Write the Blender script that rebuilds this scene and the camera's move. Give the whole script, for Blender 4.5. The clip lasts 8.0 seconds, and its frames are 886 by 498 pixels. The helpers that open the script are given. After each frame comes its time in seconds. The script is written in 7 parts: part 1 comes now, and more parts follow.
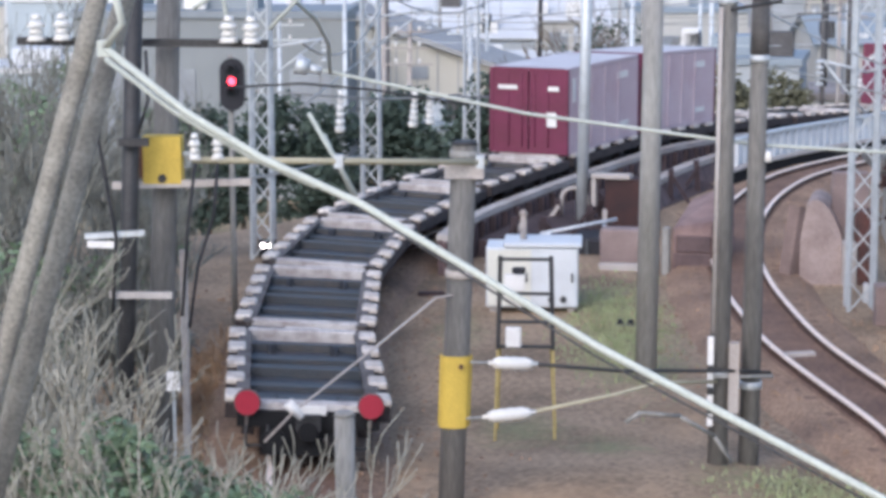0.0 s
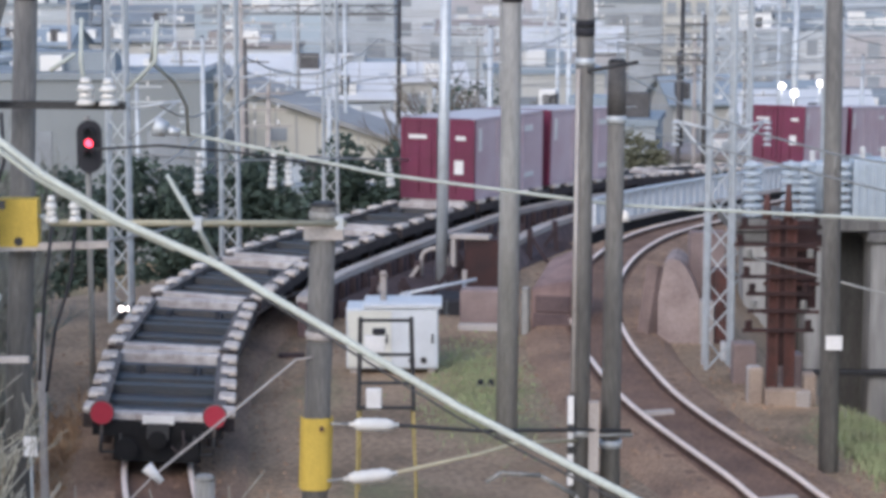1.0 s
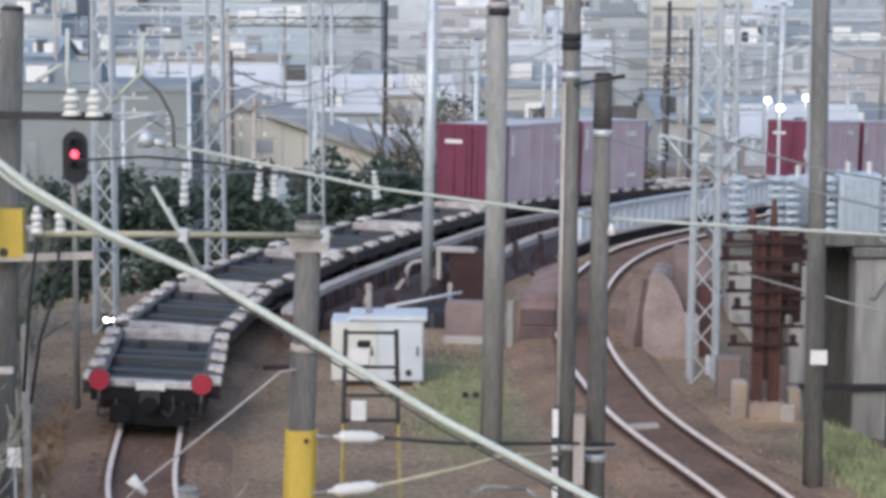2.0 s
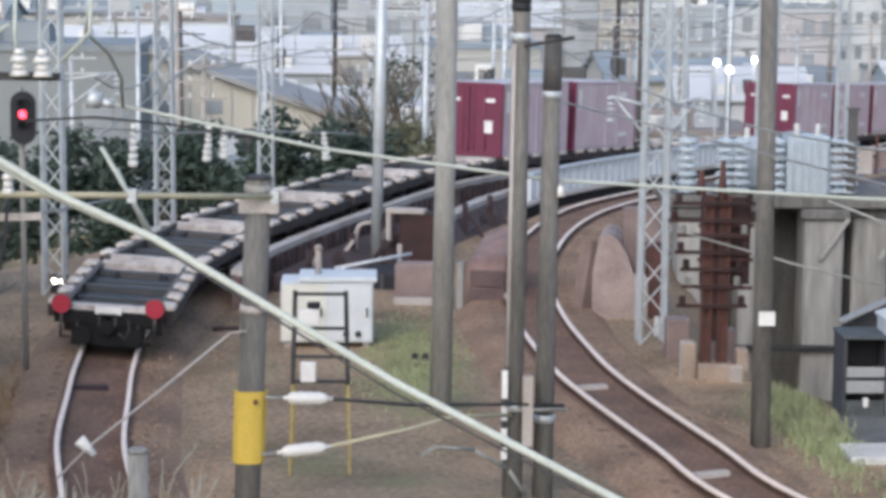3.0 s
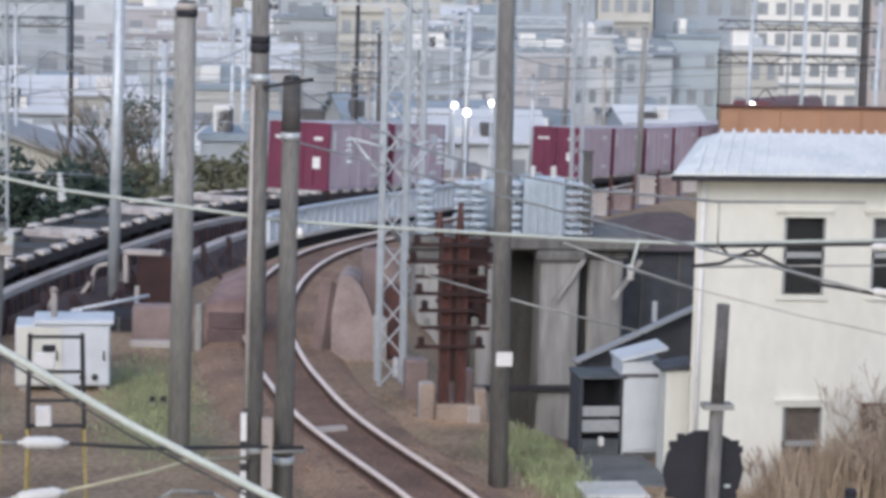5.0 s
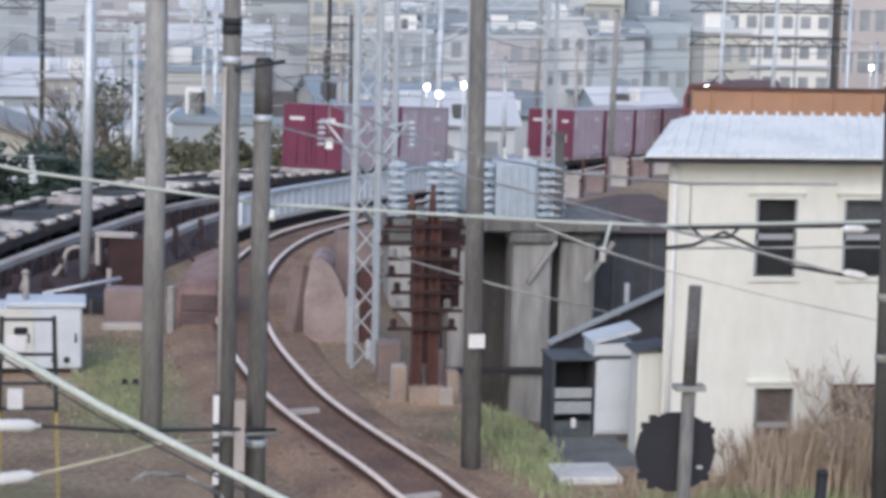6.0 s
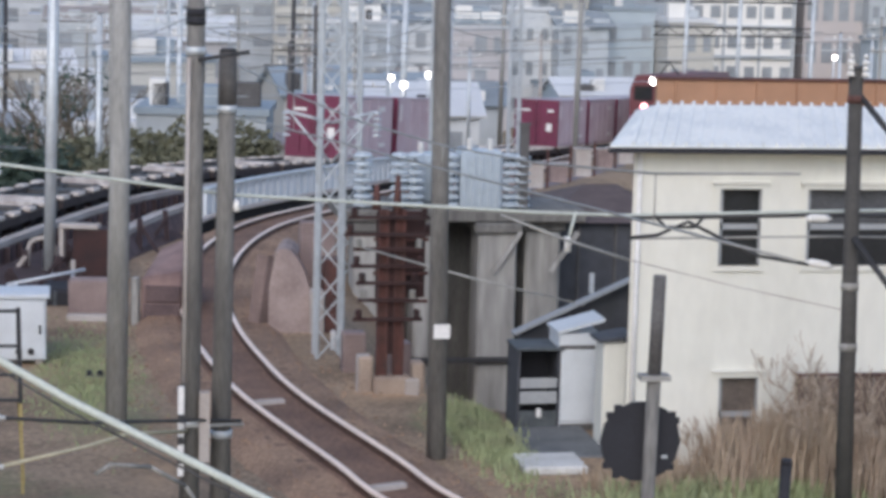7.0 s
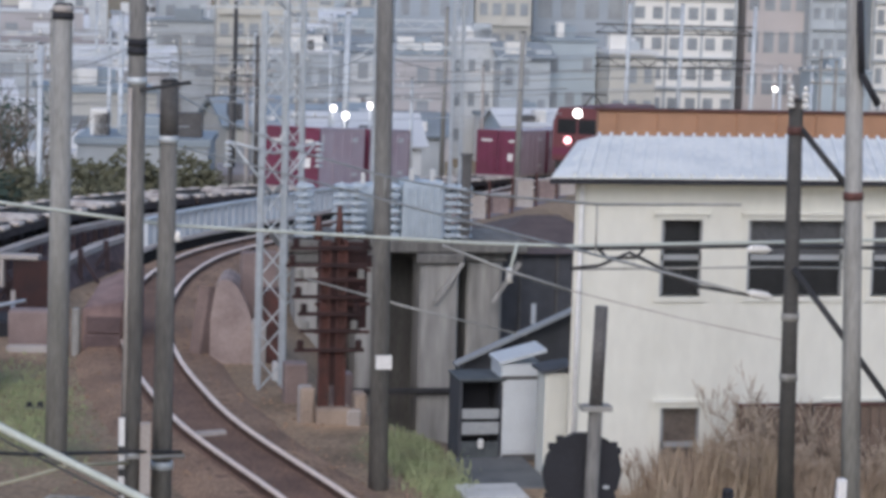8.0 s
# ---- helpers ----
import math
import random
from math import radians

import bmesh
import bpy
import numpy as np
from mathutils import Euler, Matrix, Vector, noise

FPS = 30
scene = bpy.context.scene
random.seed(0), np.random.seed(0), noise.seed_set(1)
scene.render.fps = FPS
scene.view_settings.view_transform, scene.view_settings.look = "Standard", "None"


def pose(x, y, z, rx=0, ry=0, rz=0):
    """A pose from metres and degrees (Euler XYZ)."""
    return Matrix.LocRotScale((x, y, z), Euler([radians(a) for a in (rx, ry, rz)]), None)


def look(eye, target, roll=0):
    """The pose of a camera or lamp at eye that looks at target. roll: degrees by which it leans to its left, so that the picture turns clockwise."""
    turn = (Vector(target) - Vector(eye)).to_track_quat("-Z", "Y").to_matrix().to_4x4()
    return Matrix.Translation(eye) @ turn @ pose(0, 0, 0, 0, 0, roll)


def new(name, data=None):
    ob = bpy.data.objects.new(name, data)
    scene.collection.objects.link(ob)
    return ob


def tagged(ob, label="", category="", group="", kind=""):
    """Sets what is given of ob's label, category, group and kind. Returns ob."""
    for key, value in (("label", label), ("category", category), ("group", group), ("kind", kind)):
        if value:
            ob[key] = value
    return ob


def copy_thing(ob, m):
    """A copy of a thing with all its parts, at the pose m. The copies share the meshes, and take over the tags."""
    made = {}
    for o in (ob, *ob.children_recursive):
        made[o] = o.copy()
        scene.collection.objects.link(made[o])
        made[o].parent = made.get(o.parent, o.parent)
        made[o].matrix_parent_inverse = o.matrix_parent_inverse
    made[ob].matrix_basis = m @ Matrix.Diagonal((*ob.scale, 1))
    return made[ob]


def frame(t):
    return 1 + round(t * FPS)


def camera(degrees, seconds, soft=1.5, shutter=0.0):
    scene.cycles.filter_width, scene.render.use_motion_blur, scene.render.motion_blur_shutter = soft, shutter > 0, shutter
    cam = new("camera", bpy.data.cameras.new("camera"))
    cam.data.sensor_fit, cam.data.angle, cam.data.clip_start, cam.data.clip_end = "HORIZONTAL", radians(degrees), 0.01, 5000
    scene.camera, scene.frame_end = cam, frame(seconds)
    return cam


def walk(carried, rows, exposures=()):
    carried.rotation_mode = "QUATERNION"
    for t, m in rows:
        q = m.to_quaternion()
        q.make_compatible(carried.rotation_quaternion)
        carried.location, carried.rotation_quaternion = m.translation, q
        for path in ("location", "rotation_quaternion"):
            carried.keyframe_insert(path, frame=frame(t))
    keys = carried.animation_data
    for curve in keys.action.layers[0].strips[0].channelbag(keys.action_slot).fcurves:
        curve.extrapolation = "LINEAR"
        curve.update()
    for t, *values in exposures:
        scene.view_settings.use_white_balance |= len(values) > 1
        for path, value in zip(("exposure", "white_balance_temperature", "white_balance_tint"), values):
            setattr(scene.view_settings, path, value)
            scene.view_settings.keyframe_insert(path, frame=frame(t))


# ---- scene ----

# ---------------------------------------------------------------- camera
FIELD = 22.19
cam = camera(FIELD, 8.0, soft=3.8)
EYE = Vector((0.0, 0.0, 9.0))
# seconds, heading to the right, pitch up, lean (degrees)
LOOKS = [
    (0.0, -3.596, -9.429, -0.156), (0.5, -1.245, -8.664, 0.003), (1.0, 0.0, -7.885, 0.0), (1.2, 1.167, -7.330, 0.199),
    (2.3, 0.192, -7.930, 0.354), (2.5, 1.203, -8.492, 0.653), (2.6, 2.311, -8.819, 0.70), (2.7, 1.600, -8.520, 0.62), (3.0, 1.666, -8.532, 0.573),
    (3.5, 2.073, -8.151, 0.710), (4.0, 3.730, -7.681, 0.985), (4.5, 4.774, -7.465, 0.985), (5.0, 8.324, -7.365, 1.40),
    (5.2, 9.046, -7.553, 1.45), (6.3, 9.010, -8.030, 1.42), (6.4, 8.852, -8.729, 1.40), (6.5, 8.498, -8.034, 1.338), (6.6, 8.780, -7.960, 1.36),
    (7.0, 9.944, -8.022, 1.422), (7.5, 11.623, -7.871, 1.667), (8.0, 11.409, -7.205, 1.625),
]


def aim(heading, pitch):
    h, p = radians(heading), radians(pitch)
    return EYE + 50 * Vector((math.sin(h) * math.cos(p), math.cos(h) * math.cos(p), math.sin(p)))


# the clip's own exposure drifts a little
walk(cam, [(t, look(EYE, aim(h, p), r)) for t, h, p, r in LOOKS],
     exposures=[(0.0, 0.94, 6400, 14), (0.5, 0.92, 6450, 13), (1.0, 0.63, 6450, 13), (2.5, 0.65, 6750, 10), (3.0, 0.77, 6800, 10), (3.5, 0.77, 6700, 11), (4.0, 0.60, 6550, 11), (4.5, 0.63, 6580, 12),
                (5.0, 0.56, 6560, 12), (6.5, 0.60, 6500, 12), (7.0, 0.50, 6500, 12), (7.5, 0.24, 6480, 13), (8.0, 0.27, 6450, 13)])

# ---------------------------------------------------------------- sky and light
world = bpy.data.worlds.new("sky")
scene.world = world
world.use_nodes = True
wn = world.node_tree.nodes
sky = wn.new("ShaderNodeTexSky")
sky.sky_type, sky.sun_disc = "NISHITA", False
sky.sun_elevation, sky.sun_rotation = radians(38), radians(205)
sky.air_density, sky.dust_density, sky.ozone_density = 1.0, 1.6, 1.5
wn["Background"].inputs["Strength"].default_value = 0.15
world.node_tree.links.new(sky.outputs["Color"], wn["Background"].inputs["Color"])
sun = new("sun", bpy.data.lights.new("sun", "SUN"))
sun.data.energy, sun.data.angle, sun.data.color = 0.7, radians(35), (1.0, 0.98, 0.96)
sun.matrix_world = look((-20, -40, 50), (0, 40, 0))


# ---------------------------------------------------------------- materials
def mat(name, col, rough=0.7, metal=0.0, var=0.25, scale=3.0, fine=30.0, bump=0.2, second=None, blotch=0.5, island=0.0, emit=0.0, streak=1.0):
    """Two scales of variation over a base colour, with fine relief."""
    m = bpy.data.materials.new(name)
    m.use_nodes = True
    nt = m.node_tree
    n, lk = nt.nodes, nt.links.new
    bs = n["Principled BSDF"]
    tc = n.new("ShaderNodeTexCoord")
    big, small = n.new("ShaderNodeTexNoise"), n.new("ShaderNodeTexNoise")
    big.inputs["Scale"].default_value, small.inputs["Scale"].default_value = scale, fine
    big.inputs["Detail"].default_value, small.inputs["Detail"].default_value = 6, 4
    where = tc.outputs["Object"]
    if streak != 1.0:       # rain streaks run down the surface
        mp = n.new("ShaderNodeMapping")
        mp.inputs["Scale"].default_value = (1.0, 1.0, streak)
        lk(where, mp.inputs["Vector"])
        where = mp.outputs["Vector"]
    for q in (big, small):
        lk(where, q.inputs["Vector"])
    ramp = n.new("ShaderNodeValToRGB")
    other = second or tuple(c * (1 - var) for c in col)
    ramp.color_ramp.elements[0].color, ramp.color_ramp.elements[1].color = (*other, 1), (*col, 1)
    ramp.color_ramp.elements[0].position, ramp.color_ramp.elements[1].position = blotch - 0.18, blotch + 0.12
    lk(big.outputs["Fac"], ramp.inputs["Fac"])
    mixn = n.new("ShaderNodeMix")
    mixn.data_type, mixn.blend_type = "RGBA", "MULTIPLY"
    mixn.inputs[0].default_value = 1.0
    r2 = n.new("ShaderNodeMapRange")
    r2.inputs["From Min"].default_value, r2.inputs["From Max"].default_value = 0.3, 0.7
    r2.inputs["To Min"].default_value, r2.inputs["To Max"].default_value = 1 - var, 1 + 0.5 * var
    lk(small.outputs["Fac"], r2.inputs["Value"])
    lk(ramp.outputs["Color"], mixn.inputs[6])
    lk(r2.outputs["Result"], mixn.inputs[7])
    out = mixn.outputs[2]
    if island:
        info = n.new("ShaderNodeObjectInfo")
        r3 = n.new("ShaderNodeMapRange")
        r3.inputs["To Min"].default_value, r3.inputs["To Max"].default_value = 1 - island, 1 + island
        m3 = n.new("ShaderNodeMix")
        m3.data_type, m3.blend_type = "RGBA", "MULTIPLY"
        m3.inputs[0].default_value = 1.0
        lk(info.outputs["Random"], r3.inputs["Value"])
        lk(out, m3.inputs[6])
        lk(r3.outputs["Result"], m3.inputs[7])
        out = m3.outputs[2]
    lk(out, bs.inputs["Base Color"])
    bs.inputs["Roughness"].default_value, bs.inputs["Metallic"].default_value = rough, metal
    if bump:
        b = n.new("ShaderNodeBump")
        b.inputs["Strength"].default_value, b.inputs["Distance"].default_value = bump, 0.02
        lk(small.outputs["Fac"], b.inputs["Height"])
        lk(b.outputs["Normal"], bs.inputs["Normal"])
    if emit:
        bs.inputs["Emission Color"].default_value, bs.inputs["Emission Strength"].default_value = (*col, 1), emit
    return m


M_CONC = mat("pole_concrete", (0.325, 0.32, 0.305), 0.85, var=0.25, scale=3.0, second=(0.22, 0.215, 0.20), streak=0.15)
M_CONC_DARK = mat("dark_concrete", (0.20, 0.193, 0.18), 0.9, var=0.3, scale=2.6, second=(0.115, 0.11, 0.105), streak=0.15)
M_CONC_PALE = mat("pale_concrete", (0.48, 0.45, 0.43), 0.9, var=0.22, scale=0.7, second=(0.36, 0.31, 0.28))
M_PINK = mat("stained_concrete", (0.33, 0.255, 0.24), 0.9, var=0.3, scale=0.9, second=(0.19, 0.14, 0.135))
M_STEEL = mat("galvanised_steel", (0.58, 0.62, 0.65), 0.5, 0.35, var=0.15, scale=4)
M_STEEL_DARK = mat("dark_steel", (0.05, 0.05, 0.053), 0.6, 0.2, var=0.3, scale=5)
# matt near-white: the rail heads' shine is put into the base colour
M_RAIL = mat("rail_shine_paint", (0.95, 0.80, 0.70), 0.55, 0.0, var=0.1, scale=2, bump=0.05)
M_RAILSIDE = mat("rusty_rail_web", (0.085, 0.042, 0.028), 0.85, var=0.3)
M_RUST = mat("rust_red_paint", (0.135, 0.056, 0.048), 0.85, var=0.35, scale=2.5, second=(0.075, 0.042, 0.038))
M_RUSTDARK = mat("dark_rust", (0.06, 0.028, 0.027), 0.9, var=0.4, scale=2, second=(0.032, 0.02, 0.022))
M_BALLAST = mat("ballast", (0.36, 0.235, 0.155), 0.95, var=0.45, scale=0.5, fine=14, bump=0.9, second=(0.21, 0.135, 0.095))
M_SLEEPER = mat("sleeper_wood", (0.215, 0.132, 0.094), 0.9, var=0.4, scale=3, island=0.15)
M_BALLAST_DARK = mat("dark_brown_ballast", (0.235, 0.14, 0.098), 0.95, var=0.45, scale=0.7, fine=14, bump=0.9, second=(0.155, 0.092, 0.066))
# near-black colour that carries shade under wagon ends and at the wall foot
M_SHADEBLACK = mat("shade_black", (0.009, 0.009, 0.011), 0.95, var=0.3)
M_YELLOW = mat("yellow_guard", (0.62, 0.44, 0.08), 0.7, var=0.12, scale=3)
M_BAR = mat("faded_cream_bar", (0.50, 0.46, 0.33), 0.7, var=0.15, scale=3)
M_SLEEVE = mat("dull_dark_sleeve", (0.12, 0.115, 0.115), 0.8, var=0.3, scale=3)
M_YELLOW_FADED = mat("faded_yellow_paint", (0.47, 0.37, 0.15), 0.8, var=0.3, scale=5)
M_WHITE = mat("white_paint", (0.78, 0.77, 0.76), 0.6, var=0.12, scale=3)
M_CREAM = mat("cream_wall", (0.72, 0.715, 0.655), 0.8, var=0.05, scale=0.9, fine=5, second=(0.65, 0.645, 0.585), bump=0.06, blotch=0.40, streak=0.45)
# upper panes: the reflected sky is painted as a flat grey
M_GLASS_DIM = mat("sky_reflection_glass", (0.105, 0.11, 0.12), 0.2, var=0.3, scale=1.5, bump=0.0)
M_DUSTYGLASS = mat("dusty_glass", (0.16, 0.135, 0.12), 0.35, var=0.35, scale=2.0, bump=0.0)
M_TARRED = mat("tarred_pole", (0.075, 0.072, 0.068), 0.85, var=0.3, scale=2)
M_GLASS = mat("window_glass", (0.03, 0.033, 0.036), 0.08, var=0.2, bump=0.0)
M_ROOFMETAL = mat("pale_metal_roof", (0.90, 0.90, 0.86), 0.6, 0.0, var=0.16, scale=1.4, second=(0.74, 0.76, 0.75))
M_BLUEWHITE = mat("pale_blue_cabinet", (0.63, 0.67, 0.71), 0.5, var=0.1, scale=2)
M_CREAMBOX = mat("cream_cabinet", (0.70, 0.70, 0.64), 0.55, var=0.12, scale=2)
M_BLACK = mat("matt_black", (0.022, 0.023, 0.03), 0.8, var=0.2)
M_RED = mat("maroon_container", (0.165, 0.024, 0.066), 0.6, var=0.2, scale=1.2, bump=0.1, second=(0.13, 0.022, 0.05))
# container sides: distance haze and grazing sheen are mixed into this pale colour
M_MAUVE = mat("hazed_container_side", (0.50, 0.42, 0.47), 0.4, var=0.13, scale=0.8, second=(0.44, 0.335, 0.385))
M_LAMPRED = mat("tail_disc_red", (0.42, 0.032, 0.06), 0.4, var=0.08)
M_CABLE = mat("pale_cable_cover", (0.52, 0.56, 0.51), 0.55, var=0.12, scale=4)
M_WIRE = mat("wire_metal", (0.42, 0.42, 0.40), 0.5, 0.5, var=0.2)
M_INSUL = mat("porcelain", (0.74, 0.73, 0.70), 0.3, var=0.06, bump=0)
M_WOOD = mat("weathered_timber", (0.20, 0.165, 0.125), 0.9, var=0.35, scale=4, second=(0.12, 0.10, 0.08))
M_OLIVE = mat("lichened_timber", (0.29, 0.275, 0.235), 0.9, var=0.35, scale=3, second=(0.18, 0.165, 0.14))
M_ORANGE = mat("orange_paint", (0.42, 0.235, 0.145), 0.7, var=0.15, scale=0.7)
M_STUMP = mat("dry_bush", (0.50, 0.41, 0.33), 0.9, var=0.3, scale=2, second=(0.38, 0.30, 0.235))
M_GREY = mat("grey_cladding", (0.36, 0.38, 0.40), 0.7, var=0.15, scale=0.5)
M_DARKROOF = mat("dark_roof", (0.075, 0.08, 0.095), 0.7, var=0.3, scale=2)
M_HEAD = mat("lit_lamp", (1.0, 0.93, 0.88), 0.4, var=0.0, bump=0, emit=6.0)
M_MARKER = mat("lit_marker_lamp", (1.0, 0.42, 0.45), 0.4, var=0.0, bump=0, emit=3.5)
M_SIGRED = mat("lit_red_lamp", (1.0, 0.05, 0.09), 0.4, var=0.0, bump=0, emit=4.0)


# ---------------------------------------------------------------- mesh helpers
def part(name, bm, material, parent=None, label=""):
    me = bpy.data.meshes.new(name)
    bm.to_mesh(me)
    bm.free()
    me.materials.append(material)
    ob = new(name, me)
    ob.parent = parent
    if label:
        tagged(ob, label)
    return ob


def thing(name, x, y, z, label, category, group="", kind="", rz=0.0):
    e = new(name)
    e.empty_display_size = 0.2
    e.matrix_basis = pose(x, y, z, 0, 0, rz)
    return tagged(e, label, category, group, kind)


def box(bm, x0, x1, y0, y1, z0, z1, m=None):
    vs = [bm.verts.new((x, y, z)) for z in (z0, z1) for y in (y0, y1) for x in (x0, x1)]
    for f in ((0, 2, 3, 1), (4, 5, 7, 6), (0, 1, 5, 4), (2, 6, 7, 3), (0, 4, 6, 2), (1, 3, 7, 5)):
        bm.faces.new([vs[i] for i in f])
    if m is not None:
        bmesh.ops.transform(bm, matrix=m, verts=vs)
    return vs


def bbox(x0, x1, y0, y1, z0, z1, bevel=0.02):
    """A box with rounded edges."""
    bm = bmesh.new()
    box(bm, x0, x1, y0, y1, z0, z1)
    bmesh.ops.bevel(bm, geom=bm.edges[:], offset=bevel, segments=1, affect="EDGES")
    return bm


def tube(bm, a, b, r0, r1=None, seg=10):
    a, b = Vector(a), Vector(b)
    r1 = r0 if r1 is None else r1
    q = (b - a).to_track_quat("Z", "Y").to_matrix()
    rings = []
    for p, r in ((a, r0), (b, r1)):
        rings.append([bm.verts.new(p + q @ Vector((r * math.cos(2 * math.pi * k / seg), r * math.sin(2 * math.pi * k / seg), 0))) for k in range(seg)])
    for k in range(seg):
        f = bm.faces.new((rings[0][k], rings[0][(k + 1) % seg], rings[1][(k + 1) % seg], rings[1][k]))
        f.smooth = True
    bm.faces.new(rings[0][::-1])
    bm.faces.new(rings[1])


def beam(bm, a, b, w, h):
    """A rectangular bar from a to b."""
    a, b = Vector(a), Vector(b)
    m = Matrix.Translation(a) @ (b - a).to_track_quat("Z", "Y").to_matrix().to_4x4()
    box(bm, -w / 2, w / 2, -h / 2, h / 2, 0, (b - a).length, m)


def sweep(bm, pts, r, seg=8):
    """A bent rod along points, in one piece."""
    pts = [Vector(p) for p in pts]
    rings = []
    for i, p in enumerate(pts):
        d = (pts[min(i + 1, len(pts) - 1)] - pts[max(i - 1, 0)]).normalized()
        q = d.to_track_quat("Z", "Y").to_matrix()
        rings.append([bm.verts.new(p + q @ Vector((r * math.cos(2 * math.pi * k / seg), r * math.sin(2 * math.pi * k / seg), 0))) for k in range(seg)])
    for a, b in zip(rings, rings[1:]):
        off = min(range(seg), key=lambda o: sum((a[k].co - b[(k + o) % seg].co).length for k in range(seg)))
        for k in range(seg):
            bm.faces.new((a[k], a[(k + 1) % seg], b[(k + 1 + off) % seg], b[(k + off) % seg])).smooth = True
    bm.faces.new(rings[0][::-1])
    bm.faces.new(rings[-1])


def sag(a, b, drop, n=10):
    a, b = Vector(a), Vector(b)
    return [a.lerp(b, k / n) - Vector((0, 0, drop * 4 * (k / n) * (1 - k / n))) for k in range(n + 1)]


# ---------------------------------------------------------------- the two lines of rail
def curve(ctrl, n=40):
    c = [Vector(p) for p in ctrl]
    c = [2 * c[0] - c[1]] + c + [2 * c[-1] - c[-2]]
    out = []
    for i in range(1, len(c) - 2):
        a, b, d, e = c[i - 1:i + 3]
        for k in range(n):
            u = k / n
            out.append(0.5 * (2 * b + (d - a) * u + (2 * a - 5 * b + 4 * d - e) * u * u + (3 * b - a - 3 * d + e) * u ** 3))
    return out + [c[-2]]


def grade(y, fall=6.4):
    """Height of the rail heads: level, then falling away into the distance."""
    if y < 70:
        return 0.0
    return -fall * (1 - math.exp(-((y - 70) / 60.0) ** 1.5))


class Way:
    def __init__(self, ctrl, fall, cant=0.0):
        self.cant = radians(cant)
        pts = curve([(x, y, 0) for x, y in ctrl])
        self.p = [Vector((q.x, q.y, grade(q.y, fall))) for q in pts]
        self.s = [0.0]
        for a, b in zip(self.p, self.p[1:]):
            self.s.append(self.s[-1] + (b - a).length)
        self.xy = np.array([(q.x, q.y) for q in self.p])

    def at(self, s):
        if s <= 0:
            return self.p[0] + (self.p[1] - self.p[0]).normalized() * s
        if s >= self.s[-1]:
            return self.p[-1] + (self.p[-1] - self.p[-2]).normalized() * (s - self.s[-1])
        i = int(np.searchsorted(self.s, s)) - 1
        i = max(0, min(i, len(self.p) - 2))
        return self.p[i].lerp(self.p[i + 1], (s - self.s[i]) / (self.s[i + 1] - self.s[i]))

    def side(self, s):
        d = self.at(s + 0.3) - self.at(s - 0.3)
        return Vector((d.y, -d.x, 0)).normalized()

    def bank(self, s):
        """To the right across the rails, with the line's cant."""
        q, c = self.side(s), self.cant_at(s)
        return Vector((q.x * math.cos(c), q.y * math.cos(c), -math.sin(c)))

    def cant_at(self, s):
        """The cant runs out where the line begins to fall."""
        u = max(0.0, min(1.0, (self.at(s).y - 50) / 20))
        return self.cant * (1 - u * u * (3 - 2 * u))

    def near(self, x, y):
        """Signed distance to the right, and the way along."""
        d = np.hypot(self.xy[:, 0] - x, self.xy[:, 1] - y)
        i = int(np.argmin(d))
        i = max(1, min(i, len(d) - 2))
        t = self.xy[i + 1] - self.xy[i - 1]
        sgn = t[1] * (x - self.xy[i, 0]) - t[0] * (y - self.xy[i, 1])
        return math.copysign(d[i], sgn), self.s[i]


FREIGHT = Way([(-1.9, 17), (-3.0, 25), (-3.65, 29), (-4.24, 33.7), (-4.87, 37.65), (-5.2, 41.4), (-5.42, 44.2), (-5.55, 48), (-5.3, 52), (-4.3, 57.5),
               (-0.4, 68.5), (3.63, 77.5), (9.2, 88), (12.0, 93.2), (27.2, 121.4), (46, 156), (75, 208), (130, 305)], 6.4, 3.2)
BRANCH = Way([(16, 15), (11.5, 22), (8.2, 29), (6.0, 34.3), (5.3, 37.7), (4.25, 43.0), (3.82, 47), (3.62, 51), (3.75, 56), (4.6, 62.2),
              (5.9, 67.2), (7.6, 70.9), (12.8, 80), (20, 94), (31, 118), (50, 154), (79, 206)], 4.2)


def smooth(a, b, v):
    u = max(0.0, min(1.0, (v - a) / (b - a)))
    return u * u * (3 - 2 * u)


def ground_z(x, y):
    df, sf = FREIGHT.near(x, y)
    db, sb = BRANCH.near(x, y)
    z = -0.42 + 0.12 * noise.noise((x * 0.25, y * 0.25, 0)) + 0.05 * noise.noise((x, y, 3))
    low = -7.0
    # the land falls away behind the freight line and right of the branch
    drop = smooth(3.2, 12, -df) * smooth(56, 74, y)
    drop = max(drop, smooth(2.2, 9, db) * smooth(41, 56, y))
    drop = max(drop, smooth(74, 110, y) * smooth(3, 9, min(abs(df), abs(db))))
    z += drop * (low - z)
    # banks keep the tracks at their height
    g = grade(y, 6.4 if abs(df) < abs(db) else 4.2) - 0.42
    k = max(1 - smooth(2.2, 7, abs(df)), 1 - smooth(1.9, 6, abs(db)))
    z = z * (1 - k) + g * k
    # shoulder of earth left of the freight line close by
    z += 1.3 * smooth(2.2, 5.5, -df) * (1 - smooth(36, 50, y)) + 0.5 * math.exp(-((x - 0.8) ** 2 + (y - 33) ** 2) / 9)
    return z


def spread(lo, hi, fine_lo, fine_hi, step, grow=1.35):
    v = list(np.arange(fine_lo, fine_hi + 1e-6, step))
    d = step
    while v[-1] < hi:
        d *= grow
        v.append(v[-1] + d)
    d = step
    while v[0] > lo:
        d *= grow
        v.insert(0, v[0] - d)
    return v


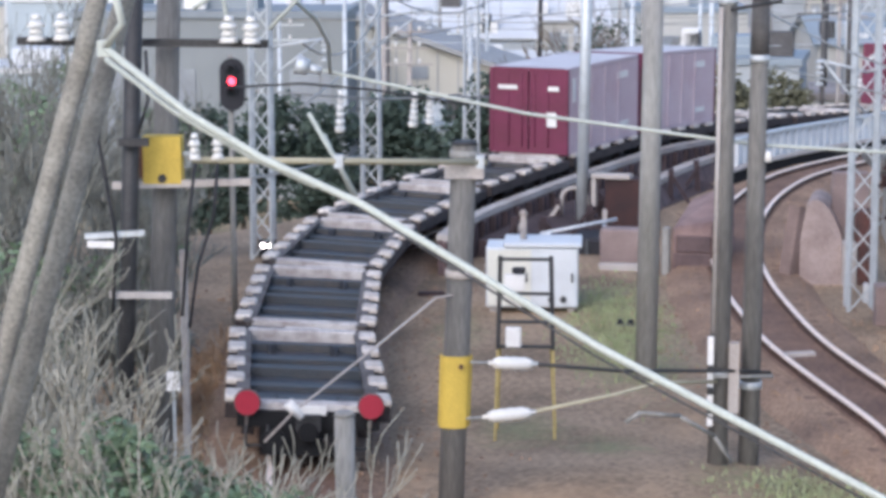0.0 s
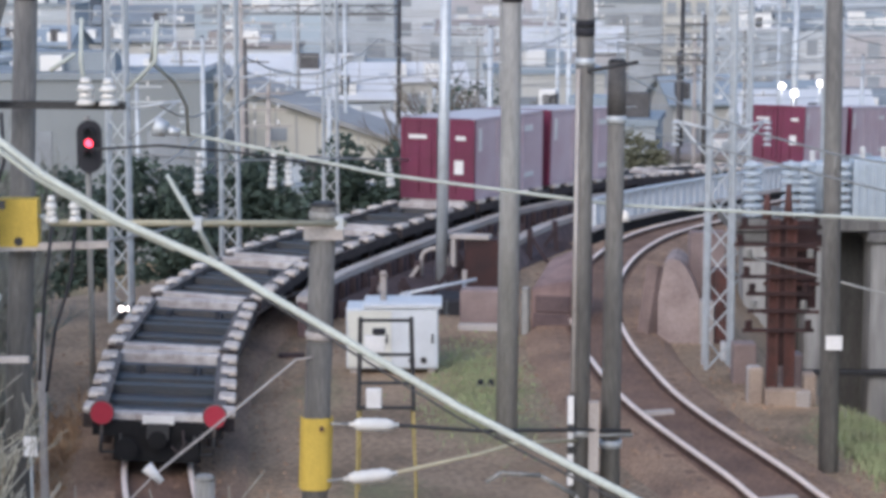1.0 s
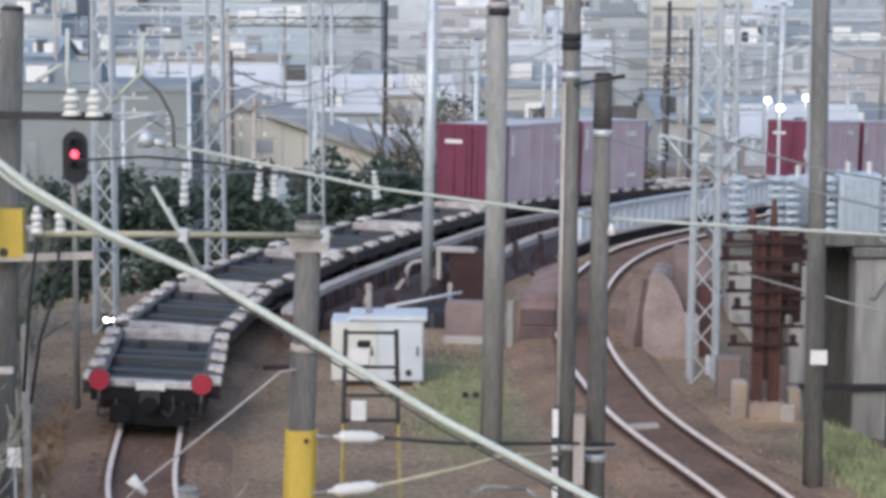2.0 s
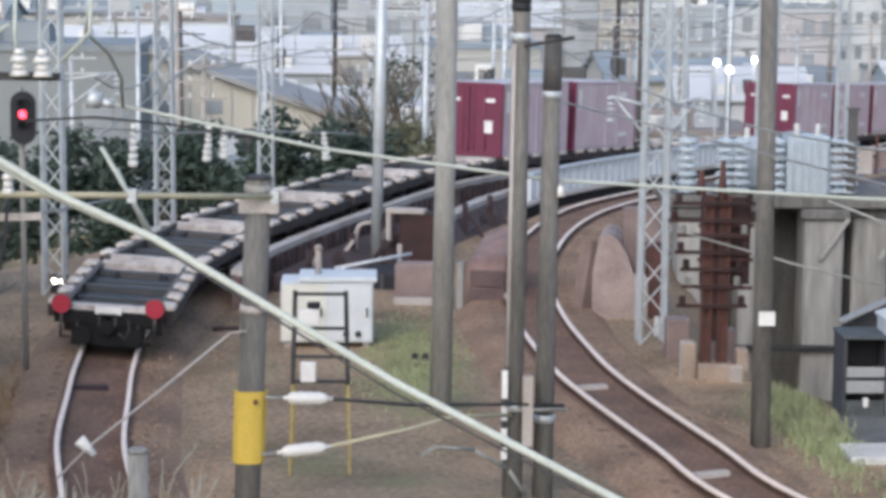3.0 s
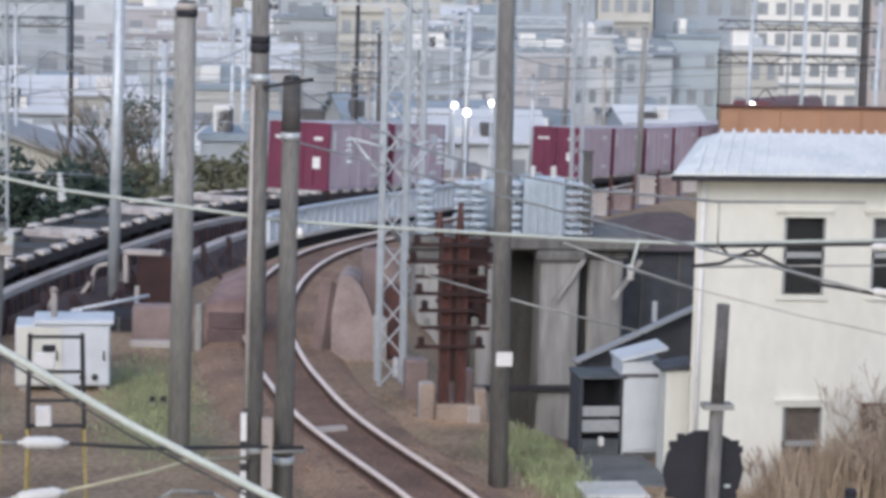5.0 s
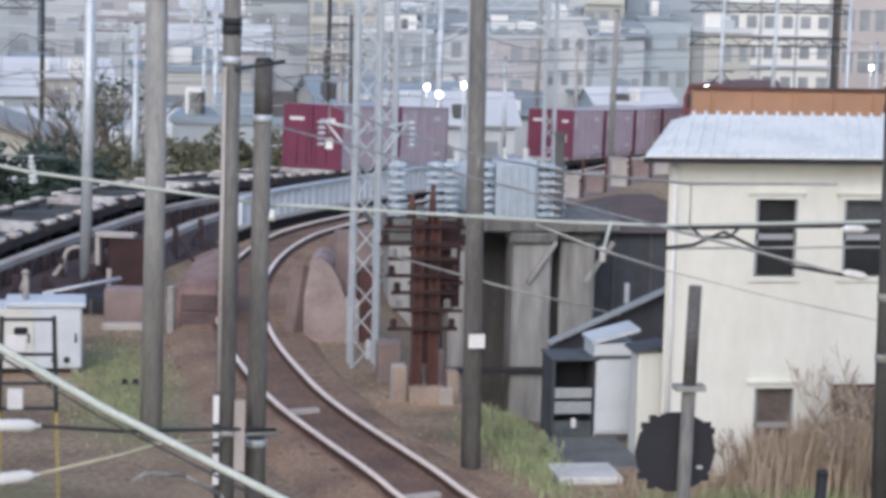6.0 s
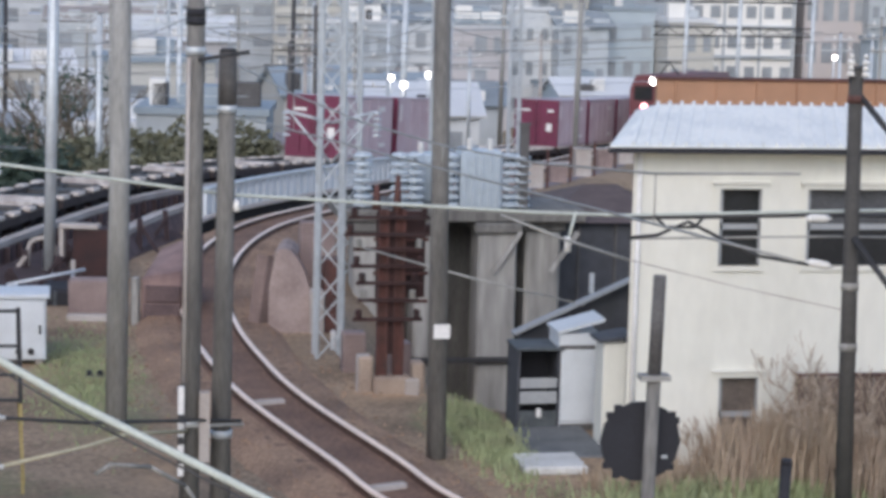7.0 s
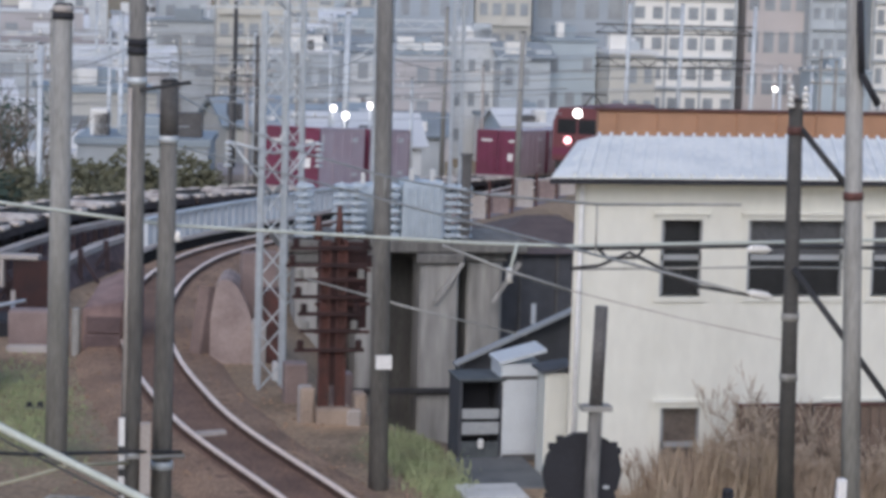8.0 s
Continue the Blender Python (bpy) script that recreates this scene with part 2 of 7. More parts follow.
def ground_material():
    m = mat("earth", (0.37, 0.265, 0.175), 0.95, var=0.45, scale=0.45, fine=9, bump=0.9, second=(0.20, 0.142, 0.092))
    n, lk = m.node_tree.nodes, m.node_tree.links.new
    bs = n["Principled BSDF"]
    col = bs.inputs["Base Color"].links[0].from_socket
    at = n.new("ShaderNodeAttribute")
    at.attribute_name = "green"
    nz = n.new("ShaderNodeTexNoise")
    nz.inputs["Scale"].default_value = 2.2
    nz.inputs["Detail"].default_value = 8
    lk(n["Texture Coordinate"].outputs["Object"], nz.inputs["Vector"])
    mul = n.new("ShaderNodeMath")
    mul.operation = "MULTIPLY_ADD"
    mul.inputs[1].default_value = 1.5
    lk(at.outputs["Fac"], mul.inputs[0])
    sub = n.new("ShaderNodeMath")
    sub.operation = "SUBTRACT"
    sub.inputs[1].default_value = 0.85
    lk(nz.outputs["Fac"], sub.inputs[0])
    lk(sub.outputs[0], mul.inputs[2])
    mul.use_clamp = True
    mx = n.new("ShaderNodeMix")
    mx.data_type = "RGBA"
    lk(mul.outputs[0], mx.inputs[0])
    lk(col, mx.inputs[6])
    mx.inputs[7].default_value = (0.215, 0.25, 0.115, 1)
    sand, ramp = n.new("ShaderNodeAttribute"), n.new("ShaderNodeMath")
    sand.attribute_name = "sand"
    ramp.operation, ramp.use_clamp = "MULTIPLY_ADD", True
    ramp.inputs[1].default_value = 1.3
    lk(sand.outputs["Fac"], ramp.inputs[0])
    lk(sub.outputs[0], ramp.inputs[2])
    ms = n.new("ShaderNodeMix")
    ms.data_type = "RGBA"
    lk(ramp.outputs[0], ms.inputs[0])
    lk(mx.outputs[2], ms.inputs[6])
    ms.inputs[7].default_value = (0.53, 0.355, 0.215, 1)
    lk(ms.outputs[2], bs.inputs["Base Color"])
    return m


def build_ground():
    xs, ys = spread(-2500, 2500, -16, 30, 0.5), spread(-1500, 4000, 16, 96, 0.5)
    verts = [(x, y, ground_z(x, y) if -60 < x < 160 and 0 < y < 330 else -7.0 if y > 100 else -0.42) for y in ys for x in xs]
    w = len(xs)
    faces = [(j * w + i, j * w + i + 1, (j + 1) * w + i + 1, (j + 1) * w + i) for j in range(len(ys) - 1) for i in range(w - 1)]
    me = bpy.data.meshes.new("ground")
    me.from_pydata(verts, [], faces)
    a = me.attributes.new("green", "FLOAT", "POINT")
    # patches of grass: middle, the bank right of the branch, the verge by the house
    patches = [(0.9, 43.5, 1.3, 3.0, 0.62), (8.05, 40.8, 0.55, 2.4, 1.0), (9.8, 32.0, 1.7, 3.4, 1.0), (12, 34, 4, 3, 0.8), (3.0, 33.5, 1.6, 1.6, 0.5), (-7.5, 31, 3, 5, 0.8), (7.6, 42, 0.8, 2.5, 0.7), (-1.0, 37.5, 1.2, 2.0, 0.5), (0.4, 36, 1.0, 1.5, 0.5), (-2.6, 46, 0.8, 4.0, 0.45), (0.6, 49.5, 1.2, 2.4, 0.68), (1.0, 45.5, 1.2, 3.0, 0.62), (2.9, 31.2, 1.6, 1.3, 0.7)]
    # bare sandy soil: the bank left of the freight line, the foot of the branch, below the steel frame
    sandy = [(-7.4, 38, 1.6, 6.0, 0.95), (-6.6, 45, 1.0, 5.0, 0.75), (-2.9, 35, 0.9, 3.5, 0.7), (-1.0, 31.5, 2.6, 1.6, 0.7), (6.9, 45.5, 1.0, 1.6, 0.8), (6.4, 34.5, 0.8, 3.0, 0.55), (1.9, 38.5, 0.7, 2.5, 0.6)]
    a2 = me.attributes.new("sand", "FLOAT", "POINT")
    for i, (x, y, z) in enumerate(verts):
        if 10 < y < 60 and -15 < x < 25:
            a2.data[i].value = max(k * math.exp(-((x - px) / sx) ** 2 - ((y - py) / sy) ** 2) for px, py, sx, sy, k in sandy)
    for i, (x, y, z) in enumerate(verts):
        g = 0.0
        if 10 < y < 60 and -15 < x < 25:
            g = max(k * math.exp(-((x - px) / sx) ** 2 - ((y - py) / sy) ** 2) for px, py, sx, sy, k in patches)
        elif y > 100:
            g = 0.35
        a.data[i].value = g
    me.materials.append(ground_material())
    for p in me.polygons:
        p.use_smooth = True
    tagged(new("ground", me), "brown trackside earth with patches of green grass", "ground", kind="structure")


build_ground()


def build_track(name, way, s0, s1, label):
    top = thing(name, 0, 0, 0, label, "railway track", kind="structure")
    # ballast bed
    bm = bmesh.new()
    rows = []
    n = int((s1 - s0) / 0.7)
    for k in range(n + 1):
        s = s0 + (s1 - s0) * k / n
        p, q = way.at(s), way.bank(s)
        rows.append([bm.verts.new(p + q * o + Vector((0, 0, z + 0.03 * noise.noise((o * 3, s, 7))))) for o, z in ((-2.0, -0.62), (-1.35, -0.2), (-0.72, -0.16), (0.72, -0.16), (1.35, -0.2), (2.0, -0.62))])
    for a, b in zip(rows, rows[1:]):
        for k in range(5):
            bm.faces.new((a[k], a[k + 1], b[k + 1], b[k])).smooth = True
    bed = part("ballast", bm, M_BALLAST, top, "brown stone ballast")
    bed.data.materials.append(M_BALLAST_DARK)       # darker brown between the rails
    for k, p in enumerate(bed.data.polygons):
        p.material_index = 1 if k % 5 == 2 else 0
    for sgn in (-1, 1):
        bmw, bmh = bmesh.new(), bmesh.new()
        ra, rb = [], []
        for k in range(n + 1):
            s = s0 + (s1 - s0) * k / n
            p, q = way.at(s), way.bank(s)
            c = p + q * sgn * 0.565
            ra.append([bmw.verts.new(c + q * o + Vector((0, 0, z))) for o, z in ((-0.07, -0.17), (-0.03, -0.13), (-0.02, -0.04), (0.02, -0.04), (0.03, -0.13), (0.07, -0.17))])
            rb.append([bmh.verts.new(c + q * o + Vector((0, 0, z))) for o, z in ((-0.045, -0.05), (-0.045, -0.006), (-0.03, 0), (0.03, 0), (0.045, -0.006), (0.045, -0.05))])
        for b_, rr in ((bmw, ra), (bmh, rb)):
            for a, b in zip(rr, rr[1:]):
                for k in range(5):
                    b_.faces.new((a[k], a[k + 1], b[k + 1], b[k]))
        rail = part("rail", bmw, M_RAILSIDE, top, "rusty steel rail")
        part("rail_head", bmh, M_RAIL, rail, "worn running surface with its shine painted near-white")
    # sleepers share one mesh
    bm = bbox(-1.0, 1.0, -0.11, 0.11, -0.14, 0.0, 0.015)
    first = part("sleeper", bm, M_SLEEPER, top)
    s, k = s0 + 0.4, 0
    while s < min(s1, 0.62 * 170 + s0):
        ob = first if k == 0 else new("sleeper", first.data)
        ob.parent = top
        p, q = way.at(s), way.side(s)
        ob.matrix_basis = Matrix.Translation(p + Vector((0, 0, -0.172))) @ pose(0, 0, 0, 0, math.degrees(way.cant_at(s)), math.degrees(math.atan2(q.y, q.x)) + random.uniform(-1, 1))
        s, k = s + 0.62, k + 1


build_track("freight_track", FREIGHT, 2, 210, "curved single railway track on brown ballast")
build_track("branch_track", BRANCH, 2, 180, "curved branch railway track with worn rails painted shiny-pale")


# ---------------------------------------------------------------- freight train
SPEED, WAGON = 3.95, 6.45
TAIL0 = FREIGHT.near(-4.24, 33.72)[1]
MOVERS = []      # thing, distance from the train's tail, wheelbase ends
TIMES = [0.5 * k for k in range(17)]
M_DECKDARK = mat("wagon_deck_dark", (0.055, 0.068, 0.082), 0.6, 0.1, var=0.35, scale=1.5, second=(0.085, 0.078, 0.076))
M_FRAME = mat("wagon_frame_worn", (0.17, 0.155, 0.15), 0.8, 0.1, var=0.35, scale=2.5, second=(0.10, 0.08, 0.072))
M_BLOCK = mat("pale_edge_paint", (0.74, 0.68, 0.62), 0.75, var=0.28, scale=4, second=(0.48, 0.41, 0.36))
M_BEAM = mat("cross_beam_worn", (0.64, 0.61, 0.59), 0.75, var=0.3, scale=3, second=(0.36, 0.31, 0.295))
# roof colour is whitened to carry the light it reflects
M_ROOF = mat("container_roof_skylit", (0.62, 0.60, 0.63), 0.6, var=0.15, scale=0.8)
M_GREYBOGIE = mat("bogie_dust", (0.062, 0.048, 0.05), 0.85, var=0.35, scale=4)


def build_wheelset(bm):
    for sx in (-1, 1):
        tube(bm, (sx * 0.50, 0, 0.42), (sx * 0.62, 0, 0.42), 0.42, 0.42, 20)
        tube(bm, (sx * 0.47, 0, 0.42), (sx * 0.50, 0, 0.42), 0.45, 0.45, 20)
    tube(bm, (-0.8, 0, 0.42), (0.8, 0, 0.42), 0.07, 0.07, 8)


def build_wagon():
    top = thing("flat_wagon", 0, 0, 0, "empty grey container flat wagon with pale worn edge blocks", "freight wagon", "wagons of the freight train")
    L = 5.98
    for sx in (-1, 1):
        bm = bmesh.new()
        box(bm, sx * 1.02 - 0.06, sx * 1.02 + 0.06, 0.05, L - 0.05, 0.62, 0.92)
        box(bm, sx * 1.02 - 0.11, sx * 1.02 + 0.11, 0.05, L - 0.05, 0.90, 0.93)
        sill = part("side_sill", bm, M_FRAME, top, "worn grey side sill")
        for k in range(5):
            y = 0.62 + k * 1.22
            b = bmesh.new()
            box(b, sx * 1.15 - 0.15, sx * 1.15 + 0.15, y - 0.27, y + 0.27, 0.86, 0.975)
            bmesh.ops.bevel(b, geom=b.edges[:], offset=0.03, segments=1, affect="EDGES")
            part("edge_block", b, M_BLOCK, sill)
            b = bmesh.new()
            box(b, sx * 1.15 - 0.14, sx * 1.15 + 0.14, y - 0.27, y + 0.91, 0.62, 0.85)
            part("stake_pocket", b, M_GREYBOGIE, sill, "dark stake pocket")
        for y in (2.1, 3.4):
            b = bbox(sx * 0.82 - 0.18, sx * 0.82 + 0.18, y, y + 0.62, 0.36, 0.63, 0.03)
            part("underframe_box", b, M_GREYBOGIE, top)
    bm = bmesh.new()
    box(bm, -0.24, 0.24, 0.2, L - 0.2, 0.50, 0.70)
    part("centre_sill", bm, M_GREYBOGIE, top)
    for y in (0.06, L - 0.31):
        b = bmesh.new()
        box(b, -0.96, 0.96, y, y + 0.25, 0.68, 0.955)
        bmesh.ops.bevel(b, geom=b.edges[:], offset=0.02, segments=1, affect="EDGES")
        part("cross_beam", b, M_BEAM, top, "pale worn cross beam")
    part("lock_plate", bbox(-0.3, 0.3, L + 0.06, L + 0.40, 0.72, 0.90, 0.015), M_BLOCK, top, "pale coupling plate")
    bm = bmesh.new()
    box(bm, -0.95, 0.95, 0.37, L - 0.37, 0.60, 0.72)
    part("floor_panel", bm, M_DECKDARK, top, "dark sheet floor")
    for k, h in enumerate((0.84, 0.80, 0.87, 0.80, 0.84)):
        y = 0.95 + k * 1.04
        b = bmesh.new()
        box(b, -0.93, 0.93, y - 0.13, y + 0.13, 0.71, h)
        part("floor_rib", b, M_DECKDARK, top)
    for y in (0.95, L - 0.95):
        bm = bmesh.new()
        for sx in (-1, 1):
            box(bm, sx * 0.9 - 0.06, sx * 0.9 + 0.06, y - 0.55, y + 0.55, 0.50, 0.60)
            box(bm, sx * 0.92 - 0.1, sx * 0.92 + 0.1, y - 0.2, y + 0.2, 0.26, 0.64)
        box(bm, -0.9, 0.9, y - 0.05, y + 0.05, 0.52, 0.58)
        spring = part("axle_guard", bm, M_GREYBOGIE, top)
        b = bmesh.new()
        build_wheelset(b)
        w = part("wheelset", b, M_STEEL_DARK, spring)
        w.location = (0, y, 0)
    for y, d in ((0.0, -1), (L, 1)):
        bm = bmesh.new()
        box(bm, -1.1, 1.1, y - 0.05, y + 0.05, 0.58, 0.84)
        part("end_beam", bm, M_SHADEBLACK, top)
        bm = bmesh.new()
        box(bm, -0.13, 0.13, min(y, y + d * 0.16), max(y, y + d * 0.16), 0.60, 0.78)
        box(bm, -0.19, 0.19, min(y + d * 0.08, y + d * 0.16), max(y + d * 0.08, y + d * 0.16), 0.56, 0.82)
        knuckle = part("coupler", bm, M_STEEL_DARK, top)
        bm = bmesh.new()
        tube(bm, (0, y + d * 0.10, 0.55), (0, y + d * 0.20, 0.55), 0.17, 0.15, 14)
        part("coupler_ring", bm, M_SHADEBLACK, knuckle)
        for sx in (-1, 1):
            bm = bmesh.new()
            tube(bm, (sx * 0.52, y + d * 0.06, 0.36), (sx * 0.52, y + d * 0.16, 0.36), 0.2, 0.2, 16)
            part("brake_cylinder", bm, M_SHADEBLACK, top)
        bm = bmesh.new()
        sweep(bm, [Vector((0.42, y + d * 0.1, 0.72)), Vector((0.46, y + d * 0.17, 0.5)), Vector((0.36, y + d * 0.17, 0.34)), Vector((0.24, y + d * 0.14, 0.44))], 0.025, 6)
        part("brake_hose", bm, M_GREYBOGIE, top, "hanging brake hose")
        for sx in (-1, 1):
            bm = bmesh.new()
            tube(bm, (sx * 0.95, y + d * 0.08, 0.30), (sx * 0.95, y + d * 0.08, 0.62), 0.025)
            tube(bm, (sx * 0.62, y + d * 0.08, 0.30), (sx * 0.62, y + d * 0.08, 0.62), 0.025)
            tube(bm, (sx * 0.95, y + d * 0.08, 0.30), (sx * 0.62, y + d * 0.08, 0.30), 0.025)
            part("step", bm, M_STEEL_DARK, top)
        # plate across the end, coloured as the deep shade under the wagon
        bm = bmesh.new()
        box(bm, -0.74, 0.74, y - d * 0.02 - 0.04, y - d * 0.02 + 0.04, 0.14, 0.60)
        part("brake_gear", bm, M_SHADEBLACK, top)
    return top


wagon = build_wagon()
MOVERS.append((wagon, 0.0, 0.5, 5.6, 0.0))
LOADED = [5, 6] + list(range(10, 17))
for i in range(1, 17):
    w = copy_thing(wagon, Matrix())
    if i in LOADED:
        tagged(w, "grey container flat wagon loaded with a maroon container")
    MOVERS.append((w, WAGON * i, 0.5, 5.6, 0.0))
# white plate and tail discs on the last wagon
part("tail_plate", bbox(-0.27, 0.27, -0.075, -0.052, 0.80, 0.95, 0.008), M_WHITE, wagon, "small white plate on the rear beam")
for sx in (-1, 1):
    bm = bmesh.new()
    tube(bm, (sx * 0.95, -0.16, 0.98), (sx * 0.95, -0.10, 0.98), 0.19, 0.19, 20)
    disc = part("tail_disc", bm, M_LAMPRED, wagon, "round red tail marker disc")
    bm = bmesh.new()
    tube(bm, (sx * 0.95, -0.10, 0.98), (sx * 0.95, -0.06, 0.98), 0.21, 0.21, 20)
    beam(bm, (sx * 0.95, -0.08, 0.6), (sx * 0.95, -0.08, 0.98), 0.05, 0.03)
    part("disc_bracket", bm, M_FRAME, disc)


def build_container():
    top = thing("container", 0, 0, 0, "maroon steel freight container with haze-paled sides on a flat wagon", "container", "containers of the freight train")
    W2, L, H = 1.225, 5.94, 2.5
    bm = bmesh.new()
    n = 30
    for sx in (-1, 1):     # shallow ribs down the long sides
        pr = []
        for k in range(n * 4 + 1):
            y = 0.08 + (L - 0.16) * k / (n * 4)
            o = W2 - (0.03 if k % 4 in (1, 2) else 0.0)
            pr.append([bm.verts.new((sx * o, y, z)) for z in (0.12, H - 0.1)])
        for a, b in zip(pr, pr[1:]):
            bm.faces.new((a[0], b[0], b[1], a[1]))
    part("side_panel", bm, M_MAUVE, top, "mauve ribbed side with haze and sheen painted in")
    for y, d in ((0.0, -1), (L, 1)):
        bm = bmesh.new()
        for x0, x1 in ((-1.13, -0.02), (0.02, 1.13)):
            box(bm, x0, x1, y + (0.02 if d < 0 else -0.05), y + (0.05 if d < 0 else -0.02), 0.13, H - 0.12)
        door = part("end_door", bm, M_RED, top, "maroon end doors")
        bm = bmesh.new()
        for x in (-0.62, -0.2, 0.2, 0.62):
            tube(bm, (x, y + d * 0.0, 0.2), (x, y + d * 0.0, H - 0.2), 0.016, 0.016, 6)
        part("lock_bar", bm, M_RED, door)
        yy = y + d * 0.012
        for x0, x1, z0, z1 in ((-0.95, -0.35, 1.86, 1.98), (0.62, 0.95, 1.84, 1.97), (0.58, 0.88, 0.8, 1.22)):
            bm = bmesh.new()
            box(bm, x0, x1, yy - 0.006, yy + 0.006, z0, z1)
            part("white_marking", bm, M_WHITE, door, "white marking bar")
    for y in (0.06, L - 0.06):
        bm = bmesh.new()
        for sx in (-1, 1):
            box(bm, sx * 1.17 - 0.06, sx * 1.17 + 0.06, y - 0.06, y + 0.06, 0.0, H - 0.02)
        for z in (0.0, H - 0.13):
            box(bm, -1.12, 1.12, y - 0.055, y + 0.045, z, z + 0.13)
        part("corner_frame", bm, M_RED, top)
    for sx in (-1, 1):
        for z in (0.0, H - 0.13):
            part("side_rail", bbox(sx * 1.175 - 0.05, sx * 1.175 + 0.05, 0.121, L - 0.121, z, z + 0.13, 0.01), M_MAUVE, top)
    part("roof", bbox(-1.2, 1.2, 0.03, L - 0.03, H - 0.07, H, 0.025), M_ROOF, top, "pale roof with reflected light painted in")
    bm = bmesh.new()
    box(bm, -1.15, 1.15, 0.1, L - 0.1, 0.03, 0.11)
    part("floor", bm, M_STEEL_DARK, top)
    for sx in (-1, 1):
        for y0, y1, z0, z1 in ((0.35, 0.6, 1.5, 2.2), (4.0, 4.9, 1.9, 2.1), (4.2, 5.0, 0.42, 0.58)):
            bm = bmesh.new()
            box(bm, sx * 1.232 - 0.005, sx * 1.232 + 0.005, y0, y1, z0, z1)
            part("white_marking", bm, M_WHITE, top, "white marking bar")
        bm = bmesh.new()
        for y in (1.9, 3.0, 4.1):
            box(bm, sx * 1.225 - 0.03, sx * 1.225 + 0.03, y - 0.04, y + 0.04, 0.1, H - 0.1)
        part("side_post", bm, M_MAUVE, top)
    return top


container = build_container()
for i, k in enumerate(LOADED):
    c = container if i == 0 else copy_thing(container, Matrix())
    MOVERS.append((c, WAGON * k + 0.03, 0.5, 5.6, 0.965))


def along(way, s0, a, b, z):
    p, q = way.at(s0 + a), way.at(s0 + b)
    d = (q - p).normalized()
    right = Vector((d.y, -d.x, 0)).normalized()
    c = way.cant_at(s0 + (a + b) / 2)
    right = (right * math.cos(c) - right.cross(d) * math.sin(c)).normalized()
    up = right.cross(d)
    m = Matrix((right, d, up)).transposed().to_4x4()
    return Matrix.Translation(p - d * a + up * z) @ m


# ---------------------------------------------------------------- oncoming locomotive
def build_loco():
    top = thing("locomotive", 0, 0, 0, "red electric locomotive with lit headlamps coming round the far curve", "locomotive")
    L = 17.0
    M_LOCO = mat("loco_red", (0.15, 0.038, 0.046), 0.5, var=0.15, scale=1)
    bm = bmesh.new()
    prof = [(-1.4, 0.75), (-1.42, 2.8), (-1.1, 3.6), (1.1, 3.6), (1.42, 2.8), (1.4, 0.75)]
    ends = []
    for y, k in ((0.0, 0.9), (0.5, 1.0), (L - 0.5, 1.0), (L, 0.9)):
        ends.append([bm.verts.new((x * (0.96 if k < 1 else 1), y, z)) for x, z in prof])
    for a, b in zip(ends, ends[1:]):
        for k in range(6):
            bm.faces.new((a[k], a[(k + 1) % 6], b[(k + 1) % 6], b[k]))
    bm.faces.new(ends[0][::-1])
    bm.faces.new(ends[-1])
    part("body", bm, M_LOCO, top)
    bm = bmesh.new()
    for x0, x1 in ((-1.1, -0.06), (0.06, 1.1)):
        box(bm, x0, x1, -0.02, 0.02, 2.2, 3.0)
    part("windscreen", bm, M_GLASS, top)
    for x, z, r, m, lab in ((-0.5, 1.85, 0.20, M_MARKER, "lit pinkish marker lamp"), (0.95, 1.85, 0.14, M_MARKER, "lit pinkish marker lamp"), (0.0, 3.32, 0.24, M_HEAD, "lit white headlamp")):
        bm = bmesh.new()
        tube(bm, (x, -0.1, z), (x, 0.05, z), r, r, 16)
        lamp = part("headlamp", bm, m, top, lab)
        bm = bmesh.new()
        tube(bm, (x, -0.06, z), (x, 0.06, z), r + 0.05, r + 0.05, 16)
        part("lamp_rim", bm, M_STEEL_DARK, lamp)
    bm = bmesh.new()
    box(bm, -1.35, 1.35, -0.01, 0.03, 1.05, 1.45)
    part("front_band", bm, M_RED, top)
    bm = bmesh.new()
    box(bm, -1.2, 1.2, 0.2, L - 0.2, 0.25, 0.75)
    part("running_gear", bm, M_STEEL_DARK, top)
    bm = bmesh.new()
    tube(bm, (-0.6, 4, 3.55), (0.0, 4, 4.3), 0.04)
    tube(bm, (0.6, 4, 3.55), (0.0, 4, 4.3), 0.04)
    tube(bm, (-0.7, 4, 4.3), (0.7, 4, 4.3), 0.04)
    part("pantograph", bm, M_STEEL_DARK, top)
    return top


loco = build_loco()
LOCO0 = BRANCH.near(30.9, 118)[1]

# ---------------------------------------------------------------- poles and masts


def pole(name, base, top_pt, r0, r1, material, label, category="utility pole", bands=()):
    base, top_pt = Vector(base), Vector(top_pt)
    e = thing(name, *base, label, category)
    bm = bmesh.new()
    v = top_pt - base
    tube(bm, -v.normalized() * 0.4, v, r0, r1, 18)
    part("shaft", bm, material, e)
    bm = bmesh.new()
    tube(bm, v * 0.999, v * 0.999 + Vector((0, 0, 0.05)), r1 * 1.1, r1 * 0.8, 18)
    part("cap", bm, material if category == "post" else M_STEEL_DARK, e)
    for z, m in bands:
        u = v * (z - base.z) / v.z
        r = r0 + (r1 - r0) * (z - base.z) / v.z
        bm = bmesh.new()
        tube(bm, u - v.normalized() * 0.06, u + v.normalized() * 0.06, r * 1.12, r * 1.12, 18)
        part("band", bm, m, e)
    return e


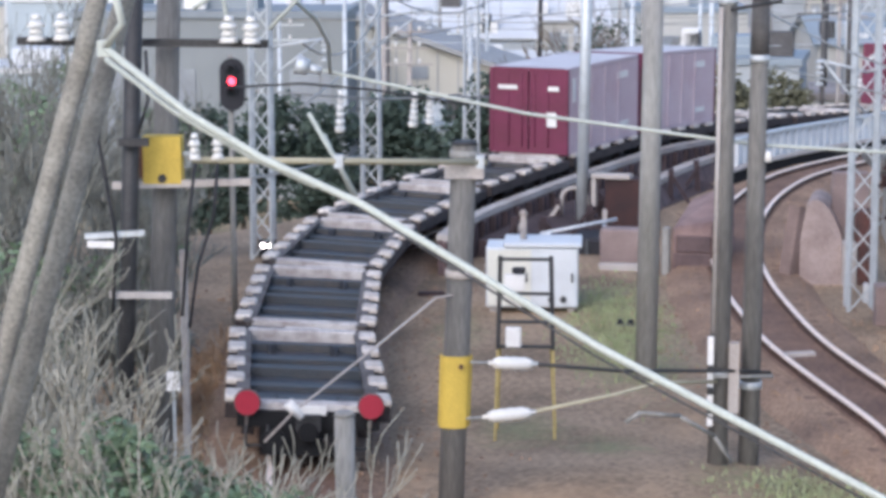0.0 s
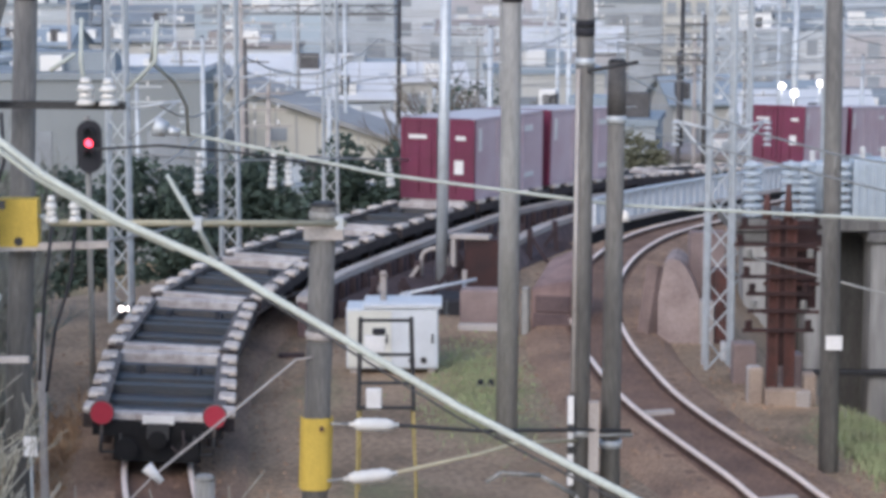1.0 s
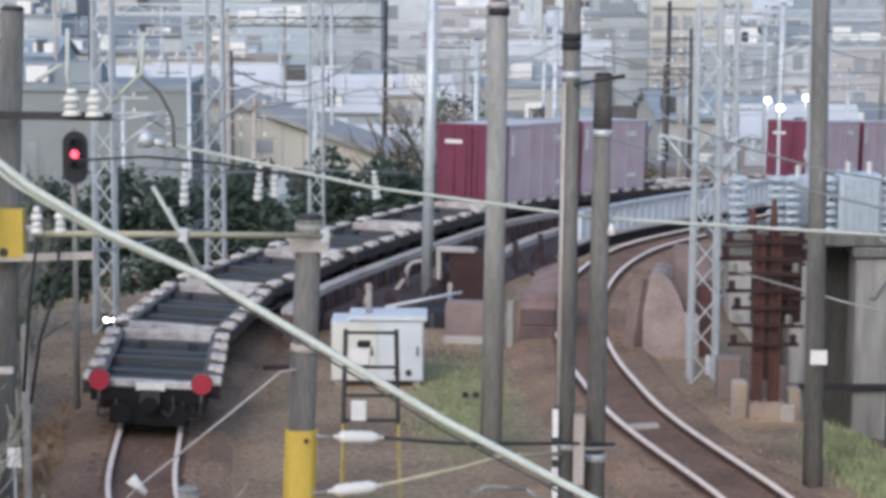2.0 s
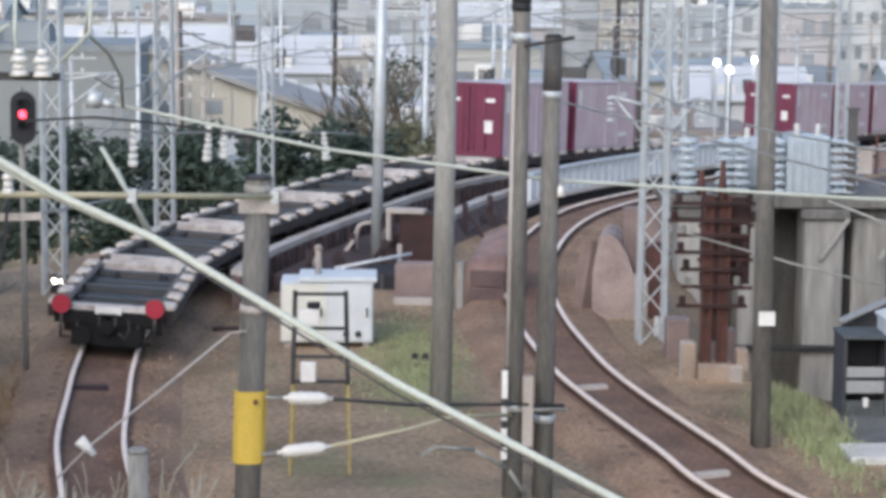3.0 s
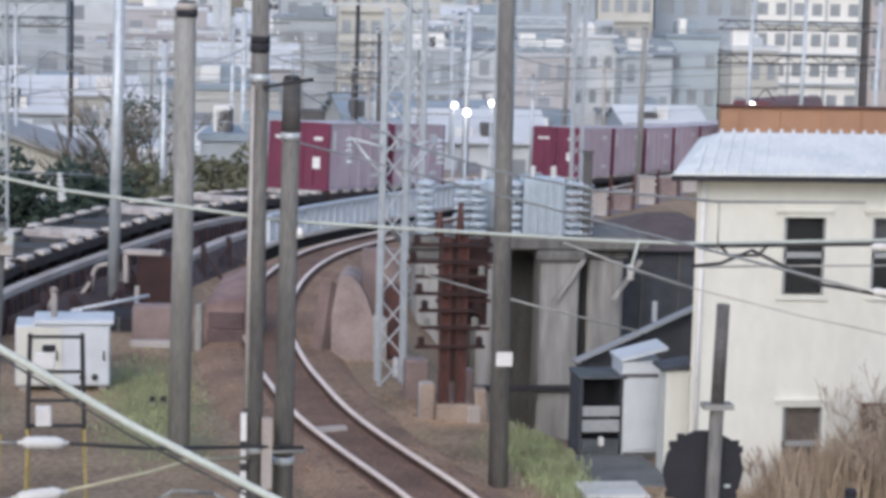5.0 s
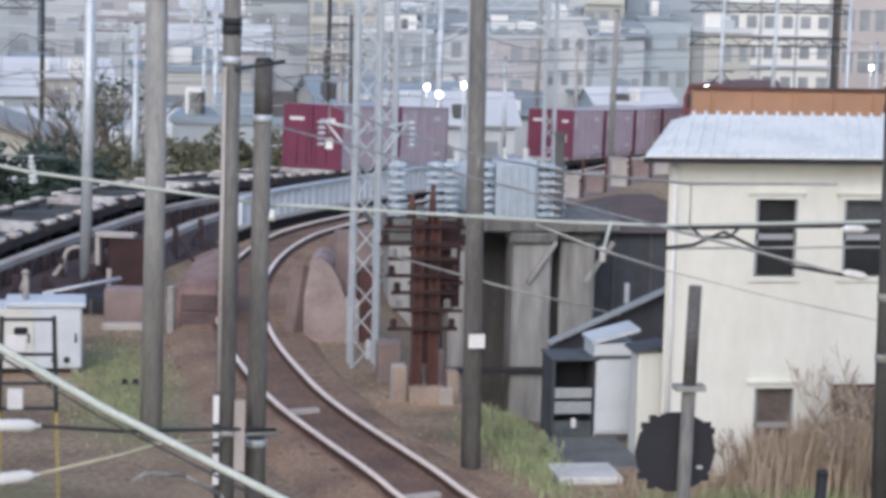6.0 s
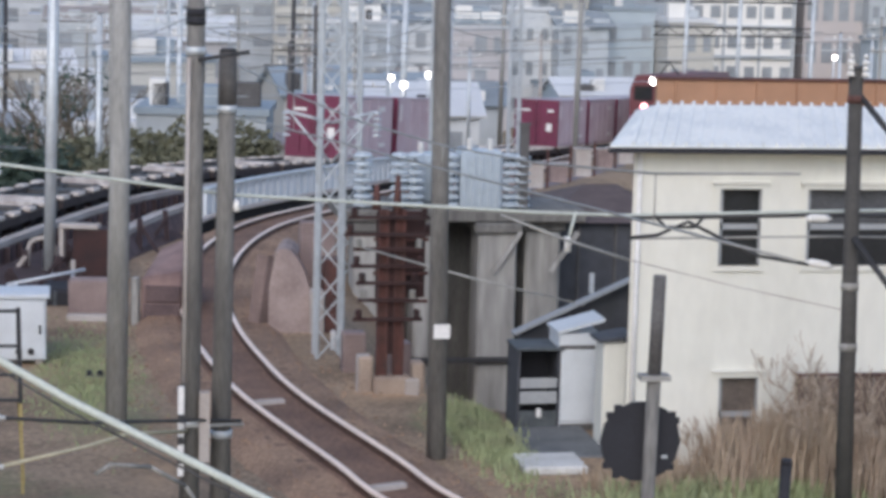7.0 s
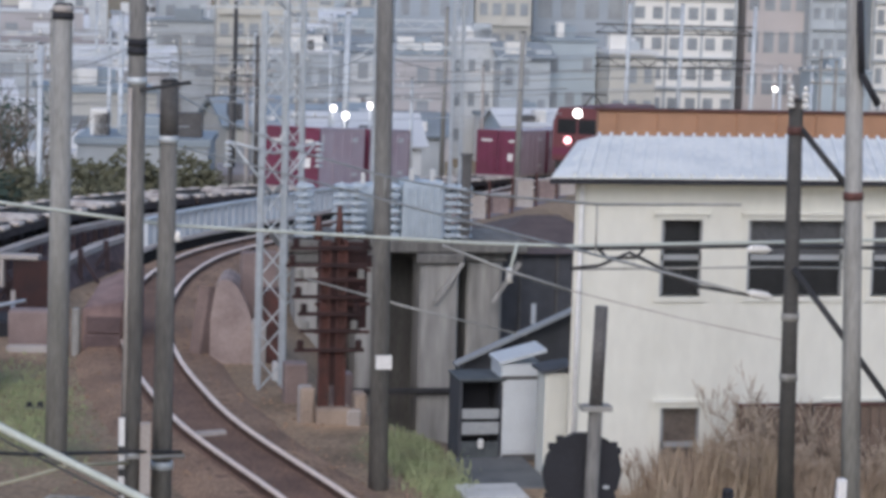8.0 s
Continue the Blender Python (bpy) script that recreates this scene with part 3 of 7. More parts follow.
def lattice(name, x, y, z0, h, w, label, taper=0.85, arms=()):
    e = thing(name, x, y, z0, label, "catenary mast", "lattice masts along the line")
    t = w * taper
    corners = [(-1, -1), (1, -1), (1, 1), (-1, 1)]
    for cx, cy in corners:
        bm = bmesh.new()
        beam(bm, (cx * w / 2, cy * w / 2, -0.3), (cx * t / 2, cy * t / 2, h), 0.07, 0.07)
        part("leg", bm, M_STEEL, e)
    bm = bmesh.new()
    n = max(4, int(h / 0.62))
    for k in range(n):
        za, zb = h * k / n, h * (k + 1) / n
        for i in range(4):
            a, b = corners[i], corners[(i + 1) % 4]
            if k % 2:
                a, b = b, a
            wa, wb = (w + (t - w) * za / h) / 2, (w + (t - w) * zb / h) / 2
            beam(bm, (a[0] * wa, a[1] * wa, za), (b[0] * wb, b[1] * wb, zb), 0.035, 0.035)
    tagged(part("bracing", bm, M_STEEL, e, "zigzag steel bracing"), kind="stuff")
    for z, dx in arms:
        bm = bmesh.new()
        tube(bm, (0, 0, z), (dx, 0, z + 0.25), 0.035)
        tube(bm, (0, 0, z - 0.9), (dx * 0.9, 0, z + 0.2), 0.03)
        part("bracket_arm", bm, M_STEEL, e)
        bm = bmesh.new()
        for k in range(5):
            tube(bm, (dx, 0, z + 0.25 - 0.12 * k), (dx, 0, z + 0.19 - 0.12 * k), 0.06, 0.11, 10)
        part("insulator", bm, M_STEEL, e, "pale grey porcelain insulator")
    return e


def gz(x, y):
    return ground_z(x, y)


# concrete poles in the cutting
pole_p = pole("concrete_pole", (1.2, 41.85, -0.4), (1.28, 41.9, 8.05), 0.21, 0.175, M_CONC, "tall round grey concrete pole beside the tracks", bands=((7.86, M_BLACK), (7.99, M_CONC_PALE)))
pole_a = pole("concrete_pole", (2.12, 34.5, -0.4), (2.18, 34.6, 9.4), 0.16, 0.13, M_CONC_DARK, "weathered dark concrete pole with clamped fittings", bands=((7.1, M_STEEL), (7.55, M_BLACK), (7.68, M_BLACK), (1.35, M_STEEL)))
pole_b = pole("concrete_pole", (2.62, 34.8, -0.4), (2.68, 34.8, 7.09), 0.165, 0.13, M_CONC_DARK, "dark concrete pole with a dark capped top", bands=((6.2, M_STEEL), (1.1, M_STEEL)))
pole_x = pole("concrete_pole", (6.84, 39.2, -0.4), (6.78, 39.4, 9.3), 0.18, 0.14, M_CONC_DARK, "grey concrete pole with a small white plate")
pole_d = pole("concrete_pole", (-1.92, 31.95, -0.5), (-1.70, 32.0, 5.2), 0.185, 0.185, M_CONC_DARK, "thick grey concrete pole with a yellow guard sleeve", bands=((5.05, M_CONC), (3.32, M_CONC_PALE)))
pole_c = pole("concrete_pole", (-5.72, 29.3, 0.3), (-5.38, 29.3, 8.2), 0.18, 0.15, M_CONC_DARK, "grey concrete pole carrying a yellow warning box")
pole_k = pole("dark_pole", (-6.05, 28.5, 0.3), (-5.67, 28.5, 8.2), 0.11, 0.11, M_STEEL_DARK, "slim dark steel pole with crossed brackets")
pole_r = pole("slim_pole", (12.28, 33, -0.4), (12.13, 33, 7.06), 0.14, 0.11, M_TARRED, "slim dark pole with insulators on its top", bands=((6.6, M_RUST), (3.7, M_CONC), (2.75, M_CONC)))
pole_s = pole("concrete_pole", (13.0, 32, -0.4), (12.6, 32, 8.9), 0.15, 0.13, M_CONC, "grey concrete pole with black cable down its side", bands=((5.7, M_RUST),))

lattice("lattice_mast", -7.94, 55.1, gz(-7.94, 55.1), 9.5, 0.5, "pale steel lattice catenary mast", arms=((5.2, 1.6),))
lattice("lattice_mast", -6.1, 64.3, gz(-6.1, 64.3), 10, 0.5, "pale steel lattice catenary mast", arms=((5.4, 1.7),))
lattice("lattice_mast", -3.9, 78, gz(-3.9, 78), 15, 0.5, "pale steel lattice catenary mast", arms=((10.2, 1.7),))
lattice("lattice_mast", 6.05, 49.0, gz(6.05, 49.0), 8.3, 0.56, "pale blue-grey steel lattice pylon by the branch track", arms=((5.2, 1.0), (5.2, -1.0)))
lattice("lattice_mast", 8.2, 62, gz(8.2, 62), 12, 0.5, "pale steel lattice catenary mast", arms=((9, -1.5),))
lattice("lattice_mast", 14.4, 84, gz(14.4, 84), 13, 0.5, "pale steel lattice catenary mast", arms=((11, -1.6),))
lattice("lattice_mast", 19.6, 95, gz(19.6, 95), 14, 0.45, "pale steel lattice catenary mast", arms=((12, -1.6),))
pole("steel_tube_mast", (-0.05, 60, -0.4), (0.1, 60, 9), 0.16, 0.14, M_STEEL, "pale steel tube mast beside the freight track", "catenary mast")

# ---------------------------------------------------------------- cream house


def build_window(parent, x0, x1, y, z0, z1, panes):
    bm = bmesh.new()
    t = 0.09
    for a in ((x0 - t, x1 + t, z1, z1 + t), (x0 - t, x1 + t, z0 - t, z0), (x0 - t, x0, z0, z1), (x1, x1 + t, z0, z1)):
        box(bm, a[0], a[1], y - 0.05, y + 0.12, a[2], a[3])
    fr = part("window_frame", bm, M_CREAM, parent, "raised cream window surround")
    bm = bmesh.new()
    box(bm, x0 - 0.14, x1 + 0.14, y - 0.10, y + 0.02, z1 + 0.092, z1 + 0.14)
    part("hood", bm, M_CREAM, fr)
    bm = bmesh.new()
    zm = (z0 + z1) / 2
    for a in ((x0, x1, zm - 0.05, zm + 0.05), (x0, x0 + 0.05, z0, z1), (x1 - 0.05, x1, z0, z1)):
        box(bm, a[0], a[1], y + 0.10, y + 0.14, a[2], a[3])
    for k in range(1, panes):
        xm = x0 + (x1 - x0) * k / panes
        box(bm, xm - 0.03, xm + 0.03, y + 0.10, y + 0.14, z0, z1)
    part("sash", bm, M_GREY, fr)
    if panes > 1:
        for k in range(panes):
            xa = x0 + (x1 - x0) * k / panes + 0.05
            part("upper_pane", bbox(xa, xa + (x1 - x0) / panes - 0.1, y + 0.142, y + 0.147, zm + 0.05, z1, 0.001), M_GLASS_DIM, fr, "upper pane with the sky's reflection painted grey")
    bm = bmesh.new()
    box(bm, x0, x1, y + 0.15, y + 0.17, z0, z1)
    if z1 < 2.5:
        part("pane", bm, M_DUSTYGLASS, fr, "dusty brown window glass")
    else:
        part("pane", bm, M_GLASS, fr, "dark window glass")


def build_house():
    e = thing("house", 10.08, 38.3, -0.5, "two-storey cream rendered building with a pale metal hipped roof", "building")
    X1, Y1, H = 13.5, 7.0, 5.87
    ox, oz = 10.08, -0.5
    wins = [(11.68, 12.44, 3.22, 4.60, 1), (13.30, 15.10, 3.22, 4.60, 2), (15.66, 16.9, 3.22, 4.60, 2), (18.6, 20.4, 3.22, 4.60, 2), (11.80, 12.52, -0.2, 1.2, 1), (15.0, 16.8, -0.2, 1.2, 2)]
    # front wall with its openings cut through
    bm = bmesh.new()
    xs = sorted({0.0, X1, *[w[0] - ox for w in wins], *[w[1] - ox for w in wins]})
    zs = sorted({0.0, H, *[w[2] - oz for w in wins], *[w[3] - oz for w in wins]})
    for xa, xb in zip(xs, xs[1:]):
        for za, zb in zip(zs, zs[1:]):
            cx, cz = (xa + xb) / 2 + ox, (za + zb) / 2 + oz
            if any(w[0] < cx < w[1] and w[2] < cz < w[3] for w in wins):
                continue
            box(bm, xa, xb, 0, 0.22, za, zb)
    bmesh.ops.remove_doubles(bm, verts=bm.verts, dist=0.001)
    part("wall", bm, M_CREAM, e)
    bm = bmesh.new()
    box(bm, 0, 0.22, 0.22, Y1, 0, H)
    box(bm, X1 - 0.22, X1, 0.22, Y1, 0, H)
    box(bm, 0.22, X1 - 0.22, Y1 - 0.22, Y1, 0, H)
    part("wall", bm, M_CREAM, e)
    # added black sheet, stands in for the unlit rooms behind the windows
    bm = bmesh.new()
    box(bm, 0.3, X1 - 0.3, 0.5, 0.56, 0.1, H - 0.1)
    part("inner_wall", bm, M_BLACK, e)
    for w in wins:
        build_window(e, w[0] - ox, w[1] - ox, 0.0, w[2] - oz, w[3] - oz, w[4])
    # hipped roof in standing-seam sheets
    bm = bmesh.new()
    o = 0.42
    zE, zR = H + 0.02, H + 0.45
    c = [(-o, -o, zE), (X1 + o, -o, zE), (X1 + o, Y1 + o, zE), (-o, Y1 + o, zE), (0.24, Y1 / 2, zR), (X1 - 0.24, Y1 / 2, zR)]
    v = [bm.verts.new(p) for p in c]
    low = [bm.verts.new((p[0], p[1], zE - 0.1)) for p in c[:4]]
    for f in ((0, 1, 5, 4), (1, 2, 5), (2, 3, 4, 5), (3, 0, 4)):
        bm.faces.new([v[k] for k in f])
    for k in range(4):
        bm.faces.new((low[k], low[(k + 1) % 4], v[(k + 1) % 4], v[k]))
    bm.faces.new(low[::-1])
    roof = part("roof", bm, M_ROOFMETAL, e, "pale ribbed metal roof")
    for k in range(58):
        x = k * 0.235
        y1 = Y1 / 2 if 0.24 < x < X1 - 0.24 else (x + o) * (Y1 / 2 + o) / (0.24 + o) - o if x <= 0.24 else (X1 + o - x) * (Y1 / 2 + o) / (0.24 + o) - o
        if y1 < -o + 0.2:
            continue
        z1 = zE + (zR - zE) * (y1 + o) / (Y1 / 2 + o)
        bm = bmesh.new()
        beam(bm, (x, -o, zE + 0.02), (x, y1, z1 + 0.02), 0.06, 0.09)
        part("seam", bm, M_ROOFMETAL, roof)
    bm = bmesh.new()
    box(bm, -o - 0.02, X1 + o, -o - 0.09, -o - 0.003, zE - 0.12, zE - 0.03)
    part("gutter", bm, M_BLACK, e, "dark gutter")
    bm = bmesh.new()
    tube(bm, (0.12, -0.07, 0.0), (0.12, -0.07, H - 0.1), 0.045)
    part("downpipe", bm, M_WHITE, e)
    # the plot is skewed: the side walls do not stand square to the front
    for ob in e.children_recursive:
        for v in ob.data.vertices:
            v.co.x += 0.32 * v.co.y


build_house()


# ---------------------------------------------------------------- fittings on the near poles


def fit_part(name, build, material, parent, label=""):
    """A part given in world places, under a thing that stands at its own base."""
    bm = bmesh.new()
    build(bm)
    bmesh.ops.transform(bm, matrix=parent.matrix_basis.inverted(), verts=bm.verts)
    return part(name, bm, material, parent, label)


def strain_insulator(parent, a, b, r=0.1):
    """A white ribbed insulator between two places."""
    a, b = Vector(a), Vector(b)

    def f(bm):
        q = (b - a).to_track_quat("Z", "Y").to_matrix()
        rows = []
        for u, s in ((-0.12, 0.3), (0.0, 0.35), (0.02, 0.62), (0.16, 0.95), (0.2, 0.86), (0.36, 1.0), (0.4, 0.9), (0.58, 1.0), (0.62, 0.9), (0.8, 0.95), (0.98, 0.6), (1.0, 0.35), (1.12, 0.3)):
            c = a.lerp(b, u) if 0 <= u <= 1 else a + (b - a) * u
            rows.append([bm.verts.new(c + q @ Vector((r * s * math.cos(math.pi * k / 7), r * s * math.sin(math.pi * k / 7), 0))) for k in range(14)])
        for x, y in zip(rows, rows[1:]):
            for k in range(14):
                bm.faces.new((x[k], x[(k + 1) % 14], y[(k + 1) % 14], y[k])).smooth = True
        bm.faces.new(rows[0][::-1])
        bm.faces.new(rows[-1])
    return fit_part("insulator", f, M_INSUL, parent, "white ribbed porcelain insulator")


def cable(name, pts, r, material, label, category="cable", drop=0.0):
    e = thing(name, *pts[0], label, category)
    full = []
    for a, b in zip(pts, pts[1:]):
        full += sag(a, b, drop, 8 if drop else 1)[(1 if full else 0):]

    def f(bm):
        sweep(bm, full, r, 8)
    fit_part("strand", f, material, e)
    return e


# yellow sleeve and two strain insulators on the guarded pole
def guard(bm):
    """A half-round sheet guard strapped before the pole, with flat flanges."""
    prof = [(-0.235, 0.02)] + [(0.215 * -math.cos(math.pi * k / 10), -0.20 * math.sin(math.pi * k / 10) ** 0.5) for k in range(11)] + [(0.235, 0.02)]
    rows = [[bm.verts.new((-1.84 + 0.035 * (z - 1.6) + px, 31.955 + py * f, z)) for f in (1.0, 0.93) for px, py in prof] for z in (1.08, 2.14)]
    m = len(prof)
    for k in range(m - 1):
        bm.faces.new((rows[0][k], rows[0][k + 1], rows[1][k + 1], rows[1][k]))
        bm.faces.new((rows[0][m + k + 1], rows[0][m + k], rows[1][m + k], rows[1][m + k + 1]))
        for r in rows:
            bm.faces.new((r[k], r[m + k], r[m + k + 1], r[k + 1]))


fit_part("guard_sleeve", guard, M_YELLOW, pole_d, "yellow sheet guard sleeve with worn edges")
fit_part("rusty_bolt", lambda bm: tube(bm, (-1.74, 31.71, 2.0), (-1.74, 31.78, 2.0), 0.035, 0.035, 10), M_RUST, pole_d, "rusty bolt through the guard")
fit_part("cap_block", lambda bm: box(bm, -1.98, -1.42, 31.8, 32.2, 4.72, 4.92), M_CONC_PALE, pole_d)
pull = cable("stay_wire", [(-1.81, 31.80, 1.21), (-1.37, 31.90, 1.23)], 0.02, M_WIRE, "thin steel stay tied to the guarded pole", "stay wire")
strain_insulator(pull, (-1.37, 31.90, 1.23), (-0.74, 32.00, 1.28))
cable("stay_wire", [(-0.74, 32.00, 1.28), (0.52, 32.80, 1.38), (1.12, 33.40, 1.42), (2.08, 34.30, 1.25)], 0.03, M_BAR, "grey wrapped wire running between two poles", "stay wire")
pull2 = cable("stay_wire", [(-1.61, 31.80, 2.06), (-1.31, 31.90, 2.03)], 0.02, M_WIRE, "thin steel stay tied to the guarded pole", "stay wire")
strain_insulator(pull2, (-1.29, 31.90, 2.03), (-0.71, 32.00, 2.00))
cable("stay_wire", [(-0.71, 32.00, 2.00), (0.52, 33.00, 1.69), (2.29, 34.30, 1.42), (2.92, 34.50, 1.36)], 0.028, M_STEEL_DARK, "dark wire running level between two poles", "stay wire")
diag = cable("stay_wire", [(-1.87, 31.80, 3.03), (-2.10, 31.80, 3.00), (-2.91, 31.00, 2.43), (-3.93, 30.00, 1.74), (-4.28, 29.50, 1.43)], 0.018, M_CONC_PALE, "pale guy wire with a knotted clamp running to the ground", "guy wire")
fit_part("knot", lambda bm: tube(bm, (-4.03, 30.00, 1.86), (-3.83, 30.00, 1.64), 0.09, 0.05, 8), M_WHITE, diag, "pale clamp")

# thick pale cable close to the eye
thick = cable("overhead_cable", [(-3.53, 16.50, 7.74), (-2.91, 16.35, 7.28), (-2.33, 16.20, 6.96), (-1.59, 16.00, 6.66), (0.12, 15.50, 5.73), (2.06, 15.00, 4.80), (2.77, 14.80, 4.47), (11.5, 12.5, -0.45)], 0.030, M_CABLE, "thick pale green covered cable slanting across the view", "cable")
cable("overhead_cable", [(-3.55, 16.60, 7.65), (-3.01, 16.45, 7.27), (-2.45, 16.30, 6.97), (-1.93, 16.10, 6.77)], 0.022, M_CABLE, "pale cable twisted beside the thick covered cable", "cable")
# added dark strand draws the shaded underside of the thick cable
cable("overhead_cable", [(-1.61, 16.20, 6.59), (0.12, 15.70, 5.61), (2.09, 15.20, 4.67)], 0.009, M_SLEEVE, "thin dark wire under the thick covered cable", "cable")
cable("overhead_cable", [(-3.53, 16.50, 7.74), (-3.38, 16.40, 7.93), (-3.42, 16.30, 8.23)], 0.03, M_CABLE, "pale cable looping up from the pole clamp", "cable")


def timber(name, top_pt, low, r, label):
    a, b = Vector(low), Vector(top_pt)
    d = (b - a) / (b.z - a.z)
    foot = a + d * (0.3 - a.z)
    head = b + d * 1.5
    return pole(name, foot, head, r * 1.1, r * 0.85, M_OLIVE, label)


near_a = timber("timber_pole", (-3.69, 17.00, 8.06), (-4.24, 17.00, 6.20), 0.088, "leaning weathered timber pole in the scrub")
near_b = timber("timber_pole", (-3.64, 17.40, 7.78), (-4.14, 17.40, 6.09), 0.092, "leaning weathered timber pole with a cable clamp")
fit_part("clamp", lambda bm: box(bm, *[v for p, q in zip((-3.66, 16.80, 7.77), (-3.55, 16.95, 7.65)) for v in (min(p, q), max(p, q))]), M_CABLE, near_b, "pale cable clamp")

# cross arms and boxes on the pole with the yellow box


def arm(parent, a, b, w, material, label=""):
    return fit_part("crossarm", lambda bm: beam(bm, a, b, w, w), material, parent, label)


def bell(parent, p, r=0.16):
    p = Vector(p)

    def f(bm):
        for k, s in enumerate((1.0, 0.8, 0.95, 0.6)):
            tube(bm, p + Vector((0, 0, 0.09 * k)), p + Vector((0, 0, 0.09 * k + 0.07)), r * s, r * s * 0.7, 12)
    return fit_part("insulator", f, M_INSUL, parent, "white porcelain bell insulator")


arm(pole_c, (-7.33, 28.90, 6.88), (-4.06, 28.90, 6.85), 0.10, M_STEEL_DARK, "dark steel crossarm")
for px in ((-7.03, 28.70, 6.90), (-6.69, 28.70, 6.91), (-4.54, 28.70, 6.88), (-4.25, 28.70, 6.87)):
    bell(pole_c, px, 0.13)
arm(pole_c, (-6.13, 28.90, 5.00), (-4.31, 28.90, 5.06), 0.09, M_CONC_PALE, "pale crossarm")
for px in ((-5.01, 28.70, 5.37), (-4.71, 28.70, 5.38)):
    bell(pole_c, px, 0.09)
arm(pole_c, (-5.24, 29.00, 5.41), (-5.06, 29.00, 5.41), 0.05, M_STEEL)
fit_part("warning_box", lambda bm: box(bm, -5.72, -5.22, 28.85, 29.1, 5.03, 5.65), M_YELLOW, pole_c, "yellow metal warning box")
fit_part("box_hole", lambda bm: tube(bm, (-5.47, 28.84, 5.1), (-5.47, 28.87, 5.1), 0.06, 0.06, 12), M_STEEL_DARK, pole_c)
fit_part("bracket", lambda bm: box(bm, -5.86, -5.725, 28.9, 29.1, 5.1, 5.55), M_RUST, pole_c)
arm(pole_k, (-6.38, 28.30, 4.42), (-5.61, 28.30, 4.47), 0.07, M_STEEL, "grey bracket bar")
arm(pole_k, (-6.34, 28.25, 4.33), (-5.97, 28.25, 4.32), 0.08, M_WHITE)
arm(pole_k, (-6.08, 28.30, 3.66), (-5.27, 28.30, 3.66), 0.08, M_CONC_PALE, "pale bracket bar")
arm(pole_k, (-5.91, 28.30, 5.64), (-5.53, 28.30, 5.64), 0.10, M_STEEL_DARK)
for pts in ([(-6.07, 28.20, 6.67), (-6.15, 28.20, 5.66), (-5.96, 28.20, 4.43), (-6.03, 28.20, 3.40)], [(-4.99, 28.60, 5.33), (-5.10, 28.60, 4.52), (-5.20, 28.60, 3.33)], [(-4.70, 28.60, 5.33), (-4.76, 28.60, 4.67), (-4.98, 28.60, 4.00), (-5.11, 28.60, 3.18)], [(-5.56, 28.40, 6.80), (-5.54, 28.40, 6.18), (-5.68, 28.40, 5.75)]):
    cable("hanging_cable", pts, 0.022, M_BLACK, "black cable hanging down beside the pole", "cable")
bar_ = cable("level_bar", [(-5.24, 29.20, 5.30), (-3.34, 30.50, 5.13), (-1.39, 31.90, 4.95)], 0.045, M_BAR, "faded cream insulated bar between two poles", "cable")
for p in ((-5.21, 29.20, 5.30), (-3.34, 30.50, 5.13), (-1.47, 31.85, 4.96)):
    fit_part("clamp", lambda bm: box(bm, p[0] - 0.06, p[0] + 0.06, p[1] - 0.07, p[1] + 0.07, p[2] - 0.09, p[2] + 0.09), M_STEEL, bar_, "steel bar clamp")
cable("wire", [(-5.18, 29.00, 4.94), (-4.34, 31.00, 4.87), (-3.27, 33.00, 4.90)], 0.02, M_WIRE, "thin wire between poles", "cable")
stake = pole("grey_post", ((-2.91, 27.00, 1.45)[0], 27, 0.2), (-2.92, 27.00, 2.42), 0.125, 0.125, M_CONC, "short round grey concrete post", "post")
plate = thing("white_plate", *(-5.32, 28.50, 2.48), "small white plate on a stake in the scrub", "sign")
part("plate", bbox(-0.09, 0.09, -0.02, 0.02, -0.13, 0.13, 0.01), M_WHITE, plate)
part("stake", bbox(-0.02, 0.02, 0.025, 0.06, -3.0, 0.1, 0.005), M_STEEL, plate)
post2 = thing("marker_post", *(-5.42, 30.00, 3.52), "slim pale marker post beside the pole", "post")
part("post", bbox(-0.05, 0.05, -0.05, 0.05, -2.8, 0.45, 0.015), M_CONC_PALE, post2)

# ---------------------------------------------------------------- red signal


def build_signal():
    x, y, z = (-7.07, 45.00, 4.83)
    e = thing("railway_signal", x - 0.05, y, gz(x, y), "black railway signal head showing a red light", "railway signal")
    b = gz(x, y)
    bm = bmesh.new()
    tube(bm, (0, 0.15, -0.3), (0, 0.15, z - b + 0.6), 0.06, 0.06, 10)
    part("post", bm, M_CONC, e)
    bm = bmesh.new()
    for zz in (0.28, -0.28):
        tube(bm, (0.05, 0, z - b + zz), (0.05, 0.08, z - b + zz), 0.25, 0.25, 24)
    box(bm, -0.2, 0.3, 0.001, 0.079, z - b - 0.28, z - b + 0.28)
    head = part("signal_head", bm, M_BLACK, e, "rounded black backplate")
    for k, zz in enumerate((0.3, 0.08, -0.14)):
        bm = bmesh.new()
        tube(bm, (0.05, -0.02, z - b + zz), (0.05, -0.005, z - b + zz), 0.085, 0.085, 14)
        part("lens", bm, M_SIGRED if k == 1 else M_GLASS, head)
        bm = bmesh.new()
        for i in range(7):
            a = math.pi * i / 6
            c = Vector((0.05 + 0.1 * math.cos(a), -0.1, z - b + zz + 0.1 * math.sin(a)))
            box(bm, c.x - 0.03, c.x + 0.03, -0.2, -0.003, c.z - 0.008, c.z + 0.008)
        part("hood", bm, M_BLACK, head)


build_signal()

# ---------------------------------------------------------------- relay cabinet and ladder stand


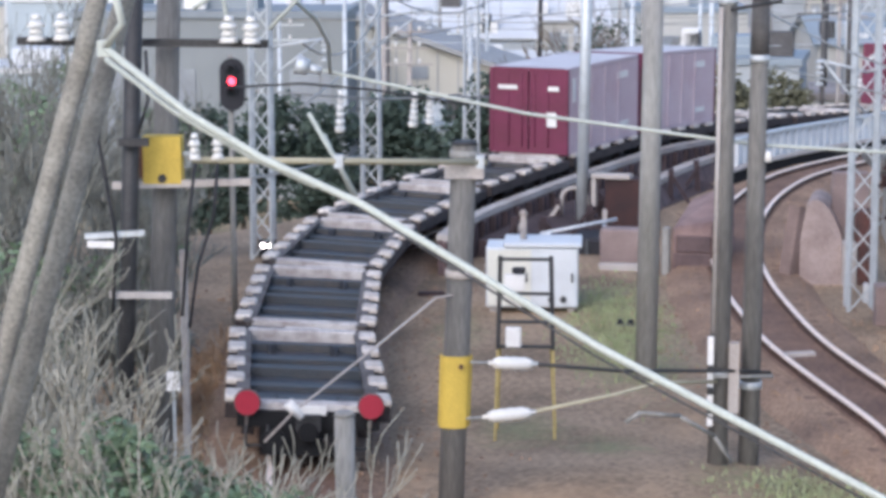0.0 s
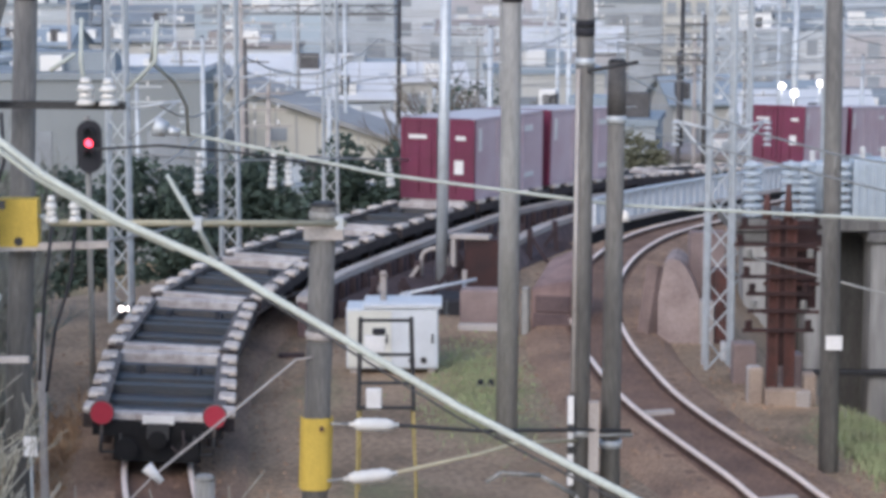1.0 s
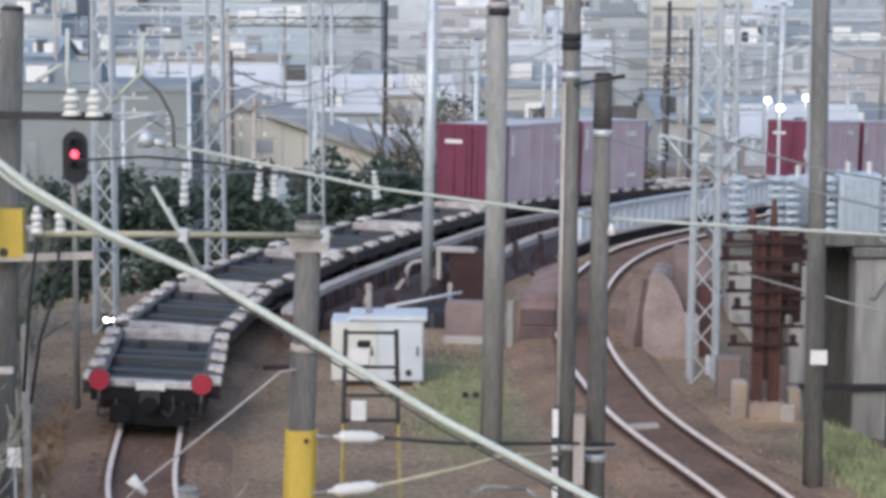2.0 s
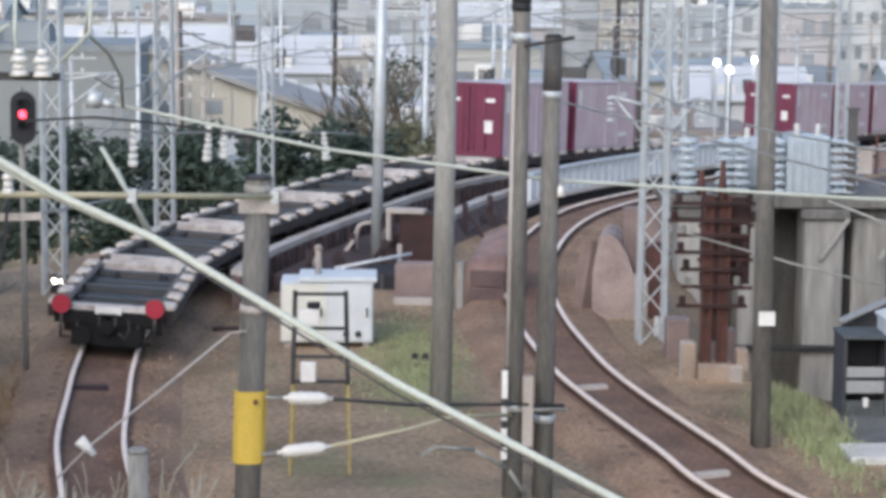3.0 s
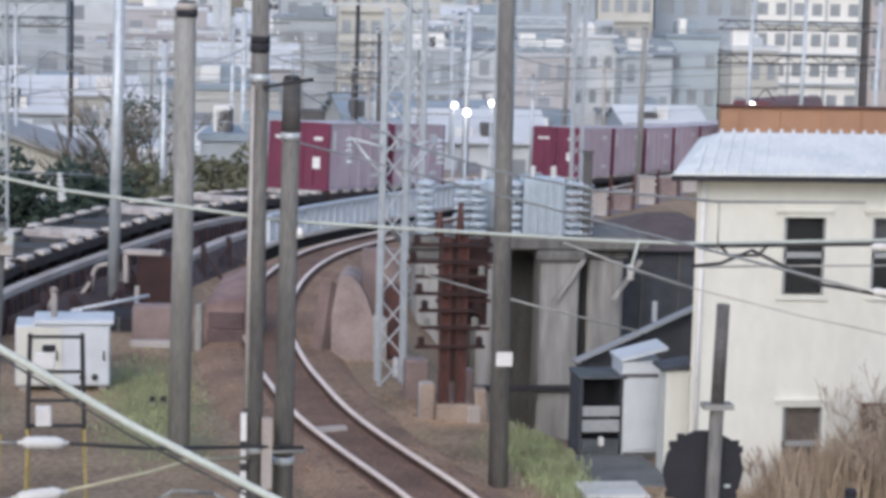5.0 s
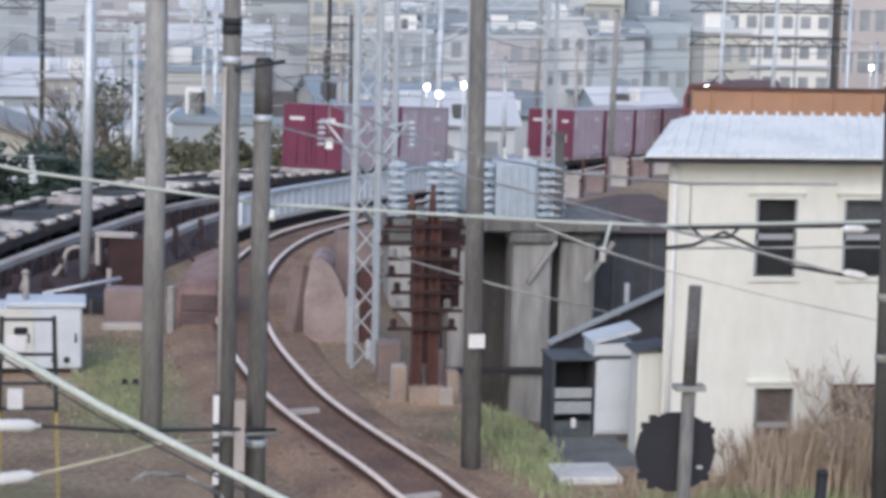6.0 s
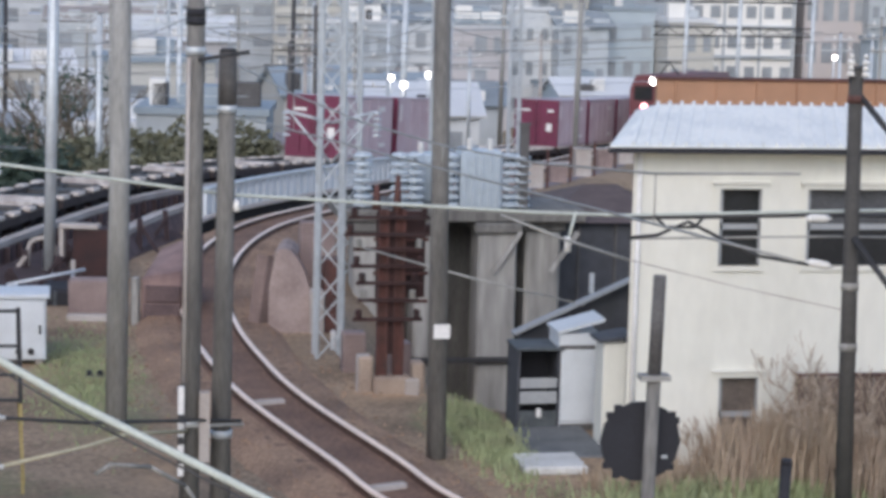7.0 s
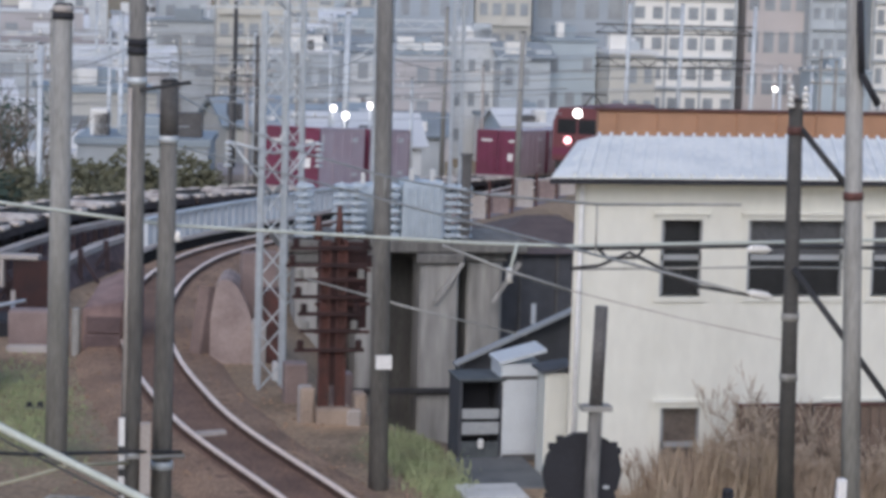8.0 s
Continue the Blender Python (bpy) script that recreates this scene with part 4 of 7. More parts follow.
def build_cabinet():
    x0, x1 = -2.16, -0.13
    y, b = 48.3, gz(-1, 48.5)
    e = thing("relay_cabinet", -1.1, y, b, "pale blue-grey trackside relay cabinet on short feet", "relay cabinet")
    part("body", bbox(-1.0, 1.0, 0, 1.1, 0.12, 1.45, 0.02), M_BLUEWHITE, e)
    part("lid", bbox(-0.62, 1.08, -0.06, 1.16, 1.452, 1.56, 0.02), M_BLUEWHITE, e, "pale overhanging lid")
    for xa, xb in ((-0.97, -0.02), (0.02, 0.97)):
        door = part("door", bbox(xa, xb, -0.03, -0.002, 0.16, 1.4, 0.008), M_CREAMBOX if xa < 0 else M_BLUEWHITE, e, "flat metal door")
        bm = bmesh.new()
        tube(bm, (xb - 0.1, -0.07, 0.7), (xb - 0.1, -0.07, 0.9), 0.018, 0.018, 8)
        part("handle", bm, M_STEEL_DARK, door)
    for xx in (0.42, 0.68):
        bm = bmesh.new()
        tube(bm, (xx, -0.07, 0.32), (xx, -0.032, 0.32), 0.07, 0.07, 12)
        part("dial", bm, M_STEEL_DARK, e)
    for xx in (-0.85, 0.85):
        for yy in (0.15, 0.95):
            part("foot", bbox(xx - 0.08, xx + 0.08, yy - 0.08, yy + 0.08, -0.2, 0.119, 0.01), M_CONC_PALE, e)
    bm = bmesh.new()
    tube(bm, (-0.2, 0.5, 1.56), (-0.2, 0.5, 2.1), 0.07, 0.07, 10)
    tube(bm, (-0.2, 0.5, 2.1), (-0.2, 0.5, 2.2), 0.11, 0.05, 10)
    part("vent_pipe", bm, M_CONC_PALE, e)


build_cabinet()


def build_stand():
    e = thing("ladder_stand", -0.95, 37.0, gz(-0.95, 37), "yellow and dark steel ladder stand with small white boxes", "ladder")
    z0 = -gz(-0.95, 37)
    for sx in (-1, 1):
        bm = bmesh.new()
        beam(bm, (sx * 0.5, -0.25, -0.1), (sx * 0.46, -0.02, z0 + 1.15), 0.045, 0.045)
        part("lower_rail", bm, M_YELLOW_FADED, e, "faded yellow leg")
        bm = bmesh.new()
        beam(bm, (sx * 0.46, -0.02, z0 + 1.15), (sx * 0.42, 0.1, z0 + 2.72), 0.06, 0.06)
        part("upper_rail", bm, M_STEEL_DARK, e)
        bm = bmesh.new()
        beam(bm, (sx * 0.5, 0.75, -0.1), (sx * 0.43, 0.1, z0 + 1.2), 0.05, 0.05)
        part("back_leg", bm, M_YELLOW_FADED, e)
    for z in (1.2, 1.62, 2.1, 2.68):
        bm = bmesh.new()
        beam(bm, (-0.46, 0.0, z0 + z), (0.46, 0.0, z0 + z), 0.05, 0.05)
        part("rung", bm, M_STEEL_DARK, e)
    for x, z, w, h in ((-0.18, 2.3, 0.17, 0.14), (-0.2, 1.38, 0.13, 0.17)):
        part("white_box", bbox(x - w, x + w, -0.16, -0.03, z0 + z - h, z0 + z + h, 0.02), M_WHITE, e, "small white box")
    part("black_cap", bbox(-0.22, 0.0, -0.17, -0.03, z0 + 2.46, z0 + 2.56, 0.02), M_BLACK, e)


build_stand()

# fittings low on the twin poles
fit_part("plate_strip", lambda bm: box(bm, 1.93, 2.02, 34.25, 34.34, 0.55, 1.95), M_WHITE, pole_a, "white marking strip")
for z in (0.75, 1.05, 1.4):
    fit_part("strap", lambda bm: box(bm, 1.925, 2.03, 34.235, 34.26, z, z + 0.12), M_STEEL_DARK, pole_a)
fit_part("junction_box", lambda bm: box(bm, 2.26, 2.42, 34.3, 34.5, 0.75, 1.85), M_CONC_PALE, pole_a, "grey junction box between the poles")
fit_part("ring_bracket", lambda bm: tube(bm, (1.95, 34.3, 1.32), (2.95, 34.5, 1.30), 0.03, 0.03, 8), M_WIRE, pole_a, "steel tie bracket")
fit_part("conduit", lambda bm: tube(bm, (2.02, 34.4, 2.0), (2.06, 34.42, 7.0), 0.035, 0.035, 8), M_CONC_PALE, pole_a)
fit_part("dark_sleeve", lambda bm: tube(bm, (2.672, 34.8, 6.25), (2.68, 34.8, 7.07), 0.145, 0.14, 18), M_SLEEVE, pole_b, "dull dark sleeve")
fit_part("knob", lambda bm: tube(bm, (2.82, 34.6, 4.64), (2.82, 34.6, 4.80), 0.065, 0.04, 12), M_INSUL, pole_b, "pale insulator knob")
fit_part("arm_hook", lambda bm: tube(bm, (2.20, 34.40, 6.97), (2.97, 34.40, 7.10), 0.03, 0.03, 8), M_STEEL_DARK, pole_a)
fit_part("white_plate", lambda bm: box(bm, 6.70, 6.99, 38.93, 38.97, 1.82, 2.07), M_WHITE, pole_x, "small white number plate")
hook = thing("bent_pipe", *(0.78, 33.00, 0.90), "bent grey pipe bracket low beside the poles", "pipe")
fit_part("pipe", lambda bm: [tube(bm, a, b, 0.035, 0.035, 8) for a, b in zip([(0.65, 33.00, 0.90), (0.86, 33.00, 1.05), (1.47, 33.40, 0.91), (2.02, 33.80, 0.51)], [(0.86, 33.00, 1.05), (1.47, 33.40, 0.91), (2.02, 33.80, 0.51), (2.30, 34.00, 0.05)])], M_CONC, hook)

# ---------------------------------------------------------------- long wires over the branch
W1 = [(-4.35, 35.00, 6.04), (-0.90, 35.00, 5.32), (2.67, 35.00, 4.85), (7.67, 35.00, 4.58), (9.07, 35.00, 4.54), (14.13, 34.00, 4.78), (16.39, 34.00, 4.84)]
wire1 = cable("contact_wire", W1, 0.028, M_CABLE, "pale overhead wire running across the tracks", "overhead wire")
fit_part("bell", lambda bm: [tube(bm, (-4.48, 35.00, 6.08), (-4.29, 35.00, 6.02), 0.16, 0.12, 14), tube(bm, (-4.29, 35.00, 6.02), (-4.09, 35.00, 5.97), 0.08, 0.06, 12)], M_STEEL, wire1, "grey bell fitting")
cable("contact_wire", [(-5.51, 35.40, 5.68), (-4.44, 35.30, 5.75), (-3.28, 35.20, 5.66), (-1.78, 35.00, 5.45)], 0.02, M_STEEL_DARK, "dark support wire above the tracks", "overhead wire")
cable("contact_wire", [(6.10, 45.05, 2.62), (8.40, 44.3, 2.06), (10.56, 43.62, 1.62)], 0.022, M_WIRE, "grey wire slanting from the steel frame to the lean-to eave", "overhead wire")
cable("contact_wire", [(7.03, 34.9, 4.56), (8.05, 34.8, 4.18), (9.05, 34.5, 3.89)], 0.022, M_WIRE, "grey stay under the overhead wire", "overhead wire")
cable("contact_wire", [(9.05, 34.5, 3.89), (10.70, 34.0, 3.53), (12.14, 33.1, 3.31)], 0.010, M_CONC_PALE, "thin pale wire before the cream building", "overhead wire")
cable("contact_wire", [(8.85, 33.80, 4.65), (11.99, 33.60, 4.73), (14.02, 33.40, 4.73)], 0.03, M_STEEL_DARK, "dark overhead wire before the cream building", "overhead wire")
wx = cable("contact_wire", [(8.86, 33.80, 4.34), (9.29, 33.70, 4.40), (9.74, 33.60, 4.62), (10.79, 33.40, 4.12), (11.90, 33.20, 3.96)], 0.028, M_STEEL_DARK, "dark crossing wire with an insulator before the building", "overhead wire")
strain_insulator(wx, (11.59, 33.25, 4.04), (11.94, 33.20, 3.98), 0.07)
wx2 = cable("contact_wire", [(9.27, 33.85, 4.68), (9.44, 33.80, 4.51), (9.90, 33.80, 4.51), (10.07, 33.80, 4.69)], 0.026, M_STEEL_DARK, "dark crossing wire joint", "overhead wire")
strain_insulator(wx2, (11.57, 33.30, 4.72), (11.92, 33.30, 4.71), 0.07)
cable("contact_wire", [(8.92, 34.00, 4.30), (12.05, 33.70, 4.38), (13.94, 33.50, 4.39)], 0.016, M_WIRE, "thin wire before the cream building", "overhead wire")
hangr = cable("dropper", [(8.28, 35.00, 4.60), (8.14, 34.90, 4.13)], 0.025, M_CABLE, "short dropper with a pale clamp on the wire", "overhead wire")
fit_part("clamp", lambda bm: tube(bm, (8.13, 34.90, 4.20), (8.14, 34.90, 3.96), 0.05, 0.05, 8), M_INSUL, hangr)
# braces and cables on the far right poles
fit_part("brace", lambda bm: tube(bm, (12.17, 33.00, 6.70), (12.71, 32.20, 5.82), 0.05, 0.05, 8), M_STEEL_DARK, pole_r, "dark slanting brace")
fit_part("brace", lambda bm: tube(bm, (12.14, 32.80, 4.49), (13.56, 31.80, 2.40), 0.05, 0.05, 8), M_STEEL_DARK, pole_r, "dark slanting brace")
for px in ((12.01, 32.90, 6.96), (12.24, 32.90, 6.95)):
    bell(pole_r, px, 0.07)
fit_part("cable_run", lambda bm: [tube(bm, a, b, 0.055, 0.055, 8) for a, b in zip([(12.61, 31.80, 8.64), (12.69, 31.80, 7.55)], [(12.69, 31.80, 7.55), (12.98, 31.80, 7.09)])], M_BLACK, pole_s, "black cable")
wp = thing("white_peg", *(10.39, 26.00, 2.68), "short pale peg in the grass", "post")
part("peg", bbox(-0.06, 0.06, -0.06, 0.06, -4.0, 0.1, 0.02), M_WHITE, wp)

# ---------------------------------------------------------------- black disc sign and short post


def build_disc():
    x, y = 5.53, 20.0
    b = gz(x, y)
    e = thing("disc_sign", x, y, b, "back of a round black disc sign on a grey post", "railway sign")
    bm = bmesh.new()
    tube(bm, (-0.09, 0, -0.3), (-0.0, 0, 4.95 - b), 0.065, 0.065, 14)
    part("post", bm, M_CONC_DARK, e)
    bm = bmesh.new()
    tube(bm, (0, 0, 4.95 - b), (0.02, 0, 5.89 - b), 0.063, 0.060, 14)
    part("upper_post", bm, M_SLEEVE, e)
    bm = bmesh.new()
    box(bm, -0.14, 0.14, -0.09, 0.09, 4.91 - b, 4.96 - b)
    part("collar", bm, M_CONC, e, "flat steel collar")
    bm = bmesh.new()
    tube(bm, (-0.08, 0.09, 4.30 - b), (-0.08, 0.14, 4.30 - b), 0.385, 0.385, 14)
    d = part("disc", bm, M_BLACK, e, "matt black disc")
    for a in (125, 140, 40, 30, 215, 235, 320):
        bm = bmesh.new()
        c = Vector((-0.08 + 0.39 * math.cos(radians(a)), 0.11, 4.30 - b + 0.39 * math.sin(radians(a))))
        box(bm, c.x - 0.035, c.x + 0.035, 0.1, 0.13, c.z - 0.03, c.z + 0.03)
        part("edge_clip", bm, M_BLACK, d)
    part("label", bbox(0.12, 0.18, 0.075, 0.088, 4.14 - b, 4.17 - b, 0.003), M_STEEL, d)


build_disc()
sp = pole("short_post", (6.60, 20, -0.4), (6.86, 20, 4.09), 0.06, 0.055, M_BLACK, "slightly leaning slim black post", "post")

# ---------------------------------------------------------------- walls between the lines


def wall_along(name, way, s0, s1, off, z0, z1, thick, material, label, category="wall", slope=0.0):
    e = thing(name, 0, 0, 0, label, category, kind="structure")
    bm = bmesh.new()
    rows, n = [], max(2, int((s1 - s0) / 1.0))
    for k in range(n + 1):
        s = s0 + (s1 - s0) * k / n
        p, q = way.at(s), way.side(s)
        rows.append([bm.verts.new(p + q * o + Vector((0, 0, z))) for o, z in ((off, z0), (off, z1), (off + thick, z1), (off + thick + slope, z0))])
    for a, b in zip(rows, rows[1:]):
        for k in range(4):
            bm.faces.new((a[k], a[(k + 1) % 4], b[(k + 1) % 4], b[k]))
    bm.faces.new(rows[0][::-1])
    bm.faces.new(rows[-1])
    part("wall", bm, material, e)
    return e


def coping(e, way, s0, s1, off, z, w, h, material):
    s = s0
    while s < s1 - 0.5:
        p, q, r = way.at(s), way.side(s), way.at(s + 2.0)
        bm = bmesh.new()
        beam(bm, p + q * off + Vector((0, 0, z)), r + way.side(s + 2.0) * off + Vector((0, 0, z)) - (r - p).normalized() * 0.04, w, h)
        part("coping_block", bm, material, e, "pale concrete coping block")
        s += 2.0


rng_pile = random.Random(3)
M_BUTT = mat("dark_buttress", (0.06, 0.04, 0.045), 0.9, var=0.35, scale=2)
sP = FREIGHT.near(-5.2, 53)[1]
sQ = FREIGHT.near(6.0, 82)[1]
M_MUD0 = mat("weathered_parapet", (0.17, 0.115, 0.12), 0.9, var=0.35, scale=0.9, second=(0.085, 0.058, 0.062), streak=0.3)
par = wall_along("parapet", FREIGHT, sP, sQ, 1.75, -1.3, 0.42, 0.22, M_MUD0, "stained concrete parapet along the curved freight line")
coping(par, FREIGHT, sP, sQ, 1.86, 0.47, 0.3, 0.16, M_CONC_PALE)
s = sP
while s < sQ - 6:
    p, q = FREIGHT.at(s), FREIGHT.side(s)
    bm = bmesh.new()
    c = p + q * 2.05
    box(bm, -0.09, 0.09, -0.09, 0.09, -1.2, 0.36, Matrix.Translation(c) @ pose(0, 0, 0, 0, 0, math.degrees(math.atan2(q.y, q.x))))
    part("buttress", bm, M_BUTT, par, "dark stained buttress")
    s += 0.95

M_APRON = mat("sooty_apron", (0.085, 0.058, 0.06), 0.95, var=0.45, scale=1.6, second=(0.045, 0.032, 0.036))
apron = wall_along("apron", FREIGHT, sP + 3, FREIGHT.near(0.4, 70)[1], 2.15, -0.75, 0.0, 0.55, M_APRON, "sooty sloping concrete apron at the foot of the parapet", slope=2.6)
rng_post = random.Random(8)
s, k = sP + 3.5, 0
while s < sP + 17:
    p, q = FREIGHT.at(s), FREIGHT.side(s)
    o, h = rng_post.uniform(2.7, 4.1), rng_post.uniform(0.15, 0.6)
    foot = p + q * o + Vector((0, 0, -0.6))
    e = thing("trestle_post", *foot, "dark old timber trestle post with a slanting strut", "post", "trestle posts below the parapet")
    bm = bmesh.new()
    beam(bm, (0, 0, -0.2), (rng_post.uniform(-0.1, 0.1), 0, h + 0.6), 0.16, 0.16)
    part("upright", bm, M_BUTT, e)
    bm = bmesh.new()
    beam(bm, (0, -0.1, h + 0.45), (rng_post.choice((-0.7, 0.7)), -0.1, -0.1), 0.1, 0.1)
    part("strut", bm, M_CONC_PALE if k % 4 == 1 else M_BUTT, e, "slanting strut")
    s, k = s + rng_post.uniform(0.7, 1.1), k + 1

M_MUD = mat("dark_stained_wall", (0.15, 0.112, 0.118), 0.9, var=0.35, scale=1.8, second=(0.075, 0.058, 0.064), streak=0.3)
# lower wall nearer the branch, and a pale blue sheet wall beyond
sA, sB = BRANCH.near(3.7, 57)[1], BRANCH.near(12, 79)[1]
low = wall_along("retaining_wall", BRANCH, sA + 3, sB + 6, -3.2, -1.2, 0.15, 0.3, M_MUD, "dark brown stained retaining wall beside the branch track", slope=0.7)
coping(low, BRANCH, sA + 3, sB + 6, -3.05, 0.2, 0.34, 0.16, M_CONC_PALE)
sC, sD = BRANCH.near(7.6, 71)[1], BRANCH.near(20, 94)[1]
sheet = wall_along("sheet_wall", BRANCH, sC - 2, sD, -2.25, -0.9, 0.75, 0.1, M_BLUEWHITE, "pale blue corrugated sheet wall beside the branch track")
s = sC - 2
while s < sD:
    p, q = BRANCH.at(s), BRANCH.side(s)
    bm = bmesh.new()
    box(bm, -0.05, 0.05, -0.09, 0.09, -0.9, 0.78, Matrix.Translation(p + q * -2.12) @ pose(0, 0, 0, 0, 0, math.degrees(math.atan2(q.y, q.x))))
    part("rib", bm, M_BLUEWHITE, sheet)
    s += 0.55
coping(sheet, BRANCH, sC - 2, sD, -2.2, 0.83, 0.3, 0.1, M_STEEL)
# added black strip draws the shadow line at the sheet wall's foot
plinth = wall_along("plinth", BRANCH, sC - 4, sD, -2.02, -0.9, -0.02, 0.16, M_SHADEBLACK, "black strip added as the shadow line under the pale sheet wall")
coping(plinth, BRANCH, sC - 4, sD, -1.9, 0.03, 0.26, 0.08, M_CONC_PALE)

# stone-faced bank right of the far branch, with small cabinets on its shoulder
M_FACING = mat("mauve_stone_facing", (0.27, 0.235, 0.245), 0.9, var=0.35, scale=1.4, second=(0.17, 0.145, 0.155))
sE, sF = BRANCH.near(12.8, 80)[1], BRANCH.near(31, 118)[1]
wall_along("bank_facing", BRANCH, sE, sF, 1.95, -6.0, -0.3, 0.5, M_FACING, "mauve-grey stone facing of the railway bank", slope=3.2)
for i, u in enumerate((0.10, 0.20, 0.29, 0.40, 0.52, 0.66)):
    sK = sE + u * (sF - sE)
    p = BRANCH.at(sK) + BRANCH.side(sK) * 2.2
    e = thing("line_cabinet", p.x, p.y, p.z - 0.31, ("rusty pink line cabinet with a pale lid on the bank", "pale grey line cabinet on the bank")[i % 2], "equipment cabinet", "cabinets along the far bank")
    part("case", bbox(-0.35, 0.35, -0.25, 0.25, -0.1, 1.15 - 0.2 * (i % 3), 0.02), (M_PINK, M_CONC_PALE)[i % 2], e)
    part("lid", bbox(-0.4, 0.4, -0.3, 0.3, 1.152 - 0.2 * (i % 3), 1.22 - 0.2 * (i % 3), 0.02), M_CONC_PALE, e)
    part("stanchion", bbox(0.5, 0.58, -0.04, 0.04, -0.1, 1.5, 0.01), M_RUST, e, "rusty stanchion")

# blocks between the walls
block = thing("concrete_block", 0.9, 53.9, -0.42, "brown stained concrete block with a pale ledge", "concrete block", rz=-6)
part("block", bbox(-0.5, 0.5, 0, 0.6, -0.2, 0.95, 0.04), M_PINK, block)
part("ledge", bbox(-0.52, 0.52, -0.3, -0.003, -0.2, 0.16, 0.03), M_CONC_PALE, block, "pale ledge")


def abutment():
    """A stepped concrete abutment with a sloping top, open joints and a pale end post."""
    e = thing("abutment", 1.95, 53.2, -0.42, "brown stained concrete abutment with a sloping top", "abutment", rz=-14)
    M_ABUT = mat("abutment_concrete", (0.31, 0.215, 0.20), 0.9, var=0.35, scale=1.3, second=(0.18, 0.12, 0.118))
    # darker copy of the concrete, paints the shade of the front face
    M_FACE = mat("shaded_abutment_face", (0.15, 0.105, 0.105), 0.9, var=0.4, scale=1.5, second=(0.085, 0.06, 0.064))
    bm = bmesh.new()
    c = [(0.16, 0.0, -0.4), (1.15, 0.0, -0.4), (1.15, 0.0, 1.3), (0.16, 0.0, 1.12), (0.16, 2.2, -0.4), (1.25, 2.2, -0.4), (1.25, 2.2, 2.0), (0.16, 2.2, 1.5)]
    v = [bm.verts.new(p) for p in c]
    for f in ((0, 1, 2, 3), (5, 4, 7, 6), (4, 0, 3, 7), (1, 5, 6, 2), (3, 2, 6, 7), (4, 5, 1, 0)):
        bm.faces.new([v[i] for i in f])
    bmesh.ops.bevel(bm, geom=bm.edges[:], offset=0.05, segments=2, affect="EDGES")
    part("body", bm, M_ABUT, e)
    for k in range(3):
        part("face_course", bbox(0.2 + 0.03 * k, 1.1, -0.06, -0.002, -0.3 + 0.43 * k, 0.09 + 0.43 * k, 0.02), M_FACE, e, "face course with the front's shade painted dark")
    part("end_post", bbox(-0.06, 0.12, -0.15, 0.06, -0.4, 1.15, 0.03), M_CONC, e, "pale grey end post")
    part("side_slab", bbox(1.18, 1.34, -0.2, 1.6, -0.4, 0.95, 0.04), M_PINK, e)


abutment()

# rounded wing wall beside the branch track


def build_wing():
    x, y, z = (5.53, 51.96, -0.42)
    e = thing("wing_wall", x, y, -0.42, "pale stained concrete wing wall with a rounded top", "wing wall")
    bm = bmesh.new()
    prof = [(-0.52, -0.4)] + [(-0.52 + 1.04 * (0.5 - 0.5 * math.cos(math.pi * k / 12)) + 0.0, 0.5 + 1.45 * math.sin(math.pi * (k / 12) ** 0.75)) for k in range(13)] + [(0.62, -0.4)]
    front = [bm.verts.new((px, 0.0 + 0.18 * pz, pz)) for px, pz in prof]
    back = [bm.verts.new((px + 0.35, 2.6 + 0.1 * pz, pz * 0.95)) for px, pz in prof]
    bm.faces.new(front)
    bm.faces.new(back[::-1])
    for k in range(len(prof)):
        j = (k + 1) % len(prof)
        bm.faces.new((front[k], back[k], back[j], front[j]))
    bmesh.ops.recalc_face_normals(bm, faces=bm.faces)
    part("wall", bm, mat("wing_concrete", (0.42, 0.335, 0.31), 0.9, var=0.3, scale=1.4, second=(0.26, 0.20, 0.188)), e)
    # solid dark bar in place of the shade in an open joint
    bm = bmesh.new()
    beam(bm, (-0.50, 0.34, 0.9), (-0.30, 0.48, 1.55), 0.12, 0.3)
    part("joint_filler", bm, M_RUSTDARK, e, "dark bar standing in for the shaded joint beside the wall")
    bm = bmesh.new()
    beam(bm, (-0.74, 0.2, -0.35), (-0.42, 0.5, 1.75), 0.34, 0.6)
    part("kerb_slab", bm, mat("brown_slab", (0.27, 0.195, 0.175), 0.9, var=0.3, scale=1.5), e, "brown stained slab leaning on the wall")
    part("pier", bbox(0.45, 0.78, -0.1, 0.5, -0.4, 1.0, 0.03), M_CONC_PALE, e, "pale end pier")
    part("dark_recess", bbox(0.80, 1.2, 0.1, 0.8, -0.4, 1.7, 0.02), M_RUST, e, "dark rusty panel")
    part("back_panel", bbox(0.3, 1.15, 0.9, 1.3, 0.9, 2.5, 0.03), M_PINK, e)


build_wing()
for px, w, h, m, lab in (((6.29, 49.87, -0.42), 0.12, 0.42, M_WHITE, "short white stake beside the pylon"), ((6.33, 45.11, -0.42), 0.28, 0.75, M_CONC_PALE, "pale stone block on the bank"), ((7.42, 47.20, -0.42), 0.45, 0.62, M_PINK, "brown stained block under the steel frame"), ((6.41, 47.16, -0.42), 0.5, 0.85, M_PINK, "brown stained block beside the steel frame"), ((7.30, 44.86, -0.42), 0.3, 0.3, M_CONC_PALE, "pale concrete footing of the switch frame")):
    e = thing("stone_block", *px, lab, "block")
    part("block", bbox(-w / 2, w / 2, 0, w, -0.3, h, 0.03), m, e)
